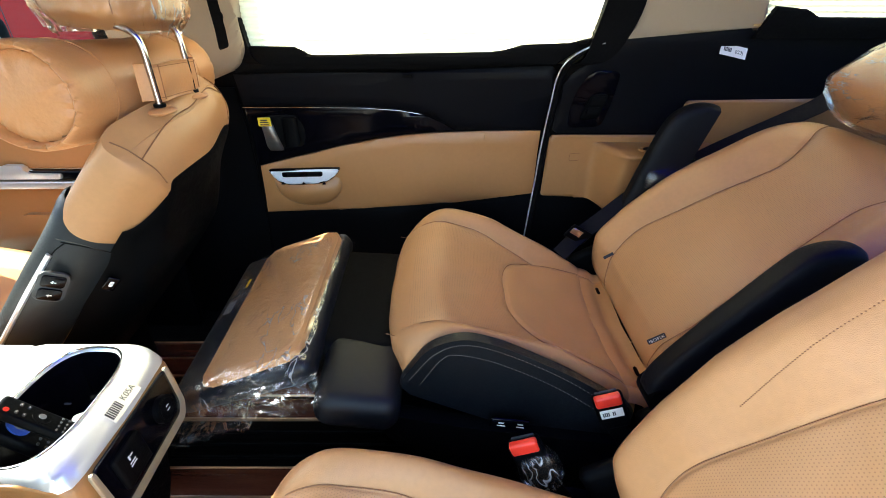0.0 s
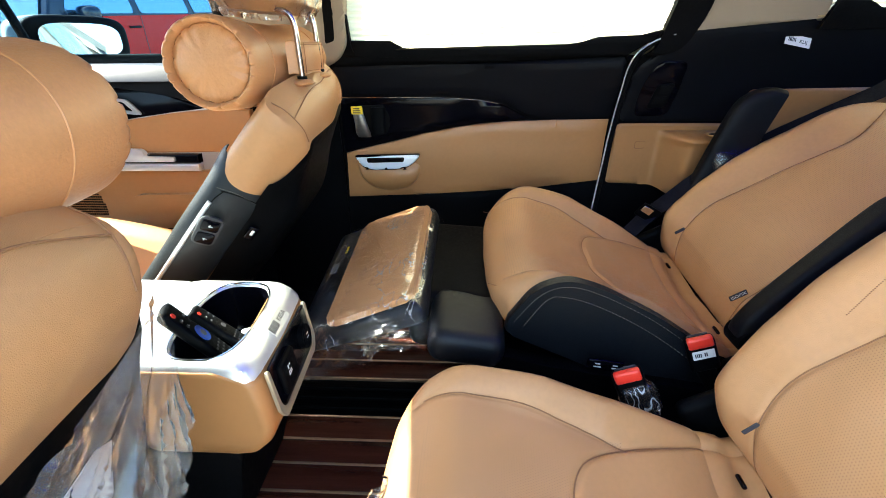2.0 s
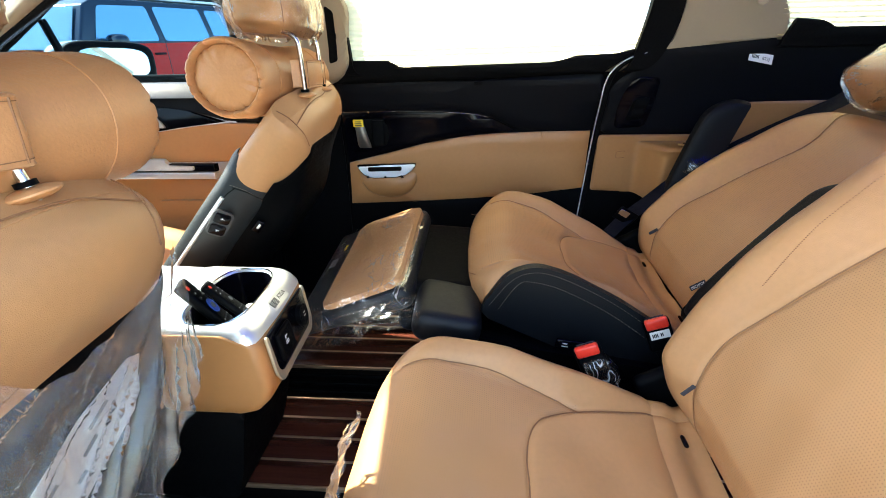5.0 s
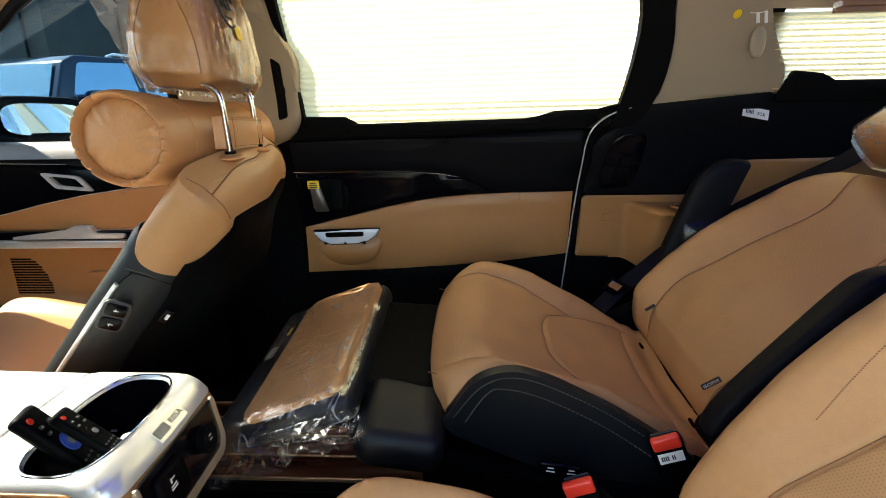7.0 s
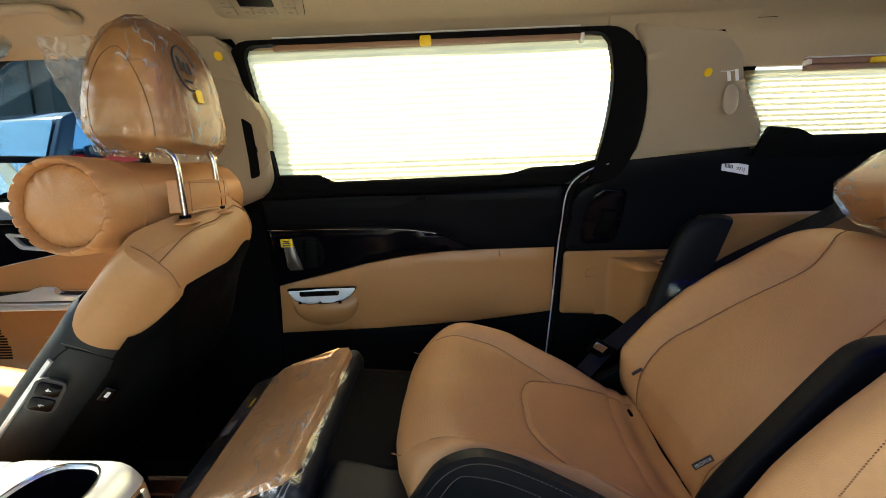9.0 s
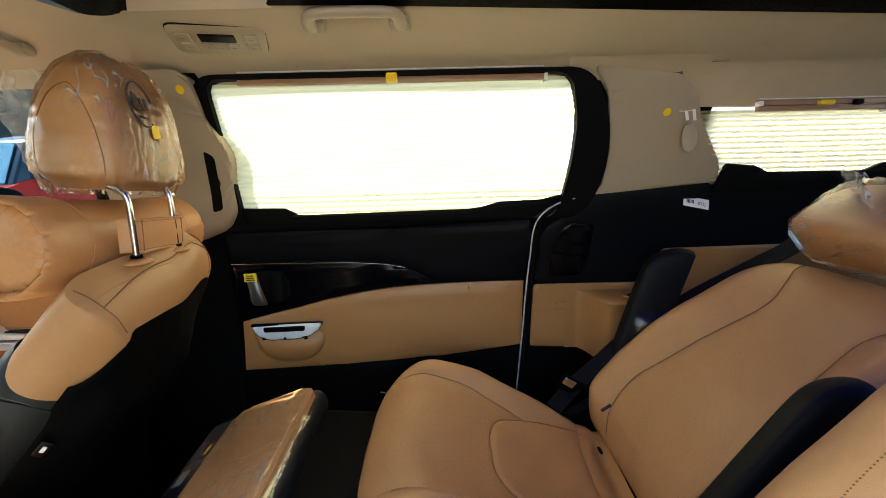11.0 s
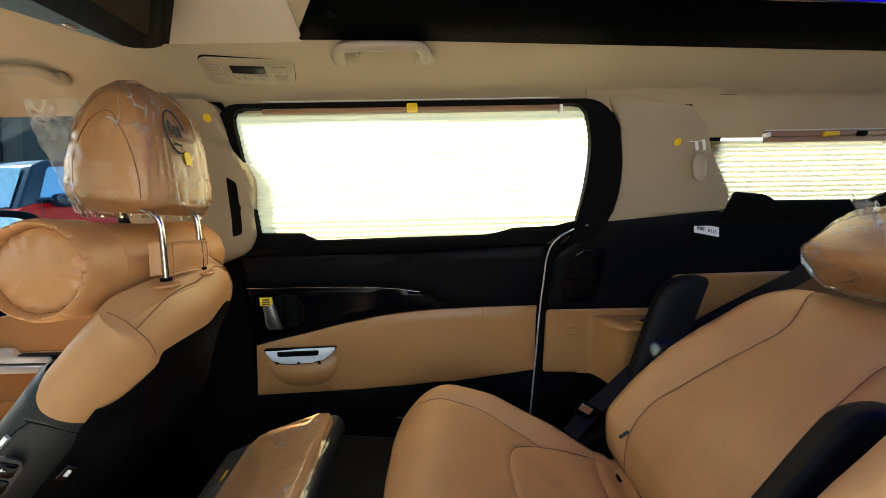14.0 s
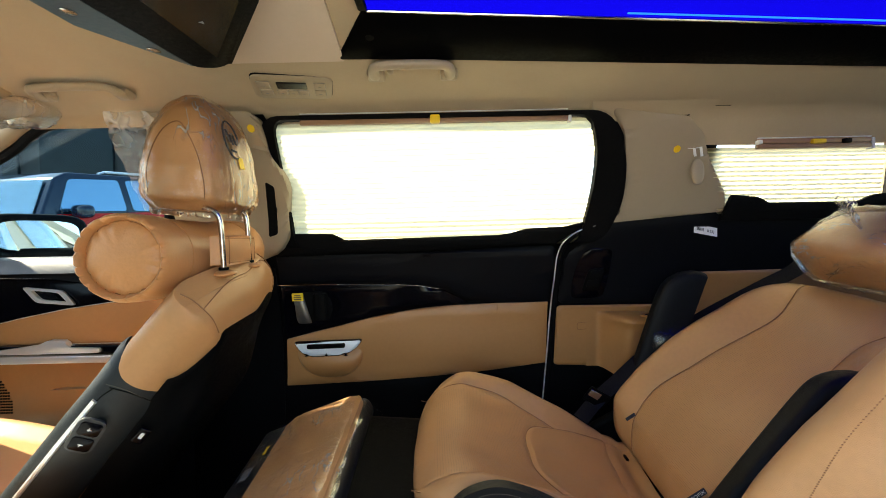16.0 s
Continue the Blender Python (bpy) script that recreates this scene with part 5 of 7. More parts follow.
for i in range(NU):
    for j in range(NV):
        a, b = i / (NU - 1), j / (NV - 1)
        x = -0.185 + 0.315 * b + 0.010 * math.sin(14 * b)
        q = Vector((x * 15, a * 1.6, 2.0))
        ridge = (1 - abs(noise.noise(q * 1.5))) ** 4 + 0.5 * (1 - abs(noise.noise(q * 3.4 + Vector((4, 1, 0))))) ** 4
        hem = 0.060 * (1 - 0.35 * b) + 0.014 * noise.noise(Vector((x * 22, 9, 1)))
        fold.append(lrm @ Vector((x + 0.012 * noise.noise(q * 1.3 + Vector((8, 0, 0))) * a, -0.236 - 0.030 * math.sin(0.5 * math.pi * a) - 0.012 * (ridge - 0.5) * (0.25 + a), -0.012 - hem * a ** 1.2 + 0.010 * noise.noise(q * 2) * a)))
link_mesh("film_skirt", grid_mesh("film_skirt", fold, NU, NV), FILM_SKIRT, lr, "crumpled hanging edge of the clear film")


# ================= front seats =================
SEAT_D, SEAT_N = Vector((0.66, 0, 0.751)), Vector((-0.751, 0, 0.66))
SEAT_SECTION = smooth_line([(0.0, 0.0), (0.06, 0.0), (0.11, 0.001), (0.148, 0.007), (0.174, 0.024), (0.196, 0.045), (0.208, 0.067), (0.211, 0.088), (0.205, 0.106), (0.186, 0.117), (0.155, 0.120), (0.10, 0.114), (0.0, 0.11)], 5)


def seat_rear(u):
    """How far the rear face comes forward near the top of the seat back."""
    return float(np.interp(u, [0, 0.53, 0.555, 0.575, 0.59, 0.600, 0.606], [0, 0.0, 0.006, 0.020, 0.036, 0.052, 0.075]))


def seat_point(u, w, n, proud=0.0, square=0.0):
    """A point of the seat back: u up the back, w across, n forward; crowned and narrowed at the top."""
    r = seat_rear(u)
    n = max(n, r) if n < 0.11 else n
    k = 1 - 0.085 * float(np.interp(u, [0.32, 0.606], [0, 1]))
    if u > 0.57:
        k *= 1 - 0.03 * ((u - 0.57) / 0.036) ** 2
    lift = 0.038 * float(lerp_steps(np.array(u), 0.50, 0.60)) * (1 - min(1, abs(w) / 0.22) ** 2.4)
    # the shoulder on the +w side stands square and higher
    d = 0.034 * square * float(lerp_steps(np.array(u), 0.40, 0.585)) * float(lerp_steps(np.array(w), 0.0, 0.14))
    if w > 0:
        k *= 1 - 0.10 * square * float(lerp_steps(np.array(u), 0.40, 0.56))
    return Vector((u + lift + 0.751 * d, w * k, n - proud + 0.66 * d))


def front_seat(name, at, label, shell_top=0.572, corner=0.115, roll=0.0, lean=0.0, square=0.0):
    """Front seat seen from behind; origin at the top of its back shell, in the middle."""
    def back_point(u, w, n):
        return seat_point(u, w, n, 0.0, square)
    e = thing(name, label, "car seat", at, "front seats")
    e.matrix_basis = pose(*at, roll, lean, 0)
    base = -SEAT_D * 0.60
    m = frame_matrix(tuple(base), tuple(SEAT_D), tuple(SEAT_N))
    sec = [tuple(p) for p in SEAT_SECTION]
    ring = sec + [(-w, n) for w, n in reversed(sec[1:-1])]
    us = list(np.linspace(0, 0.50, 14)) + list(np.linspace(0.51, 0.60, 16)) + [0.603, 0.605, 0.606]
    v = [m @ back_point(u, w, n) for u in us for w, n in ring]
    for f in (0.93, 0.75, 0.5, 0.2, 0.01):
        for w, n in ring:
            p = back_point(0.606, w * f, 0.115 + (max(n, 0.062) - 0.115) * f)
            p.x = back_point(0.606, w, n).x * f ** 0.0 + 0.0
            q = back_point(0.606, w * f, 0.1)
            v.append(m @ Vector((q.x + 0.004 * (1 - f), p.y, p.z)))
    me = grid_mesh("backrest", v, len(us) + 5, len(ring), wrap=True)
    back = link_mesh("backrest", me, LEATHER, e, "tan leather front seat back")
    # seams: along the top edge to the shoulders, then down the rear band and forward over the shoulder
    half_top = [(-0.033, -0.164, 0.049), (-0.031, -0.117, 0.068), (-0.030, -0.091, 0.0775), (-0.030, -0.066, 0.083), (-0.031, -0.03, 0.0865)]
    top = half_top + [(-0.031, 0.0, 0.0875)] + [(x, -y, z) for x, y, z in reversed(half_top)]
    runs = [top]
    for k in (-1, 1):
        runs.append([(-0.033, 0.164 * k, 0.049), (-0.0235, 0.1525 * k, 0.0277), (-0.0205, 0.1403 * k, 0.0008)])
        runs.append([(-0.033, 0.164 * k, 0.049), (-0.047, 0.170 * k, 0.066), (-0.066, 0.1745 * k, 0.079)])
    for run in runs:
        line = [Vector(p) + Vector((0.0016, 0.001 * (1 if p[1] > 0 else -1), 0.0012 + 0.034 * square * float(lerp_steps(np.array(p[1]), 0.0, 0.125)))) for p in smooth_line(run, 6)]
        line = [Vector((p.x, p.y * (1 - 0.10 * square if p.y > 0 else 1), p.z)) for p in line]
        part("seam", tube([tuple(p) for p in line], 0.0011, 5), THREAD_DARK, back)
    # black leather sides below the shoulder, with pale stitching and a pale tube as edge highlight
    lo, hi = 18, 49
    strip = sec[lo:hi]
    for s in (-1, 1):
        rows = []
        ul = list(np.linspace(0, 0.44, 22)) + [0.452, 0.462, 0.469, 0.473, 0.475]
        for u in ul:
            for i, (w, n) in enumerate(strip):
                f = i / (len(strip) - 1)
                t0, t1 = strip[max(0, i - 1)], strip[min(len(strip) - 1, i + 1)]
                nx, ny = (t1[1] - t0[1]), -(t1[0] - t0[0])
                ln = math.hypot(nx, ny) or 1
                edge = min(1, f / 0.06, (1 - f) / 0.06, (0.475 - u) / 0.012 + 0.02)
                pr = -0.002 + 0.007 * math.sqrt(max(0, edge))
                p = back_point(u + 0.006 * f, w + nx / ln * pr, n + ny / ln * pr)
                rows.append(m @ Vector((p.x, p.y * s, p.z)))
        me = grid_mesh("side_panel", rows, len(ul), len(strip))
        if s < 0:
            me.flip_normals()
        sp = link_mesh("side_panel", me, LIT_BLACK_LEATHER, e, "black leather side panel, window light in its colour, with pale stitching")
        def on_panel(u, f, out=0.0056):
            x = f * (len(strip) - 1)
            i = min(len(strip) - 2, int(x))
            (w0, n0), (w1, n1) = strip[i], strip[i + 1]
            w, n = w0 + (w1 - w0) * (x - i), n0 + (n1 - n0) * (x - i)
            ln = math.hypot(w1 - w0, n1 - n0)
            p = back_point(u + 0.006 * f, w + (n1 - n0) / ln * out, n - (w1 - w0) / ln * out)
            return m @ Vector((p.x, p.y * s, p.z))
        for u0 in (0.466, 0.425):
            bm = bmesh.new()
            K = 26
            for k in range(K):
                tube([on_panel(u0 + 0.010 * math.sin(math.pi * (k + d) / K), 0.05 + 0.55 * (k + d) / K, 0.0053) for d in (0.0, 0.62)], 0.0005, 4, bm=bm)
            part("stitching", bm, THREAD_PALE, sp)
        pts = [on_panel(0.425 + 0.008 * math.sin(math.pi * f), 0.03 + f * 0.50, 0.0046) for f in np.linspace(0, 1, 16)]
        part("panel_seam", tube([tuple(p) for p in pts], 0.0012, 5), RUBBER, sp)
        # satin tube that draws the sunlit highlight along the panel edge
        pts = [on_panel(u, 0.57 - (0.0 if u < 0.395 else 0.30 * ((u - 0.395) / 0.035) ** 2), 0.0062) for u in np.linspace(0.0, 0.396, 24)]
        part("edge_highlight", tube([tuple(p) for p in pts], 0.0046, 8), SATIN, sp, "pale satin tube standing in for the sunlit panel edge")
        pts = [on_panel(u, 0.56 - (0.0 if u < 0.39 else 0.10 * ((u - 0.39) / 0.045) ** 2), 0.0048) for u in np.linspace(0.0, 0.428, 24)]
        part("panel_seam", tube([tuple(p) for p in pts], 0.0012, 5), RUBBER, sp)
    # moulded black shell over the rear face, its upper corners rounded
    rows = []
    NW, NUU = 61, 44
    for j in range(NUU):
        for i in range(NW):
            q = 2 * i / (NW - 1) - 1
            w = 0.175 * q
            utop = shell_top - corner * float(lerp_steps(np.array(-q), 0.70, 1.0)) - 0.004 * q * q
            f = j / (NUU - 1)
            u = utop * f ** 0.8
            nb = float(np.interp(abs(w), [p[0] for p in sec[:22]], [p[1] for p in sec[:22]]))
            edge = min(1, (1 - abs(q)) / 0.06, (1 - f) / 0.035)
            bulge = 0.042 * float(lerp_steps(np.array(utop - u), 0.0, 0.16)) * (1 - abs(q) ** 5) + (0.012 * float(lerp_steps(np.array(utop - u), 0.02, 0.3)))
            p = back_point(u, w, nb)
            rows.append(m @ Vector((p.x, p.y if w > 0 and square else w, p.z - bulge - 0.005 * math.sqrt(max(0, edge)) + 0.002)))
    me = grid_mesh("back_shell", rows, NUU, NW)
    shell = link_mesh("back_shell", me, BLACK_SHELL, e, "black back shell")
    # cushion in front of the back
    me = pad("cushion", lambda ws: 0.48, lambda us: 0.25, lambda u, w, us, ws: 0.03 * lerp_steps(np.abs(w), 0.15, 0.21), 0.14, 50, 60, end=8, side=8)
    me.transform(frame_matrix(tuple(base + SEAT_N * 0.08 + Vector((0.02, 0, -0.0))), (-0.97, 0, 0.2), (0.2, 0, 0.97)))
    link_mesh("cushion", me, LEATHER, e, "tan leather front cushion")
    part("seat_base", box((0.46, 0.40, 0.22), tuple(base + Vector((-0.24, 0, -0.12))), 0.03, 3), BLACK_PLASTIC, e)
    # rods of the headrest with their collars
    for s in (-1, 1):
        x, z = -0.044, 0.102
        part("headrest_rod", tube([tuple(p) for p in smooth_line([(x + 0.002, 0.060 * s, z - 0.02), (x + 0.002, 0.060 * s, z + 0.05), (x + 0.001, 0.060 * s, z + 0.095), (x - 0.006, 0.060 * s, z + 0.114), (x - 0.024, 0.060 * s, z + 0.124), (x - 0.055, 0.060 * s, z + 0.130)], 4)], 0.0052, 14), CHROME, e, "chrome headrest rod")
        me = egg((0.024, 0.026, 0.0065), (2, 2), 12, 24)
        ob = link_mesh("rod_collar", me, LEATHER_SOFT, e, "tan plastic rod collar")
        ob.location = (x + 0.002, 0.060 * s, z - 0.004)
        part("collar_hole", tube([(x + 0.002, 0.060 * s, z + 0.003), (x + 0.002, 0.060 * s, z + 0.008)], 0.0095, 14), BLACK_PLASTIC, ob).matrix_parent_inverse = Matrix.Translation((-(x + 0.002), -0.060 * s, -(z - 0.004)))
    return e, m


FRONT = (-0.430, 0.300, 0.669)
front_far, FM = front_seat("front_seat", FRONT, "tan and black front passenger seat, reclined", 0.572, 0.085, 4.0, 0.0, 1.0)
FM = pose(0, 0, 0, -4, 0, 0) @ FM
sw = part("seat_switch", prism(rounded([(-0.034, -0.021), (0.034, -0.021), (0.034, 0.021), (-0.034, 0.021)], 0.013), 0.005, "y", 0.0018), LEDGE, front_far, "seat adjusting switch pad")
sw.matrix_basis = FM @ pose(0.336, -0.2075, 0.0535) @ Matrix.Rotation(radians(31), 4, "X") @ pose(0, -0.004, 0, 0, -7, 0)
for k in (-1, 1):
    b = part("switch_button", prism(rounded([(-0.0125, -0.016), (0.0125, -0.016), (0.0125, 0.016), (-0.0125, 0.016)], 0.005), 0.004, "y", 0.0015), GLOSS_BLACK, sw)
    b.location = (0.0155 * k, -0.0028, 0)
    part("symbol", box((0.0014, 0.0006, 0.008), (0, -0.0006, 0), 0, 1), WHITE, b, "", False)
    part("symbol", box((0.006, 0.0006, 0.0016), (0.001 * k, -0.0006, 0.001), 0, 1), WHITE, b, "", False)
pk = part("usb_socket", box((0.032, 0.006, 0.019), (0, 0, 0), 0.0028, 3), GLOSS_BLACK, front_far, "charging socket with a lit label")
pk.matrix_basis = FM @ pose(0.362, -0.1615, -0.008) @ pose(0, -0.003, 0, 30, 0, 0)
part("lit_label", box((0.013, 0.001, 0.006), (0.002, -0.0030, 0), 0.0004, 1), WHITE, pk, "", False)
NEAR_FRONT = (-0.420, -0.503, 0.616)
front_near, _ = front_seat("front_seat", NEAR_FRONT, "tan and black driver seat with film hanging behind it", 0.538, -0.006, 5.0, -13.0)


def neck_pillow(at, label, length=0.42, strap_at=0.20, xs=0.108):
    """A roll cushion with gathered ends and a strap round the headrest rods."""
    e = thing("neck_pillow", label, "neck pillow", at, "neck pillows")
    r, L = 0.0785, length
    prof = [(-0.006, 0.0), (-0.0055, 0.2), (-0.0035, 0.42), (0.000, 0.66), (0.005, 0.77), (0.0105, 0.810), (0.004, 0.828), (-0.003, 0.855), (-0.006, 0.89), (-0.005, 0.925), (0.000, 0.96), (0.007, 0.985), (0.016, 0.997), (0.03, 1.0)]
    left = [(a, q, 1.0) for a, q in prof]
    mid = [(y, 1.0 + 0.006 * math.sin(y * 40), 0.0) for y in np.linspace(0.05, L - 0.05, 20)]
    right = [(L - a, q, -1.0) for a, q in reversed(prof)]
    K = 180
    rows = []
    for y, q, side in left + mid + right:
        near = math.exp(-((q - 0.87) / 0.085) ** 2) if side else 0.0
        inner = math.exp(-((q - 0.73) / 0.12) ** 2) if side and q < 0.805 else 0.0
        for j in range(K):
            a = 2 * math.pi * j / K
            ph = 17 * a + 1.7 * math.sin(2 * a) + 1.3 * math.sin(5 * a + 1)
            strength = 0.45 + 0.55 * (0.5 + 0.5 * noise.noise(Vector((2.2 * math.cos(a), 2.2 * math.sin(a), side * 3 + at[1] * 7))))
            tuck = 0.5 - math.exp(-(math.sin(ph / 2) / 0.30) ** 2)
            body = noise.noise(Vector((2.5 * math.cos(a), 2.5 * math.sin(a), y * 9)))
            fold = max(0, noise.noise(Vector((3.4 * a, y * 2.2, at[1] * 3)))) ** 2 if not side else 0.0
            rr = r * (q * (1 + 0.030 * near * strength * tuck) + 0.012 * body * min(1, q * 1.2) - 0.012 * fold)
            yy = y - side * 0.0085 * near * strength * tuck + side * 0.0020 * inner * math.sin(11 * a + 2 * math.sin(3 * a)) + side * 0.003 * noise.noise(Vector((q * 2 * math.cos(a), q * 2 * math.sin(a), 3.1))) * (1 - near)
            rows.append((rr * math.cos(a) * 1.05, yy, rr * math.sin(a) * 0.99 - 0.008 * math.sin(math.pi * y / L)))
    me = grid_mesh("roll", rows, len(left + mid + right), K, wrap=True)
    roll = link_mesh("roll", me, LEATHER_SOFT, e, "tan gathered leather roll")
    for y in (0.0100, L - 0.0100):
        pts = []
        for j in range(90):
            a = 2 * math.pi * j / 90
            q = r * 0.810 * (1 + 0.022 * math.sin(17 * a + 1.7 * math.sin(2 * a)))
            pts.append((q * math.cos(a) * 1.05, y + 0.0012 * math.sin(19 * a), q * math.sin(a) * 0.99))
        part("gather_seam", tube(pts, 0.0012, 5, closed=True), THREAD_DARK, roll)
    for y in (0.075, L - 0.075):
        pts = [(1.006 * r * 1.05 * math.cos(a), y + 0.004 * math.sin(2 * a), 1.006 * r * math.sin(a) - 0.008 * math.sin(math.pi * y / L)) for a in np.linspace(0, 2 * math.pi, 60, endpoint=False)]
        part("seam", tube(pts, 0.0008, 5, closed=True), LEATHER_SOFT, roll)
    # strap: a doubled band behind the rods, its ends turned in towards the roll
    band = [(xs - 0.018, strap_at - 0.080), (xs - 0.006, strap_at - 0.076), (xs + 0.006, strap_at - 0.068), (xs + 0.009, strap_at - 0.05), (xs + 0.007, strap_at), (xs + 0.009, strap_at + 0.05), (xs + 0.006, strap_at + 0.068), (xs - 0.006, strap_at + 0.076), (xs - 0.018, strap_at + 0.080)]
    band = smooth_line(band, 5)
    rows, prof = [], [(-0.030, 0.0), (-0.0285, 0.0025), (-0.0265, 0.0015), (-0.02, 0.0018), (0.0, 0.0024), (0.02, 0.0018), (0.0265, 0.0015), (0.0285, 0.0025), (0.030, 0.0), (0.0285, -0.0025), (0.0, -0.003), (-0.0285, -0.0025)]
    for i, p in enumerate(band):
        a, c = band[max(0, i - 1)], band[min(len(band) - 1, i + 1)]
        tx, ty = c[0] - a[0], c[1] - a[1]
        ln = math.hypot(tx, ty)
        for z, o in prof:
            rows.append((p[0] + ty / ln * o, p[1] - tx / ln * o, z + 0.006 + 0.0012 * math.sin(i * 0.4)))
    part_mesh = grid_mesh("strap", rows, len(band), len(prof), wrap=True)
    st = link_mesh("strap", part_mesh, LEATHER_SOFT, e, "tan strap behind the rods")
    for k in (-1, 1):
        part("strap_seam", tube([(xs + 0.0105, strap_at + 0.060 * k, z) for z in (-0.021, 0.006, 0.033)], 0.0012, 5), THREAD_DARK, st)
        part("strap_hem", tube([(p[0] + 0.0022, p[1], 0.006 + 0.024 * k) for p in band[6:-6]], 0.0006, 4), THREAD_DARK, st)
    return e


neck_pillow((-0.586, 0.108, 0.801), "tan leather neck roll strapped to the headrest rods")
ob = neck_pillow((-0.568, -0.700, 0.757), "tan leather neck roll on the driver seat", length=0.445, strap_at=0.180, xs=0.089)


def front_headrest(at, lean, label, seed, marked=True):
    """Upright headrest, broad at its foot, with an arched seam on each side, in a tight film bag."""
    e = thing("headrest", label, "headrest", at, "headrests in film")
    e.matrix_basis = pose(*at, 0, lean, 0)
    HZ = 0.114
    front_edge = smooth_line([(-0.060, -1.0), (-0.080, -0.72), (-0.083, -0.25), (-0.072, 0.25), (-0.047, 0.68), (-0.016, 0.94), (0.0, 1.0)], 8)
    rear_edge = smooth_line([(0.060, -1.0), (0.076, -0.75), (0.073, -0.25), (0.058, 0.25), (0.040, 0.66), (0.014, 0.94), (0.0, 1.0)], 8)
    def half(z):
        f = float(np.interp(z, [p[1] for p in front_edge], [p[0] for p in front_edge]))
        r = float(np.interp(z, [p[1] for p in rear_edge], [p[0] for p in rear_edge]))
        return f, r
    def width(z):
        return float(np.interp(z, [-1, -0.8, -0.3, 0.3, 0.7, 0.93, 1.0], [0.088, 0.106, 0.112, 0.107, 0.092, 0.064, 0.028]))
    def point(z, a, grow=0.0):
        f, r = half(z)
        c, hx, w = (f + r) / 2, (r - f) / 2 + grow, width(z) + grow
        ca, sa = math.cos(a), math.sin(a)
        x = c + hx * math.copysign(abs(ca) ** 0.62, ca)
        y = w * math.copysign(abs(sa) ** 0.5, sa)
        return Vector((x, y, z * (HZ + grow)))
    zs = list(np.linspace(-1, -0.9, 4)) + list(np.linspace(-0.84, 0.8, 24)) + list(np.linspace(0.84, 0.999, 10))
    K = 72
    v = []
    for f in (0.02, 0.5, 0.9):
        v += [Vector((p.x * f, p.y * f, p.z)) for p in (point(-1, 2 * math.pi * j / K) for j in range(K))]
    v += [point(z, 2 * math.pi * j / K) for z in zs for j in range(K)]
    cush = link_mesh("cushion", grid_mesh("cushion", v, len(zs) + 3, K, wrap=True), LEATHER, e)
    for s in (-1, 1):
        pts = []
        for q in np.linspace(0, 1, 40):
            z = -0.97 + 1.42 * math.sin(math.pi * q) ** 0.75
            k = math.cos(math.pi * q)
            f, r = half(z)
            x = (f + r) / 2 + k * (r - f) / 2 * (0.70 if abs(k) > 0 else 0)
            ca = (x - (f + r) / 2) / ((r - f) / 2)
            ca = min(0.999, abs(ca)) ** (1 / 0.62)
            y = width(z) * (1 - ca * ca) ** 0.25
            pts.append((x, s * (y + 0.0006), z * HZ))
        part("seam", tube(pts, 0.0010, 5), THREAD_DARK, cush)
    # the bag lies close, with long pleats down the rear and a crumpled foot
    zs = list(np.linspace(-1.10, 0.995, 90))
    K = 160
    v = []
    for z in zs:
        zz = max(-1.0, min(0.999, z))
        for j in range(K):
            a = 2 * math.pi * j / K
            rear = max(0, math.cos(a)) ** 1.5 * max(0, min(1, 0.55 - z * 0.75))
            foot = max(0, -z - 0.15) ** 1.2
            q = Vector((math.cos(a) * 3, math.sin(a) * 3, z * 1.6 + seed))
            ridge = (1 - abs(noise.noise(q * 2.6))) ** 6
            ridge2 = (1 - abs(noise.noise(q * 5.5 + Vector((1, 7, 3))))) ** 5
            g = 0.004 + 0.0045 * foot + 0.004 * ridge * (0.25 + foot) + 0.003 * ridge2 * (0.15 + foot)
            g += rear * (0.0035 * abs(math.sin(22 * math.sin(a) + 1.5 * noise.noise(Vector((z * 2, a, seed))))))
            p = point(zz, a, g)
            p.z = z * HZ + (g if z > 0 else 0) + 0.004 * noise.noise(q * 1.3) * foot
            if z < -1.0:
                p.x *= 1 + 0.6 * (z + 1.0) + 0.1 * noise.noise(q * 3)
                p.y *= 1 + 0.5 * (z + 1.0)
            v.append(p)
    link_mesh("film_bag", grid_mesh("film_bag", v, len(zs), K, wrap=True), FILM, e, "crinkled clear plastic bag")
    if marked:
        # printed round mark and a sticker on the rear of the bag
        def rear_at(y, z, out=0.0075):
            f, r = half(z / HZ)
            w = width(z / HZ)
            sa = min(0.98, abs(y) / w) ** 2
            return Vector(((f + r) / 2 + (r - f) / 2 * (1 - sa * sa) ** 0.31 + out, y, z))
        ringpts = [tuple(rear_at(-0.024 + 0.031 * math.cos(a), 0.036 + 0.037 * math.sin(a))) for a in np.linspace(0.2, 2 * math.pi - 1.0, 40)]
        part("printed_ring", tube(ringpts, 0.0019, 5), INK, e, "black printed ring")
        for y, z, w, h in ((-0.038, 0.042, 0.008, 0.028), (-0.025, 0.037, 0.007, 0.024), (-0.012, 0.038, 0.008, 0.022), (-0.026, 0.014, 0.024, 0.005)):
            p = rear_at(y, z)
            part("printed_bar", box((0.002, w, h), tuple(p), 0.0008, 1, (0, -24, 0)), INK, e)
        part("sticker", box((0.0015, 0.020, 0.024), tuple(rear_at(-0.005, -0.008, 0.0085)), 0, 1, (0, -16, 0)), YELLOW, e, "yellow sticker", False)
    return e


hr1 = front_headrest((-0.537, 0.305, 1.002), 5, "tan front headrest in a loose clear plastic bag", 1.7)
front_headrest((-0.545, -0.520, 0.948), 6, "tan driver headrest in crumpled clear film", 8.4, False)
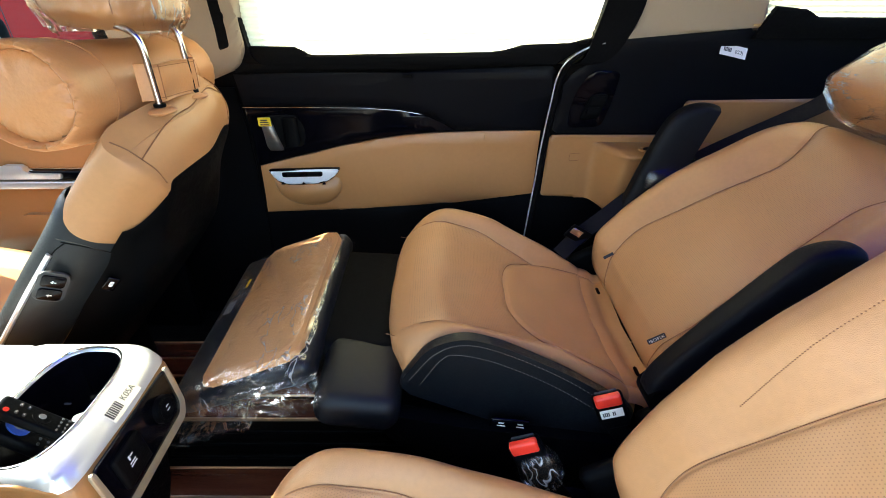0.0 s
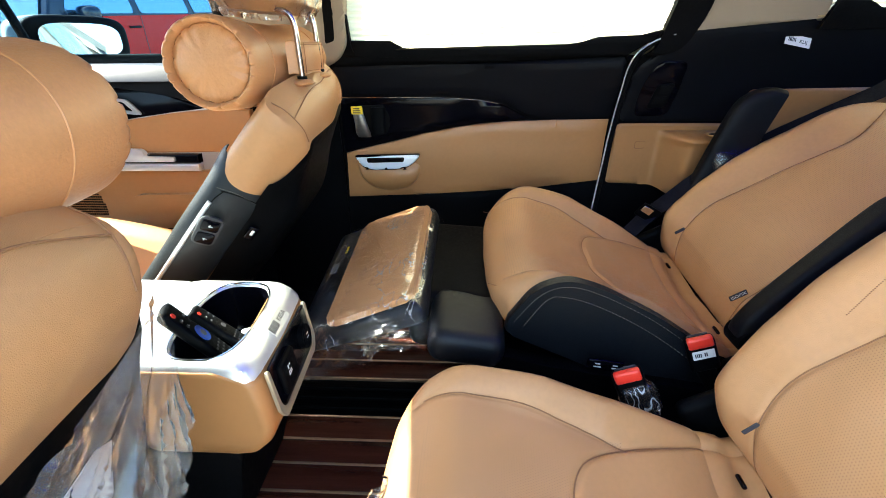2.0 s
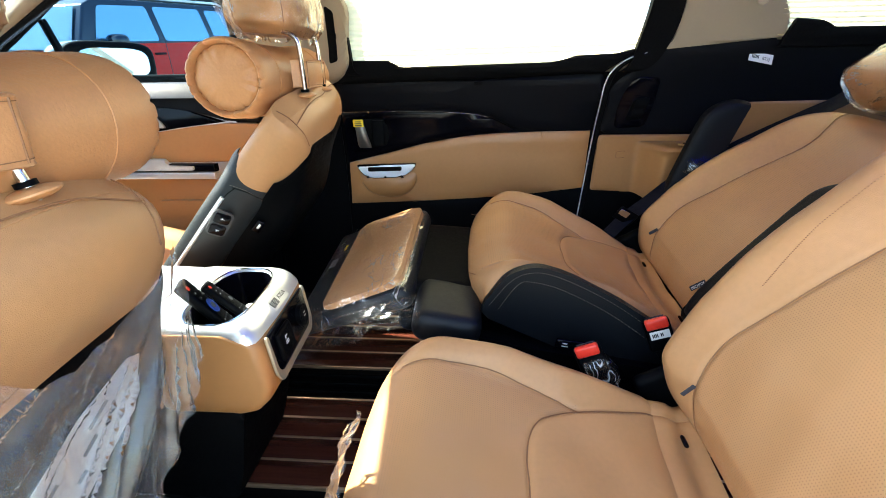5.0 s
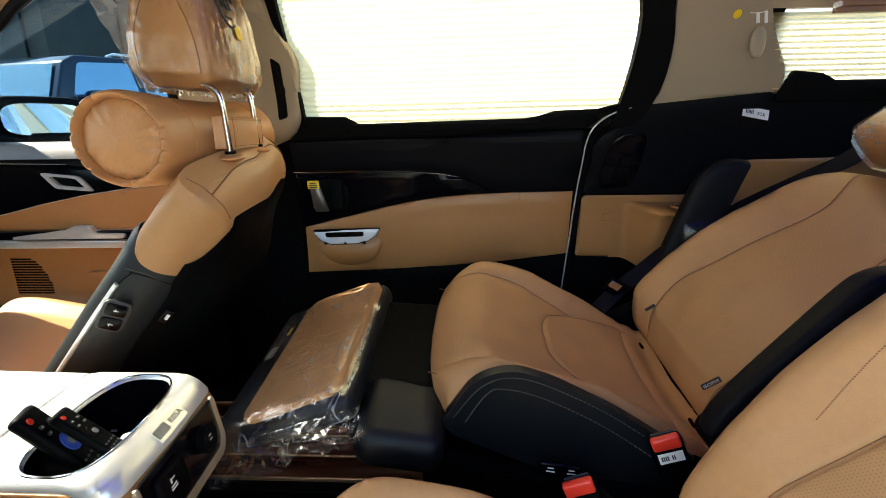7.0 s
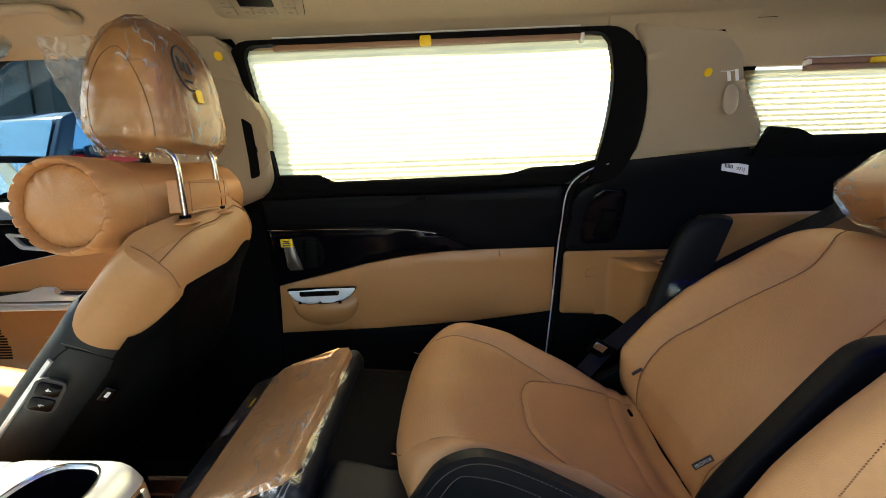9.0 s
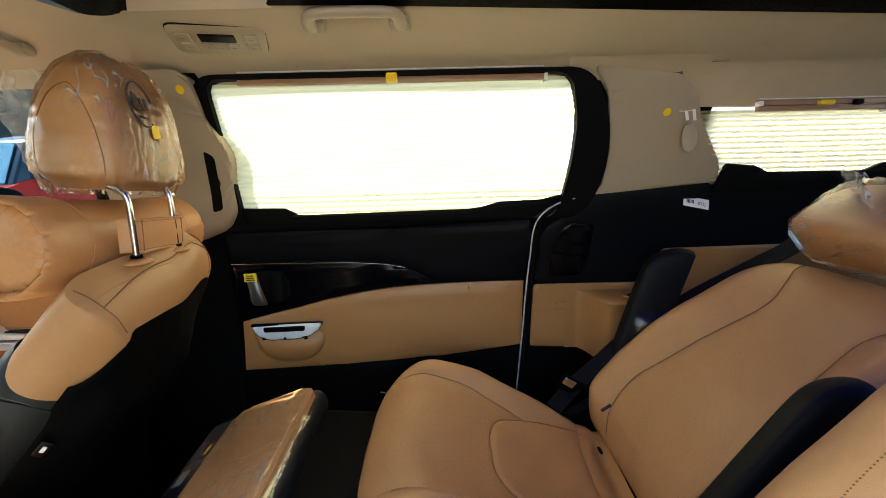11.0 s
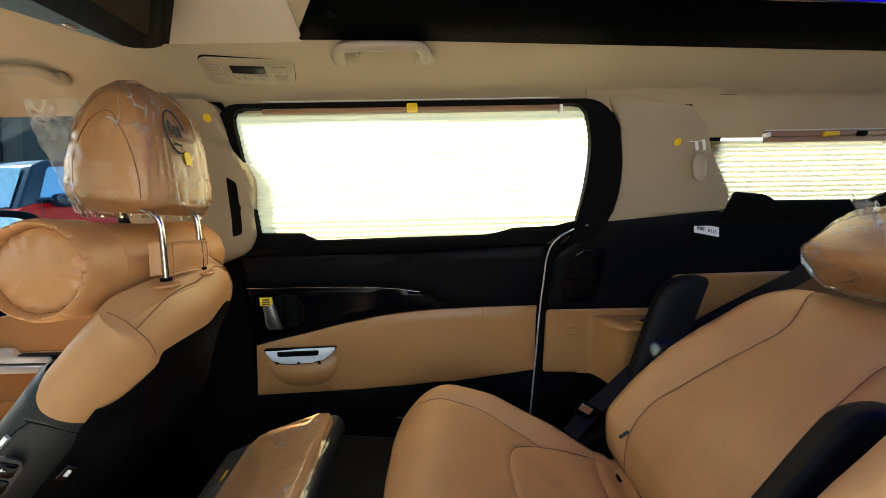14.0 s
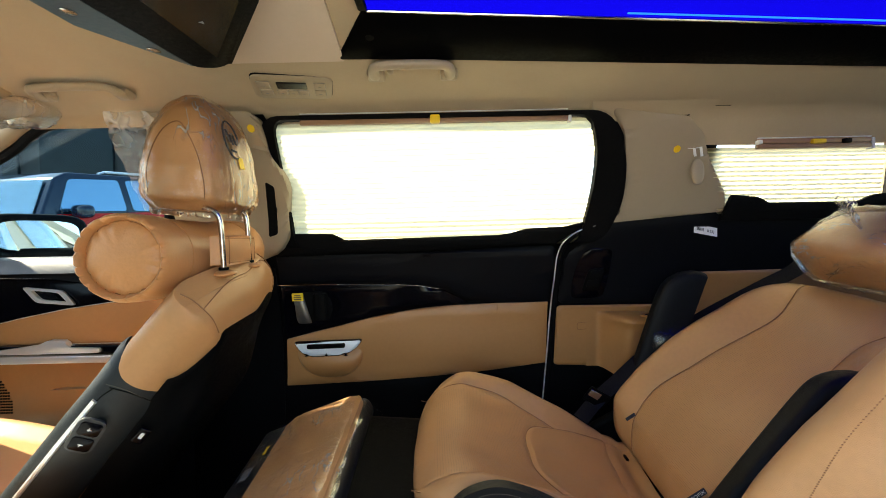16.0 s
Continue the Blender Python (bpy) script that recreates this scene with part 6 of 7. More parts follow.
# loose corner of the headrest bag
v, NU, NV = [], 30, 30
for i in range(NU):
    for j in range(NV):
        a, b = i / (NU - 1), j / (NV - 1)
        reach = 0.045 + 0.082 * b
        p = Vector((-0.590 - reach * a, 0.275 - 0.028 * a, 0.890 + 0.206 * b - 0.008 * a * b))
        q = Vector((a * 3, b * 3, 0.5))
        p.y += 0.012 * noise.noise(q) + 0.008 * (1 - abs(noise.noise(q * 2))) ** 5
        p.x += 0.003 * noise.noise(q * 2 + Vector((3, 1, 0)))
        v.append(p)
bag = link_mesh("plastic_bag_corner", grid_mesh("bag", v, NU, NV), FILM_BAG)
tagged(bag, "loose corner of a clear plastic bag by the headrest", "plastic bag")
# film hanging from the driver seat's inner corner, with a printed sheet behind it
def shell_x(y, z):
    """Rear surface of the driver seat's shell."""
    return float(np.interp(z - 0.087 * (y + 0.503), [0.15, 0.327, 0.438, 0.567, 0.60, 0.70], [-0.600, -0.515, -0.462, -0.435, -0.435, -0.44]))


v, NU, NV = [], 170, 120
top_edge = smooth_line([(-0.398, -0.720, 0.700), (-0.398, -0.647, 0.665), (-0.402, -0.618, 0.636), (-0.405, -0.597, 0.612), (-0.410, -0.570, 0.590), (-0.414, -0.527, 0.587), (-0.418, -0.481, 0.590), (-0.421, -0.428, 0.602), (-0.424, -0.391, 0.620), (-0.425, -0.380, 0.634)], 10)
inner_edge = smooth_line([(-0.425, -0.380, 0.634), (-0.425, -0.373, 0.585), (-0.425, -0.366, 0.535), (-0.428, -0.366, 0.475), (-0.432, -0.395, 0.425), (-0.438, -0.420, 0.395), (-0.45, -0.446, 0.350), (-0.465, -0.447, 0.28), (-0.50, -0.46, 0.18), (-0.52, -0.48, 0.06)], 10)
hem = [Vector((-0.47 - 0.04 * k, -0.72 + 0.24 * k, 0.06)) for k in np.linspace(0, 1, NU)]


def along(line, f):
    x = f * (len(line) - 1)
    k = min(len(line) - 2, int(x))
    return Vector(line[k]).lerp(Vector(line[k + 1]), x - k)


for i in range(NU):
    a = i / (NU - 1)
    top, low = along(top_edge, a), hem[i]
    for j in range(NV):
        b = j / (NV - 1)
        p = top.lerp(low, b) + (along(inner_edge, b) - Vector(inner_edge[0]).lerp(hem[-1], b)) * a ** 2.5
        # long soft folds fanning out from the inner corner, with short creases across them
        d = p - Vector(inner_edge[0])
        ang, rad = math.atan2(-d.y, -d.z), math.hypot(d.y, d.z)
        q = Vector((ang * 4.2, rad * 2.2, 0.4))
        amp = min(1.0, rad / 0.16)
        big = noise.noise(q)
        crease = (1 - abs(noise.noise(q * 2.6 + Vector((5, 0, 2))))) ** 6
        small = (1 - abs(noise.noise(Vector((p.y * 34, p.z * 30, 3.0))))) ** 7 * max(0, noise.noise(Vector((p.y * 9, p.z * 9, 8.0))) + 0.1)
        p.x += amp * (0.010 * big + 0.011 * crease + 0.007 * small)
        p.y += 0.014 * a ** 10 * noise.noise(Vector((b * 9, 2.0, 1.0)))
        p.x = max(p.x, shell_x(p.y, p.z) + 0.022 + 0.006 * big)
        v.append(p)
sheet = link_mesh("plastic_sheet", grid_mesh("plastic_sheet", v, NU, NV), FILM_SHEET)
tagged(sheet, "crumpled clear plastic sheet hanging behind the driver seat", "plastic sheet")
ps = thing("printed_sheet", "printed paper sheet tucked behind the plastic film", "paper", (-0.449, -0.564, 0.454))
ps.matrix_basis = frame_matrix((-0.446, -0.564, 0.454), (0.098, 0.837, 0.542), (0.98, -0.10, -0.10))
outline = [(-0.145, -0.034), (0.10, -0.032), (0.145, 0.004), (0.135, 0.016), (0.07, 0.030), (-0.145, 0.034)]
part("paper", prism(outline, 0.0008, "z", 0, 1), PAPER, ps, "", False)
for k in range(9):
    part("print_bar", box((0.012 + 0.008 * (k % 3), 0.004, 0.0006), (-0.12 + 0.025 * k, 0.012 * ((k % 3) - 1), 0.0014), 0, 1), GREY_BUTTON, ps, "", False)

# crumpled film left on the front edge of the doorway seat
v, NU, NV = [], 90, 30
for i in range(NU):
    for j in range(NV):
        a, b = i / (NU - 1), j / (NV - 1)
        q = Vector((a * 9, b * 3, 2.0))
        fold = 0.010 * noise.noise(q) + 0.010 * (1 - abs(noise.noise(q * 1.8))) ** 4
        v.append(Vector((-0.232 - 0.030 * math.sin(0.5 * math.pi * b) - fold, -0.34 - 0.29 * a, 0.385 - 0.015 * a - 0.17 * b * (0.45 + 0.55 * min(1, 2.2 * a)) + 0.010 * noise.noise(q * 1.4))))
ff = link_mesh("plastic_film", grid_mesh("plastic_film", v, NU, NV), FILM_SHEET)
tagged(ff, "crumpled clear film on the front edge of the doorway seat", "plastic film")


# ================= centre console =================
con = thing("centre_console", "tan centre console with silver top and cup holders", "console", (-0.6, -0.0525, 0.0))
con.matrix_basis = pose(-0.6, -0.0525, 0.0, 2.5, 0, 0)
CX, Y0, Y1 = 0.6, -0.125, 0.122
def con_part(nm, bm, mat, label="", smooth=True, parent=None):
    return part(nm, bm, mat, parent or con, label, smooth)
def plan(z, xr, inset=0.0, front=-0.662):
    """Outline of the console at a height, with its rear end at xr."""
    xr += CX
    return [(x - 0.05 * y, y, z) for x, y in rounded([(front + CX, Y0 + inset), (xr - 0.005, Y0 + inset), (xr, -0.0025), (xr - 0.005, Y1 - inset), (front + CX, Y1 - inset)], 0.02, 8)]
con_part("body", loft([plan(0.225, -0.52, 0.035), plan(0.229, -0.50, 0.015), plan(0.246, -0.470, 0.004), plan(0.268, -0.450), plan(0.300, -0.440), plan(0.345, -0.444), plan(0.380, -0.450), plan(0.389, -0.456, -0.0006), plan(0.397, -0.474, -0.0022), plan(0.405, -0.492, -0.0030), plan(0.4075, -0.497, -0.0015), plan(0.4080, -0.500, 0.004)], False), DOOR_TAN, "tan leather sides")
bm = prism(rounded([(-1.3 + CX, 0.245), (-0.655 + CX, 0.234), (-0.655 + CX, 0.408), (-1.3 + CX, 0.418)], 0.015, 4), Y1 - Y0 + 0.002, "y", 0.005, 3)
bmesh.ops.translate(bm, vec=(0, Y0 - 0.001, 0), verts=bm.verts[:])
con_part("front_body", bm, DOOR_TAN, "tan leather front sides")
lower = rounded([(-1.3 + CX, 0.0), (-0.56 + CX, 0.0), (-0.53 + CX, 0.10), (-0.505 + CX, 0.236), (-0.75 + CX, 0.250), (-1.3 + CX, 0.26)], 0.02, 5)
bm = prism(lower, Y1 - Y0 - 0.024, "y", 0.01, 3)
bmesh.ops.translate(bm, vec=(0, Y0 + 0.012, 0), verts=bm.verts[:])
con_part("lower_body", bm, BLACK_PLASTIC, "black plastic lower body")
bm = prism(rounded([(-1.3 + CX, 0.388), (-0.6655 + CX, 0.388), (-0.6655 + CX, 0.418), (-1.3 + CX, 0.430)], 0.008, 4), Y1 - Y0 - 0.004, "y", 0.008, 4)
bmesh.ops.translate(bm, vec=(0, Y0 + 0.002, 0), verts=bm.verts[:])
con_part("armrest_lid", bm, SATIN, "pale satin lid")
# silver top with an oblong opening and a sloping rear lip
hc = (-0.549 + CX, -0.0015)
ways = [(0.07 * math.cos(a), 0.12 * math.sin(a)) for a in np.linspace(0, 2 * math.pi, 72, endpoint=False)]


def swept(outline):
    """The same outline, met by rays in even steps round the opening's middle."""
    out = []
    for dx, dy in ways:
        best = None
        for p, q in zip(outline, outline[1:] + outline[:1]):
            ax, ay, bx, by = p[0] - hc[0], p[1] - hc[1], q[0] - p[0], q[1] - p[1]
            det = dx * -by + dy * bx
            if abs(det) < 1e-12:
                continue
            r, f = (ax * -by + ay * bx) / det, (dx * ay - dy * ax) / det
            if r > 0 and -1e-6 <= f <= 1 + 1e-6:
                best = r if best is None else max(best, r)
        out.append((hc[0] + dx * best, hc[1] + dy * best, outline[0][2]))
    return out


hole = []
for dx, dy in ways:
    r = ((abs(dx) / 0.057) ** 3.0 + (abs(dy) / 0.106) ** 3.0) ** (-1 / 3.0)
    hole.append((hc[0] + dx * r - 0.05 * dy * r, hc[1] + dy * r))
grow = lambda o, f, z: [(hc[0] + (x - hc[0]) * f, hc[1] + (y - hc[1]) * f, z) for x, y in o]
rings = [swept(plan(0.389, -0.452)), swept(plan(0.396, -0.455)), swept(plan(0.4075, -0.466)), swept(plan(0.4150, -0.477, 0.002)), swept(plan(0.4185, -0.488, 0.005)), grow(hole, 1.055, 0.4190), grow(hole, 1.03, 0.4180), grow(hole, 1.0, 0.4130)]
con_part("top_plate", loft(rings, False), SATIN, "satin silver cup holder surround")
bright = [grow(hole, 1.062, 0.4192), grow(hole, 1.055, 0.4204), grow(hole, 1.03, 0.4204), grow(hole, 1.022, 0.4190)]
con_part("opening_trim", loft(bright, False), CHROME, "bright rim of the opening")
well = [grow(hole, 1.0, 0.4140), grow(hole, 0.985, 0.39), grow(hole, 0.95, 0.335), grow(hole, 0.90, 0.328)]
bm = loft(well, False)
bm.faces.new([bm.verts.new(p) for p in well[-1]])
con_part("cup_well", bm, GLOSS_BLACK, "black cup holder well")
for k, (x, rz) in enumerate(((-0.498, 0), (-0.600, 0))):
    con_part("cup_divider", box((0.03, 0.016, 0.05), (x + CX, -0.02, 0.385), 0.007, 3, (0, 0, 25 - 50 * k)), SATIN if k == 0 else GLOSS_BLACK, "cup divider")
con_part("well_emblem", box((0.010, 0.004, 0.002), (-0.585 + CX, 0.045, 0.36), 0.0008, 1), GREY_BUTTON)
# rear control face; local x across, y up the face, z out of it
def face_m(a, b):
    a, b = Vector((a[0] + CX, 0, a[1])), Vector((b[0] + CX, 0, b[1]))
    y = (b - a).normalized()
    x = Vector((-0.05, 1, 0)).normalized()
    z = x.cross(y)
    m = Matrix((x, y, z)).transposed().to_4x4()
    m.translation = (a + b) / 2 + Vector((0, -0.0025, 0))
    return m
RF = face_m((-0.4385, 0.298), (-0.4505, 0.389))
LIP = face_m((-0.4525, 0.3935), (-0.4765, 0.4155))
def on_face(nm, bm, mat, label="", smooth=True, parent=None, m=None):
    bmesh.ops.transform(bm, matrix=m or RF, verts=bm.verts[:])
    return part(nm, bm, mat, parent or con, label, smooth)
on_face("control_face", prism(rounded([(-0.094, -0.044), (0.093, -0.044), (0.097, 0.045), (-0.097, 0.045)], 0.012), 0.0045, "z", 0.0015), GLOSS_BLACK, "black rear control face")
fr_o = rounded([(0.93 * x, y) for x, y in [(-0.108, 0.046), (-0.108, -0.030), (-0.094, -0.052), (0.092, -0.052), (0.108, -0.030), (0.108, 0.046), (0.098, 0.046), (0.096, -0.022), (0.084, -0.037), (-0.086, -0.037), (-0.098, -0.022), (-0.100, 0.046)]], 0.006)
on_face("bright_frame", prism(fr_o, 0.0055, "z", 0.0015), CHAMPAGNE, "champagne metal frame")
flap = on_face("socket_flap", box((0.060, 0.056, 0.012), (-0.042, 0.004, 0.007), 0.010, 3), BLACK_PLASTIC)
for dx, dy, w, h in ((0, -0.010, 0.022, 0.003), (0, -0.004, 0.020, 0.003), (-0.004, 0.008, 0.004, 0.012), (0.004, 0.010, 0.010, 0.003)):
    on_face("socket_mark", box((w * 0.6, h * 0.6, 0.0008), (-0.048 + dx * 0.7, 0.010 + dy * 0.7, 0.0135), 0, 1), WHITE, "", False, flap)
dial = on_face("socket_cap", tube([(0.048, 0.004, 0.002), (0.048, 0.004, 0.012), (0.048, 0.004, 0.014)], 0.022, 28), BLACK_PLASTIC)
on_face("socket_ring", tube([(0.048 + 0.017 * math.cos(a), 0.004 + 0.017 * math.sin(a), 0.0145) for a in np.linspace(0, 2 * math.pi, 30, endpoint=False)], 0.0008, 6, closed=True), BLACK_SHELL, "", True, dial)
for dy in (0.004, -0.003):
    on_face("socket_mark", box((0.007, 0.0014, 0.0008), (0.05, 0.004 + dy, 0.0146), 0, 1), WHITE, "", False, dial)
# paper label on the lip
lab = on_face("label", box((0.066, 0.024, 0.0006), (0.010, 0.000, 0.0032), 0, 1), SATIN, "silver label with bars and a code", False, None, LIP)
for q in range(8):
    on_face("label_bar", box((0.0018 + 0.0008 * (q % 3 == 0), 0.014, 0.0003), (-0.020 + 0.0034 * q, 0.0, 0.0037), 0, 1), INK, "", False, lab, LIP)
text("K05A", 0.0125, LIP @ pose(0.0255, 0.0, 0.0038), INK, parent=lab)


def remote(m, label, blue):
    e = thing("remote_control", label, "remote control", (0, 0, 0), "remote controls")
    e.matrix_basis = m
    part("case", box((0.046, 0.17, 0.018), (0, 0, 0), 0.007, 3), BLACK_SHELL, e)
    part("button", tube([(-0.013, 0.070, 0.008), (-0.013, 0.070, 0.0105)], 0.0045, 12), RED, e, "red power button")
    part("ring_pad", tube([(0, 0.018, 0.0085), (0, 0.018, 0.0105)], 0.015, 20), BLUE if blue else BLACK_PLASTIC, e, "blue ring pad" if blue else "")
    part("ring_centre", tube([(0, 0.018, 0.009), (0, 0.018, 0.0115)], 0.006, 14), GREY_BUTTON, e)
    for i in range(4):
        for j in range(6):
            part("button", box((0.0052, 0.0034, 0.003), (-0.0147 + 0.0098 * i, -0.012 - 0.0105 * j, 0.0088), 0.001, 1), DIM_BUTTON, e)
    for i in range(2):
        for j in range(2):
            part("button", box((0.008, 0.005, 0.003), (-0.010 + 0.020 * i, 0.043 + 0.012 * j, 0.0090), 0.001, 1), DIM_BUTTON, e)
            part("key_mark", box((0.004, 0.0008, 0.0004), (-0.010 + 0.020 * i, 0.043 + 0.012 * j, 0.0106), 0, 1), WHITE, e, "", False)
    return e


def leaning(low, high, up):
    """A remote's pose: its long axis y runs from low to high."""
    lo, hi, up = Vector(low), Vector(high), Vector(up)
    y = (hi - lo).normalized()
    x = y.cross(up).normalized()
    z = x.cross(y)
    m = Matrix((x, y, z)).transposed().to_4x4()
    m.translation = (lo + hi) / 2
    return m


remote(leaning((-0.505, -0.108, 0.335), (-0.598, -0.140, 0.468), (0.71, 0.35, 0.57)), "black remote control leaning in the cup holder", True)
remote(leaning((-0.478, -0.112, 0.378), (-0.558, -0.128, 0.460), (0.62, 0.30, 0.70)) @ Matrix.Scale(0.74, 4), "black remote control with small grey keys in the cup holder", False)

# ================= front passenger door =================
fd = thing("front_door", "closed front passenger door with black and tan trim", "car door", (-1.2, 0.70, 0.4))
inv = fd.matrix_basis.inverted()
def fdp(nm, o, mat, y, thick=0.03, soft=0.006, label="", parent=None):
    bm = prism(o, thick, "y", min(soft, thick * 0.45), 3)
    bmesh.ops.translate(bm, vec=(0, y, 0), verts=bm.verts[:])
    ob = part(nm, bm, mat, fd, label)
    ob.matrix_parent_inverse = inv
    return ob
fdp("lower_panel", [(-1.8, -0.06), (-0.80, -0.06), (-0.80, 0.30), (-1.8, 0.30)], BLACK_PLASTIC, 0.70)
fdp("tan_lower", rounded([(-1.8, 0.28), (-0.80, 0.28), (-0.80, 0.47), (-1.8, 0.47)], 0.012), DOOR_TAN, 0.698, label="tan lower door panel")
fdp("pocket_lip", rounded([(-1.34, 0.285), (-0.82, 0.285), (-0.82, 0.405), (-1.21, 0.398), (-1.27, 0.36), (-1.30, 0.33)], 0.02), DOOR_TAN, 0.675, label="tan door pocket")
fdp("tan_upper", [(-1.8, 0.52), (-0.80, 0.535), (-0.80, 0.660), (-0.92, 0.660), (-1.05, 0.648), (-1.168, 0.632), (-1.305, 0.606), (-1.448, 0.573), (-1.8, 0.535)], DOOR_TAN, 0.690, label="tan upper door insert")
fdp("armrest_strip", [(-1.8, 0.474), (-0.98, 0.478), (-0.98, 0.500), (-1.8, 0.498)], SATIN, 0.668, 0.03, 0.004, "satin silver armrest strip")
fdp("armrest_shelf", [(-1.8, 0.500), (-0.98, 0.502), (-0.98, 0.528), (-1.8, 0.528)], GLOSS_BLACK, 0.674, 0.03, 0.004, "black switch shelf")
fdp("pull_handle", rounded([(-1.40, 0.505), (-1.05, 0.508), (-1.05, 0.522), (-1.14, 0.524), (-1.15, 0.545), (-1.20, 0.546), (-1.23, 0.533), (-1.40, 0.512)], 0.006), SATIN, 0.664, 0.02, 0.004, "satin silver pull")
fdp("gloss_panel", [(-1.8, 0.538), (-1.448, 0.576), (-1.305, 0.609), (-1.168, 0.635), (-1.05, 0.651), (-0.95, 0.662), (-0.93, 0.665), (-1.05, 0.70), (-1.2, 0.722), (-1.8, 0.735)], GLOSS_BLACK, 0.694, label="glossy black door inlay")
fdp("top_panel", [(-1.9, 0.737), (-1.2, 0.725), (-1.05, 0.703), (-0.92, 0.668), (-0.80, 0.66), (-0.80, 0.782), (-1.9, 0.775)], DOOR_BLACK, 0.685, 0.05, 0.012, "black soft door top")
# added slope, coloured paler than the door top to give its sunlit strip
bm = prism([(0.655, 0.742), (0.668, 0.742), (0.715, 0.784), (0.690, 0.790), (0.672, 0.780)], 1.08, "x", 0.004, 2)
bmesh.ops.translate(bm, vec=(-1.90, 0, 0), verts=bm.verts[:])
part("window_ledge", bm, LEDGE, fd, "ledge added below the window, paler to give the sunlit strip").matrix_parent_inverse = inv
ho = rounded([(-1.286, 0.702), (-1.165, 0.690), (-1.128, 0.645), (-1.245, 0.655)], 0.012)
hi2 = rounded([(-1.262, 0.692), (-1.178, 0.683), (-1.152, 0.655), (-1.234, 0.664)], 0.008)
bm = bmesh.new()
A = [[bm.verts.new((x, y, z)) for x, z in o] for o, y in ((ho, 0.690), (ho, 0.682), (hi2, 0.682), (hi2, 0.700))]
for p, q in zip(A, A[1:]):
    for i in range(len(p)):
        j = (i + 1) % len(p)
        bm.faces.new((p[i], p[j], q[j], q[i]))
part("handle_frame", bm, SATIN, fd, "chrome door handle surround").matrix_parent_inverse = inv
fdp("handle_lever", rounded([(-1.25, 0.686), (-1.20, 0.68), (-1.18, 0.664), (-1.23, 0.668)], 0.006), BLACK_PLASTIC, 0.688, 0.008, 0.002, "black door lever")
# speaker grille: rows of small raised dots
bm = bmesh.new()
for i in range(20):
    for j in range(14):
        x, z = -1.455 + 0.0075 * i, 0.325 + 0.0085 * j
        if (x < -1.45 or (x + 1.455) ** 2 / 0.115 ** 2 + (z - 0.34) ** 2 / 0.115 ** 2 < 1):
            box((0.0042, 0.004, 0.0045), (x, 0.697, z), 0, bm=bm)
part("speaker_grille", bm, RUBBER, fd, "dark perforated speaker grille", False).matrix_parent_inverse = inv
fr = [(-1.95, 0.70, 0.775), (-1.60, 0.685, 0.935), (-1.27, 0.635, 1.080), (-1.17, 0.605, 1.128), (-1.09, 0.590, 1.152), (-0.92, 0.590, 1.156), (-0.84, 0.60, 1.12), (-0.81, 0.66, 0.80)]
part("window_frame", tube([tuple(p) for p in smooth_line(fr, 5)], 0.014, 8), RUBBER, fd, "black window seal").matrix_parent_inverse = inv
part("quarter_post", tube([(-1.475, 0.70, 0.98), (-1.41, 0.70, 0.79)], 0.012, 8), RUBBER, fd, "black quarter window post").matrix_parent_inverse = inv
bm = bmesh.new()
bm.faces.new([bm.verts.new(p) for p in ((-1.95, 0.72, 0.775), (-0.81, 0.72, 0.775), (-0.83, 0.615, 1.15), (-1.10, 0.615, 1.15))])
bmesh.ops.solidify(bm, geom=bm.faces[:], thickness=0.004)
pn = part("window_pane", bm, FRONT_GLASS, fd, "clear door window", False)
pn.matrix_parent_inverse, pn.visible_shadow = inv, False
structure("trim_door_header", prism([(-1.12, 1.145), (-0.78, 1.145), (-0.78, 1.175), (-1.10, 1.175)], 0.06, "y", 0.004), HEADLINER, "beige header over the front door window", "trim").location = (0, 0.55, 0)

# ================= quarter armrest, switches, labels, visor =================
qa = thing("cup_holder_shelf", "tan moulded side shelf with cup holder in film", "cup holder", (0.50, 0.66, 0.5))
def ringq(cx, cy, rx, ry, z):
    return [(cx + rx * np.sign(math.cos(a)) * abs(math.cos(a)) ** 0.7 - 0.5, cy + ry * np.sign(math.sin(a)) * abs(math.sin(a)) ** 0.7 - 0.66, z - 0.5) for a in np.linspace(0, 2 * math.pi, 36, endpoint=False)]
v, NU, NV = [], 46, 44
top_z = list(np.linspace(0.352, 0.560, 26)) + list(np.linspace(0.564, 0.580, 10)) + [0.5815, 0.5825, 0.583, 0.5835, 0.584, 0.5845, 0.585, 0.586]
for i in range(NU):
    x = 0.40 + 0.36 * i / (NU - 1)
    out = 0.100 * float(lerp_steps(np.array(x), 0.432, 0.505))
    zb = 0.412 - 0.058 * float(lerp_steps(np.array(x), 0.43, 0.56))
    for z in top_z:
        z = z if z > 0.56 else zb + (z - 0.352) * (0.56 - zb) / 0.208
        f = 1.0 if z < 0.560 else max(0.0, 1 - max(0.0, (z - 0.560) / 0.026) ** 3)
        lip = 0.009 * math.exp(-((z - 0.566) / 0.010) ** 2)
        y = wall_y(z) - 0.0075 - (out * (0.80 + 0.20 * (z - 0.35) / 0.21) + lip * out / 0.1) * f ** 0.5
        v.append((x - 0.5, y - 0.66, z - 0.5))
part_me = grid_mesh("shelf", v, NU, NV)
link_mesh("shelf", part_me, DOOR_TAN, qa, "tan moulded shelf swelling out of the side panel")
part("cup_ring", tube([(0.075 + 0.046 * math.cos(a), 0.012 + 0.034 * math.sin(a), 0.0885) for a in np.linspace(0, 2 * math.pi, 40, endpoint=False)], 0.003, 8, closed=True), DOOR_TAN, qa)
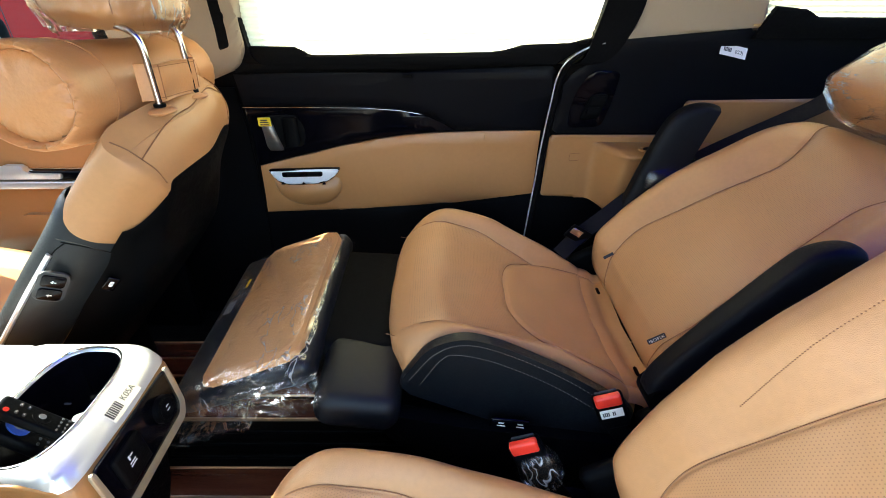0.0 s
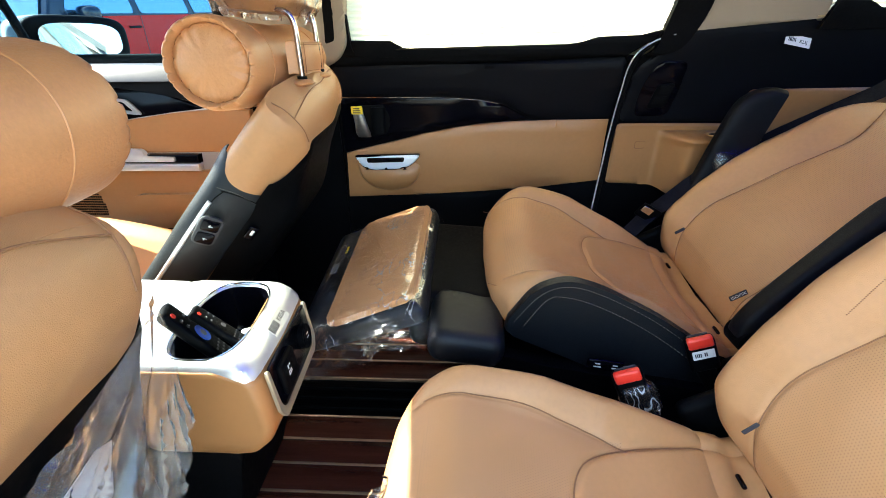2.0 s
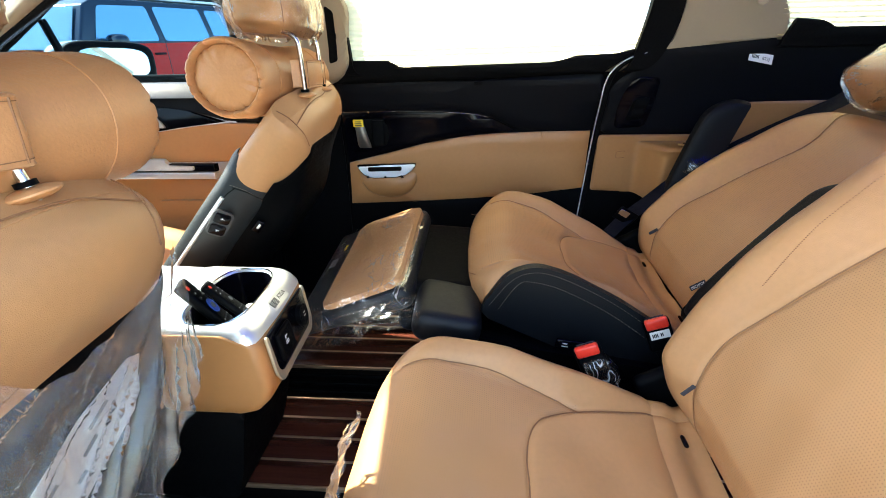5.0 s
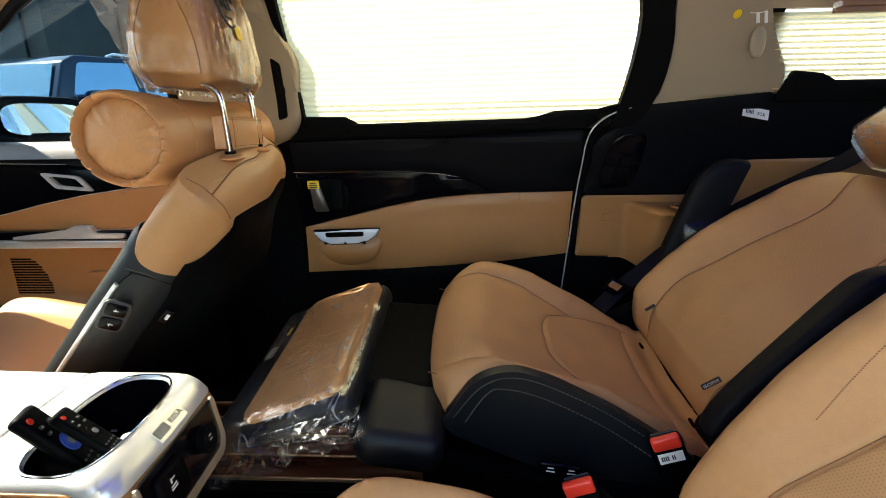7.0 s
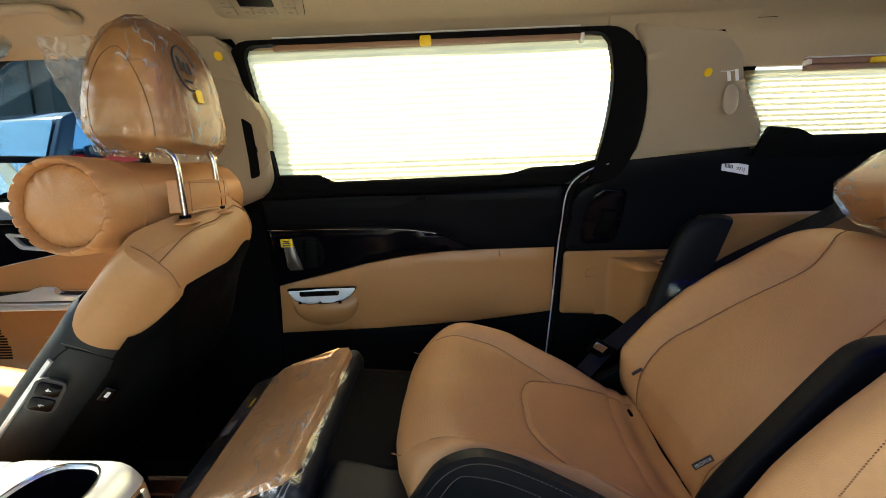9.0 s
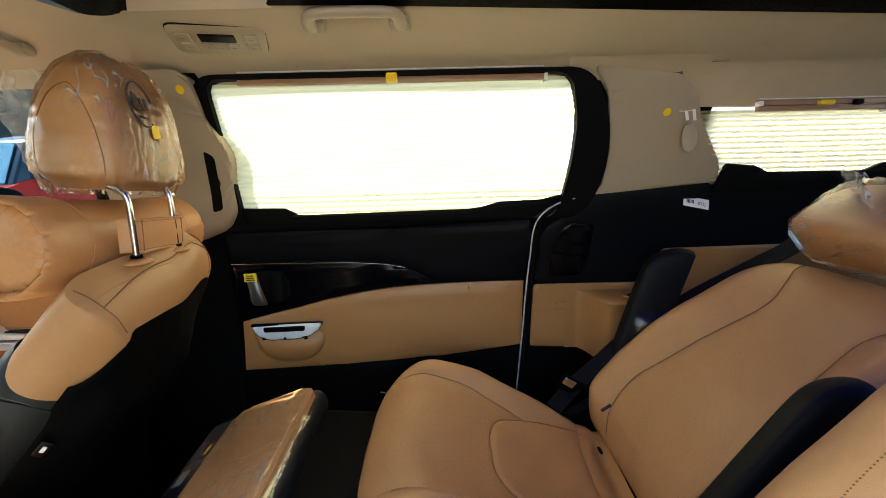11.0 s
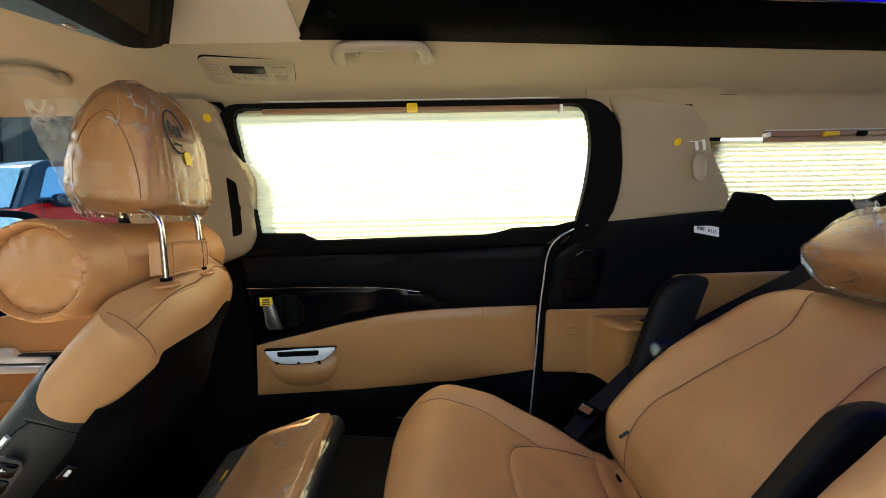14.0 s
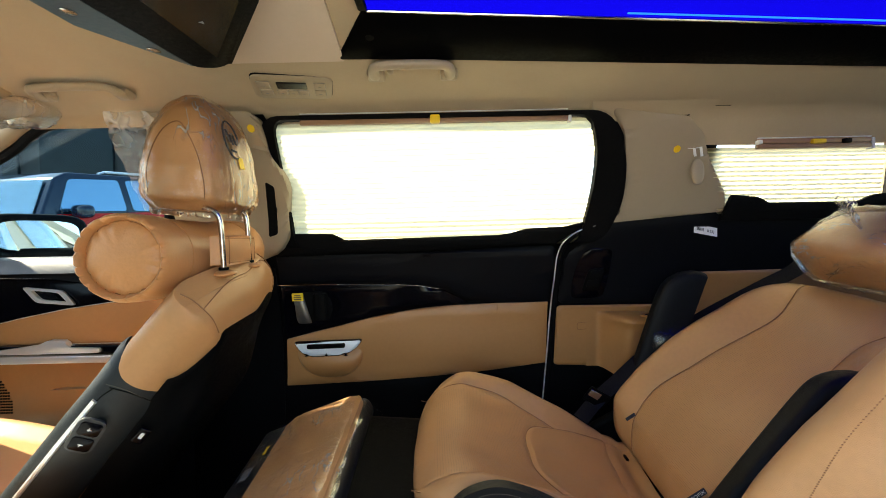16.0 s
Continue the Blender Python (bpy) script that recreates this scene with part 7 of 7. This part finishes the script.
part("cup_floor", tube([(0.075, 0.012, 0.086), (0.075, 0.012, 0.0885)], 0.034, 28), RUBBER, qa, "dark cup holder opening")
part("cap_outline", tube([(x - 0.5, wall_y(z) - 0.0055 - 0.66, z - 0.5) for x, z in rounded([(0.372, 0.528), (0.402, 0.530), (0.402, 0.552), (0.372, 0.550)], 0.006)], 0.0007, 5, closed=True), THREAD_DARK, qa)
me = egg((0.085, 0.03, 0.07), (2.4, 2.4), 20, 30)
crinkle(me, 0.010, 26, 4)
ob = link_mesh("film_wrap", me, FILM, qa, "scrap of clear film")
ob.location = (0.095, -0.085, 0.02)
sp = thing("rear_switch_panel", "glossy black switch panel on the quarter trim", "switch panel", (0.41, 0.73, 0.71))
inv = sp.matrix_basis.inverted()
part("bezel", drape(rounded([(0.385, 0.785), (0.462, 0.783), (0.458, 0.70), (0.446, 0.632), (0.350, 0.628), (0.348, 0.68), (0.358, 0.735)], 0.02), 0.010, 0.012, 0.003), GLOSS_BLACK, sp).matrix_parent_inverse = inv
part("switch_base", drape(rounded([(0.378, 0.652), (0.430, 0.655), (0.444, 0.725), (0.395, 0.722)], 0.012), 0.014, 0.008, 0.002, step=0.01), BLACK_PLASTIC, sp).matrix_parent_inverse = inv
for k in (0, 1):
    z, x = 0.665 + 0.03 * k, 0.390 + 0.008 * k
    b = part("switch_button", drape(rounded([(x, z), (x + 0.036, z + 0.001), (x + 0.040, z + 0.023), (x + 0.005, z + 0.022)], 0.005), 0.017, 0.006, 0.0015, step=0.01), RUBBER, sp)
    b.matrix_parent_inverse = inv
    s_ = part("symbol", drape([(x + 0.016, z + 0.010), (x + 0.025, z + 0.010), (x + 0.025, z + 0.0125), (x + 0.016, z + 0.0125)], 0.0195, 0.003, 0, step=0.01), WHITE, b, "", False)
    s_.matrix_parent_inverse = inv
lb = thing("paper_label", "white paper label with bars and a code on black trim", "label", (0.722, 0.70, 0.831))
lb.matrix_basis = pose(0.722, wall_y(0.832) - 0.0125, 0.832, 90 - 21.8, 0, 0) @ pose(0, 0, 0, 0, 0, -13)
part("paper", box((0.066, 0.028, 0.0006), (0, 0, 0), 0, 1), WHITE, lb, "", False)
for q in range(6):
    part("bar", box((0.0022, 0.010, 0.0004), (-0.024 + 0.0034 * q, 0.001, 0.0006), 0, 1), INK, lb, "", False)
text("823J", 0.012, pose(0.014, -0.001, 0.0008), INK, parent=lb)
tw = thing("belt_guide", "white film scraps at the belt guide on the pillar", "belt guide", (0.635, 0.60, 1.05))
for k in range(2):
    pts = smooth_line([(0.004 + 0.018 * k, -0.012, 0.022), (-0.002 + 0.018 * k, -0.022, 0.004), (0.002 + 0.018 * k, -0.020, -0.020)], 6)
    part("film_scrap", tube([tuple(p) for p in pts], 0, 8, flat=(0.0045, 0.0008, (0.2, -1, 0.4))), WHITE, tw)
part("film_strip", tube([(-0.020, -0.022, 0.002), (-0.005, -0.026, 0.000), (0.012, -0.024, 0.003)], 0.0010, 6), WHITE, tw)
me = egg((0.018, 0.008, 0.035), (2.2, 2.2), 16, 24)
link_mesh("guide", me, BEIGE, tw).location = (0.012, -0.012, -0.06)
vs = thing("sun_visor", "beige sun visor with a loose clear film corner", "sun visor", (-1.12, 0.40, 1.16))
part("visor", box((0.14, 0.30, 0.018), (0, -0.03, 0), 0.008, 3, (0, -12, 0)), BEIGE, vs)
me = egg((0.08, 0.07, 0.03), (2.4, 2.4), 20, 30)
crinkle(me, 0.008, 30, 6)
link_mesh("film_wrap", me, FILM, vs, "clear film").location = (0.04, 0.06, -0.01)

# ================= outside =================
# door mirror of the van
mr = thing("door_mirror", "silver-backed door mirror outside the front window", "car mirror", (-1.44, 0.905, 0.857))
me = egg((0.075, 0.150, 0.076), (3.2, 3.2), 26, 40)
me.transform(pose(-0.055, 0, 0, 0, 0, -30))
link_mesh("housing", me, CAR_WHITE, mr)
me = egg((0.03, 0.150, 0.074), (4, 3.4), 26, 40)
me.transform(pose(0.008, -0.005, 0, 0, 0, -30))
link_mesh("rim", me, RUBBER, mr, "black mirror rim")
bm = prism([(0.116 * np.sign(math.cos(a)) * abs(math.cos(a)) ** 0.55, 0.050 * np.sign(math.sin(a)) * abs(math.sin(a)) ** 0.6) for a in np.linspace(0, 2 * math.pi, 40, endpoint=False)], 0.003, "x", 0)
MIRROR = material("mirror_glass", (0.9, 0.92, 0.93), 0.01, metal=1.0, vary=0.0)
ob = part("mirror_glass", bm, MIRROR, mr, "mirror glass", False)
ob.matrix_basis = pose(0.008, -0.005, 0, 0, 0, -30) @ pose(0.0295, 0, 0, 0, -3, 0)
part("stalk", box((0.08, 0.14, 0.05), (-0.05, -0.13, -0.07), 0.015, 3), RUBBER, mr)
structure("van_side_skin", box((3.9, 0.02, 0.85), (0.02, 0.855, 0.36), 0.008, 2), VAN_WHITE, "white outer side of the van", "car body")
structure("van_side_belt", box((3.9, 0.03, 0.03), (0.02, 0.850, 0.80), 0.008, 2), RUBBER, "black belt line of the van side", "car body")
structure("hood", box((1.0, 1.7, 0.1), (-2.55, 0, 0.55), 0.05, 4), CAR_WHITE, "silver white bonnet of the van", "bonnet")


def suv(name, at, rz, paint, label, size=1.0):
    """A boxy parked off-roader; nose towards -x, base on the ground."""
    e = thing(name, label, "car", at, "parked cars")
    e.matrix_basis = pose(*at, 3.5, 0, 0) @ pose(0, 0, 0, 0, 0, rz) @ Matrix.Scale(size, 4)
    W = 0.92
    prof = rounded([(-2.15, 0.45), (-2.2, 0.85), (-2.05, 1.04), (-0.98, 1.14), (-0.76, 1.24), (2.05, 1.27), (2.2, 1.1), (2.2, 0.42), (1.75, 0.36), (-1.75, 0.36)], 0.09, 6)
    bm = prism(prof, 2 * W, "y", 0.06, 4)
    bmesh.ops.translate(bm, vec=(0, -W, 0), verts=bm.verts[:])
    part("body", bm, paint, e)
    roof = [(-0.90, 1.15), (-0.63, 1.68), (-0.46, 1.76), (1.75, 1.76), (1.95, 1.68), (2.12, 1.20)]
    bm = bmesh.new()
    rr = []
    for s, inn in ((-1, 0.0), (1, 0.0)):
        rr.append([bm.verts.new((x, s * (W - 0.03 - 0.20 * max(0.0, z - 1.22)), z)) for x, z in roof])
    k = len(roof)
    bm.faces.new(rr[0])
    bm.faces.new(rr[1])
    for i in range(k):
        bm.faces.new((rr[0][i], rr[0][(i + 1) % k], rr[1][(i + 1) % k], rr[1][i]))
    bmesh.ops.bevel(bm, geom=bm.edges[:], offset=0.03, segments=3, profile=0.5, affect="EDGES")
    part("cabin", bm, CAR_BLACK, e, "black roof and pillars")
    def at_side(x, z, s, off=0.004):
        return (x, s * (W - 0.03 - 0.20 * max(0.0, z - 1.22) + off), z)
    for s in (-1, 1):
        for o in ([(-0.66, 1.275), (-0.47, 1.675), (0.20, 1.695), (0.24, 1.275)], [(0.34, 1.275), (0.30, 1.695), (1.10, 1.695), (1.16, 1.275)], [(1.26, 1.285), (1.20, 1.69), (1.70, 1.68), (1.86, 1.29)]):
            o = rounded(o, 0.05, 4)
            bm = bmesh.new()
            a = [bm.verts.new(at_side(x, z, s)) for x, z in o]
            c = [bm.verts.new(at_side(x, z, s, -0.02)) for x, z in o]
            bm.faces.new(a)
            for i in range(len(a)):
                bm.faces.new((a[i], a[(i + 1) % len(a)], c[(i + 1) % len(a)], c[i]))
            part("side_window", bm, CAR_GLASS, e, "dark side window")
        for x in (0.16, 1.0):
            part("door_handle", box((0.17, 0.03, 0.03), (x, s * (W + 0.012), 1.12), 0.01, 2), GLOSS_BLACK, e, "black door handle")
        for x in (-0.66, 0.29, 1.21):
            part("door_gap", box((0.008, 0.006, 0.85), (x, s * (W + 0.001), 0.90), 0, 1), INK, e, "", False)
        part("sill", box((2.6, 0.06, 0.14), (0.0, s * (W - 0.01), 0.40), 0.03, 3), RUBBER, e, "black sill")
        me = egg((0.09, 0.13, 0.085), (3, 3), 18, 28)
        ob = link_mesh("door_mirror", me, CAR_BLACK, e, "round black door mirror")
        ob.location = (-0.50, s * (W + 0.12), 1.27)
        for x in (-1.38, 1.38):
            w = part("wheel", tube([(x, s * (W - 0.22), 0.35), (x, s * (W + 0.01), 0.35)], 0.35, 32), RUBBER, e, "black tyre")
            part("rim", tube([(x, s * (W - 0.05), 0.35), (x, s * (W + 0.02), 0.35)], 0.22, 24), SATIN, w)
        part("roof_rail", tube([(-0.0, s * 0.70, 1.765), (0.1, s * 0.70, 1.80), (1.6, s * 0.70, 1.80), (1.7, s * 0.70, 1.765)], 0.018, 8), SATIN, e, "silver roof rail")
    bm = bmesh.new()
    bm.faces.new([bm.verts.new(p) for p in ((-0.875, -0.77, 1.19), (-0.875, 0.77, 1.19), (-0.650, 0.69, 1.645), (-0.650, -0.69, 1.645))])
    bmesh.ops.solidify(bm, geom=bm.faces[:], thickness=0.01)
    for v in bm.verts:
        v.co += Vector((-0.02, 0, 0.012))
    part("windscreen", bm, CAR_GLASS, e, "dark windscreen", False)
    return e


suv("parked_car", (-5.75, 6.30, -0.065), 75.8, CAR_RED, "red off-roader with a black roof parked nose to the van", 1.08)
structure("building", box((40, 1.0, 8.0), (-25, 12.5, 3.5), 0.02, 1), CONCRETE, "dark grey building behind the parked cars", "building")
for k in range(12):
    bw = part("building_window", box((2.0, 0.1, 2.4), (-36 + 2.6 * k, 11.96, 3.0), 0.01, 1), WINDOW_DARK)
    tagged(bw, "tall dark window of the grey building", "window", "building windows")

# ================= floor planks, last =================
strips = [0.60, 0.526, 0.450, 0.371, 0.292, 0.149, 0.077, 0.009, -0.060, -0.129, -0.27, -0.345, -0.42]
gaps = {(0.292, 0.149), (-0.129, -0.27)}
for a, b in zip(strips, strips[1:]):
    if (a, b) in gaps:
        for y in np.linspace(b + 0.035, a - 0.035, 3):
            ob = part("seat_rail", box((2.3, 0.012, 0.010), (0.1, y, 0.0), 0.003, 2), BLACK_SHELL, floor)
            ob.matrix_parent_inverse = floor.matrix_basis.inverted()
        continue
    part("wood_plank", box((2.3, a - b - 0.006, 0.010), (0.1, (a + b) / 2, 0.0), 0.002, 2), WOOD, floor)
for y in strips:
    part("metal_strip", box((2.3, 0.0055, 0.011), (0.1, y, 0.0012), 0.0015, 1), BRASS, floor)
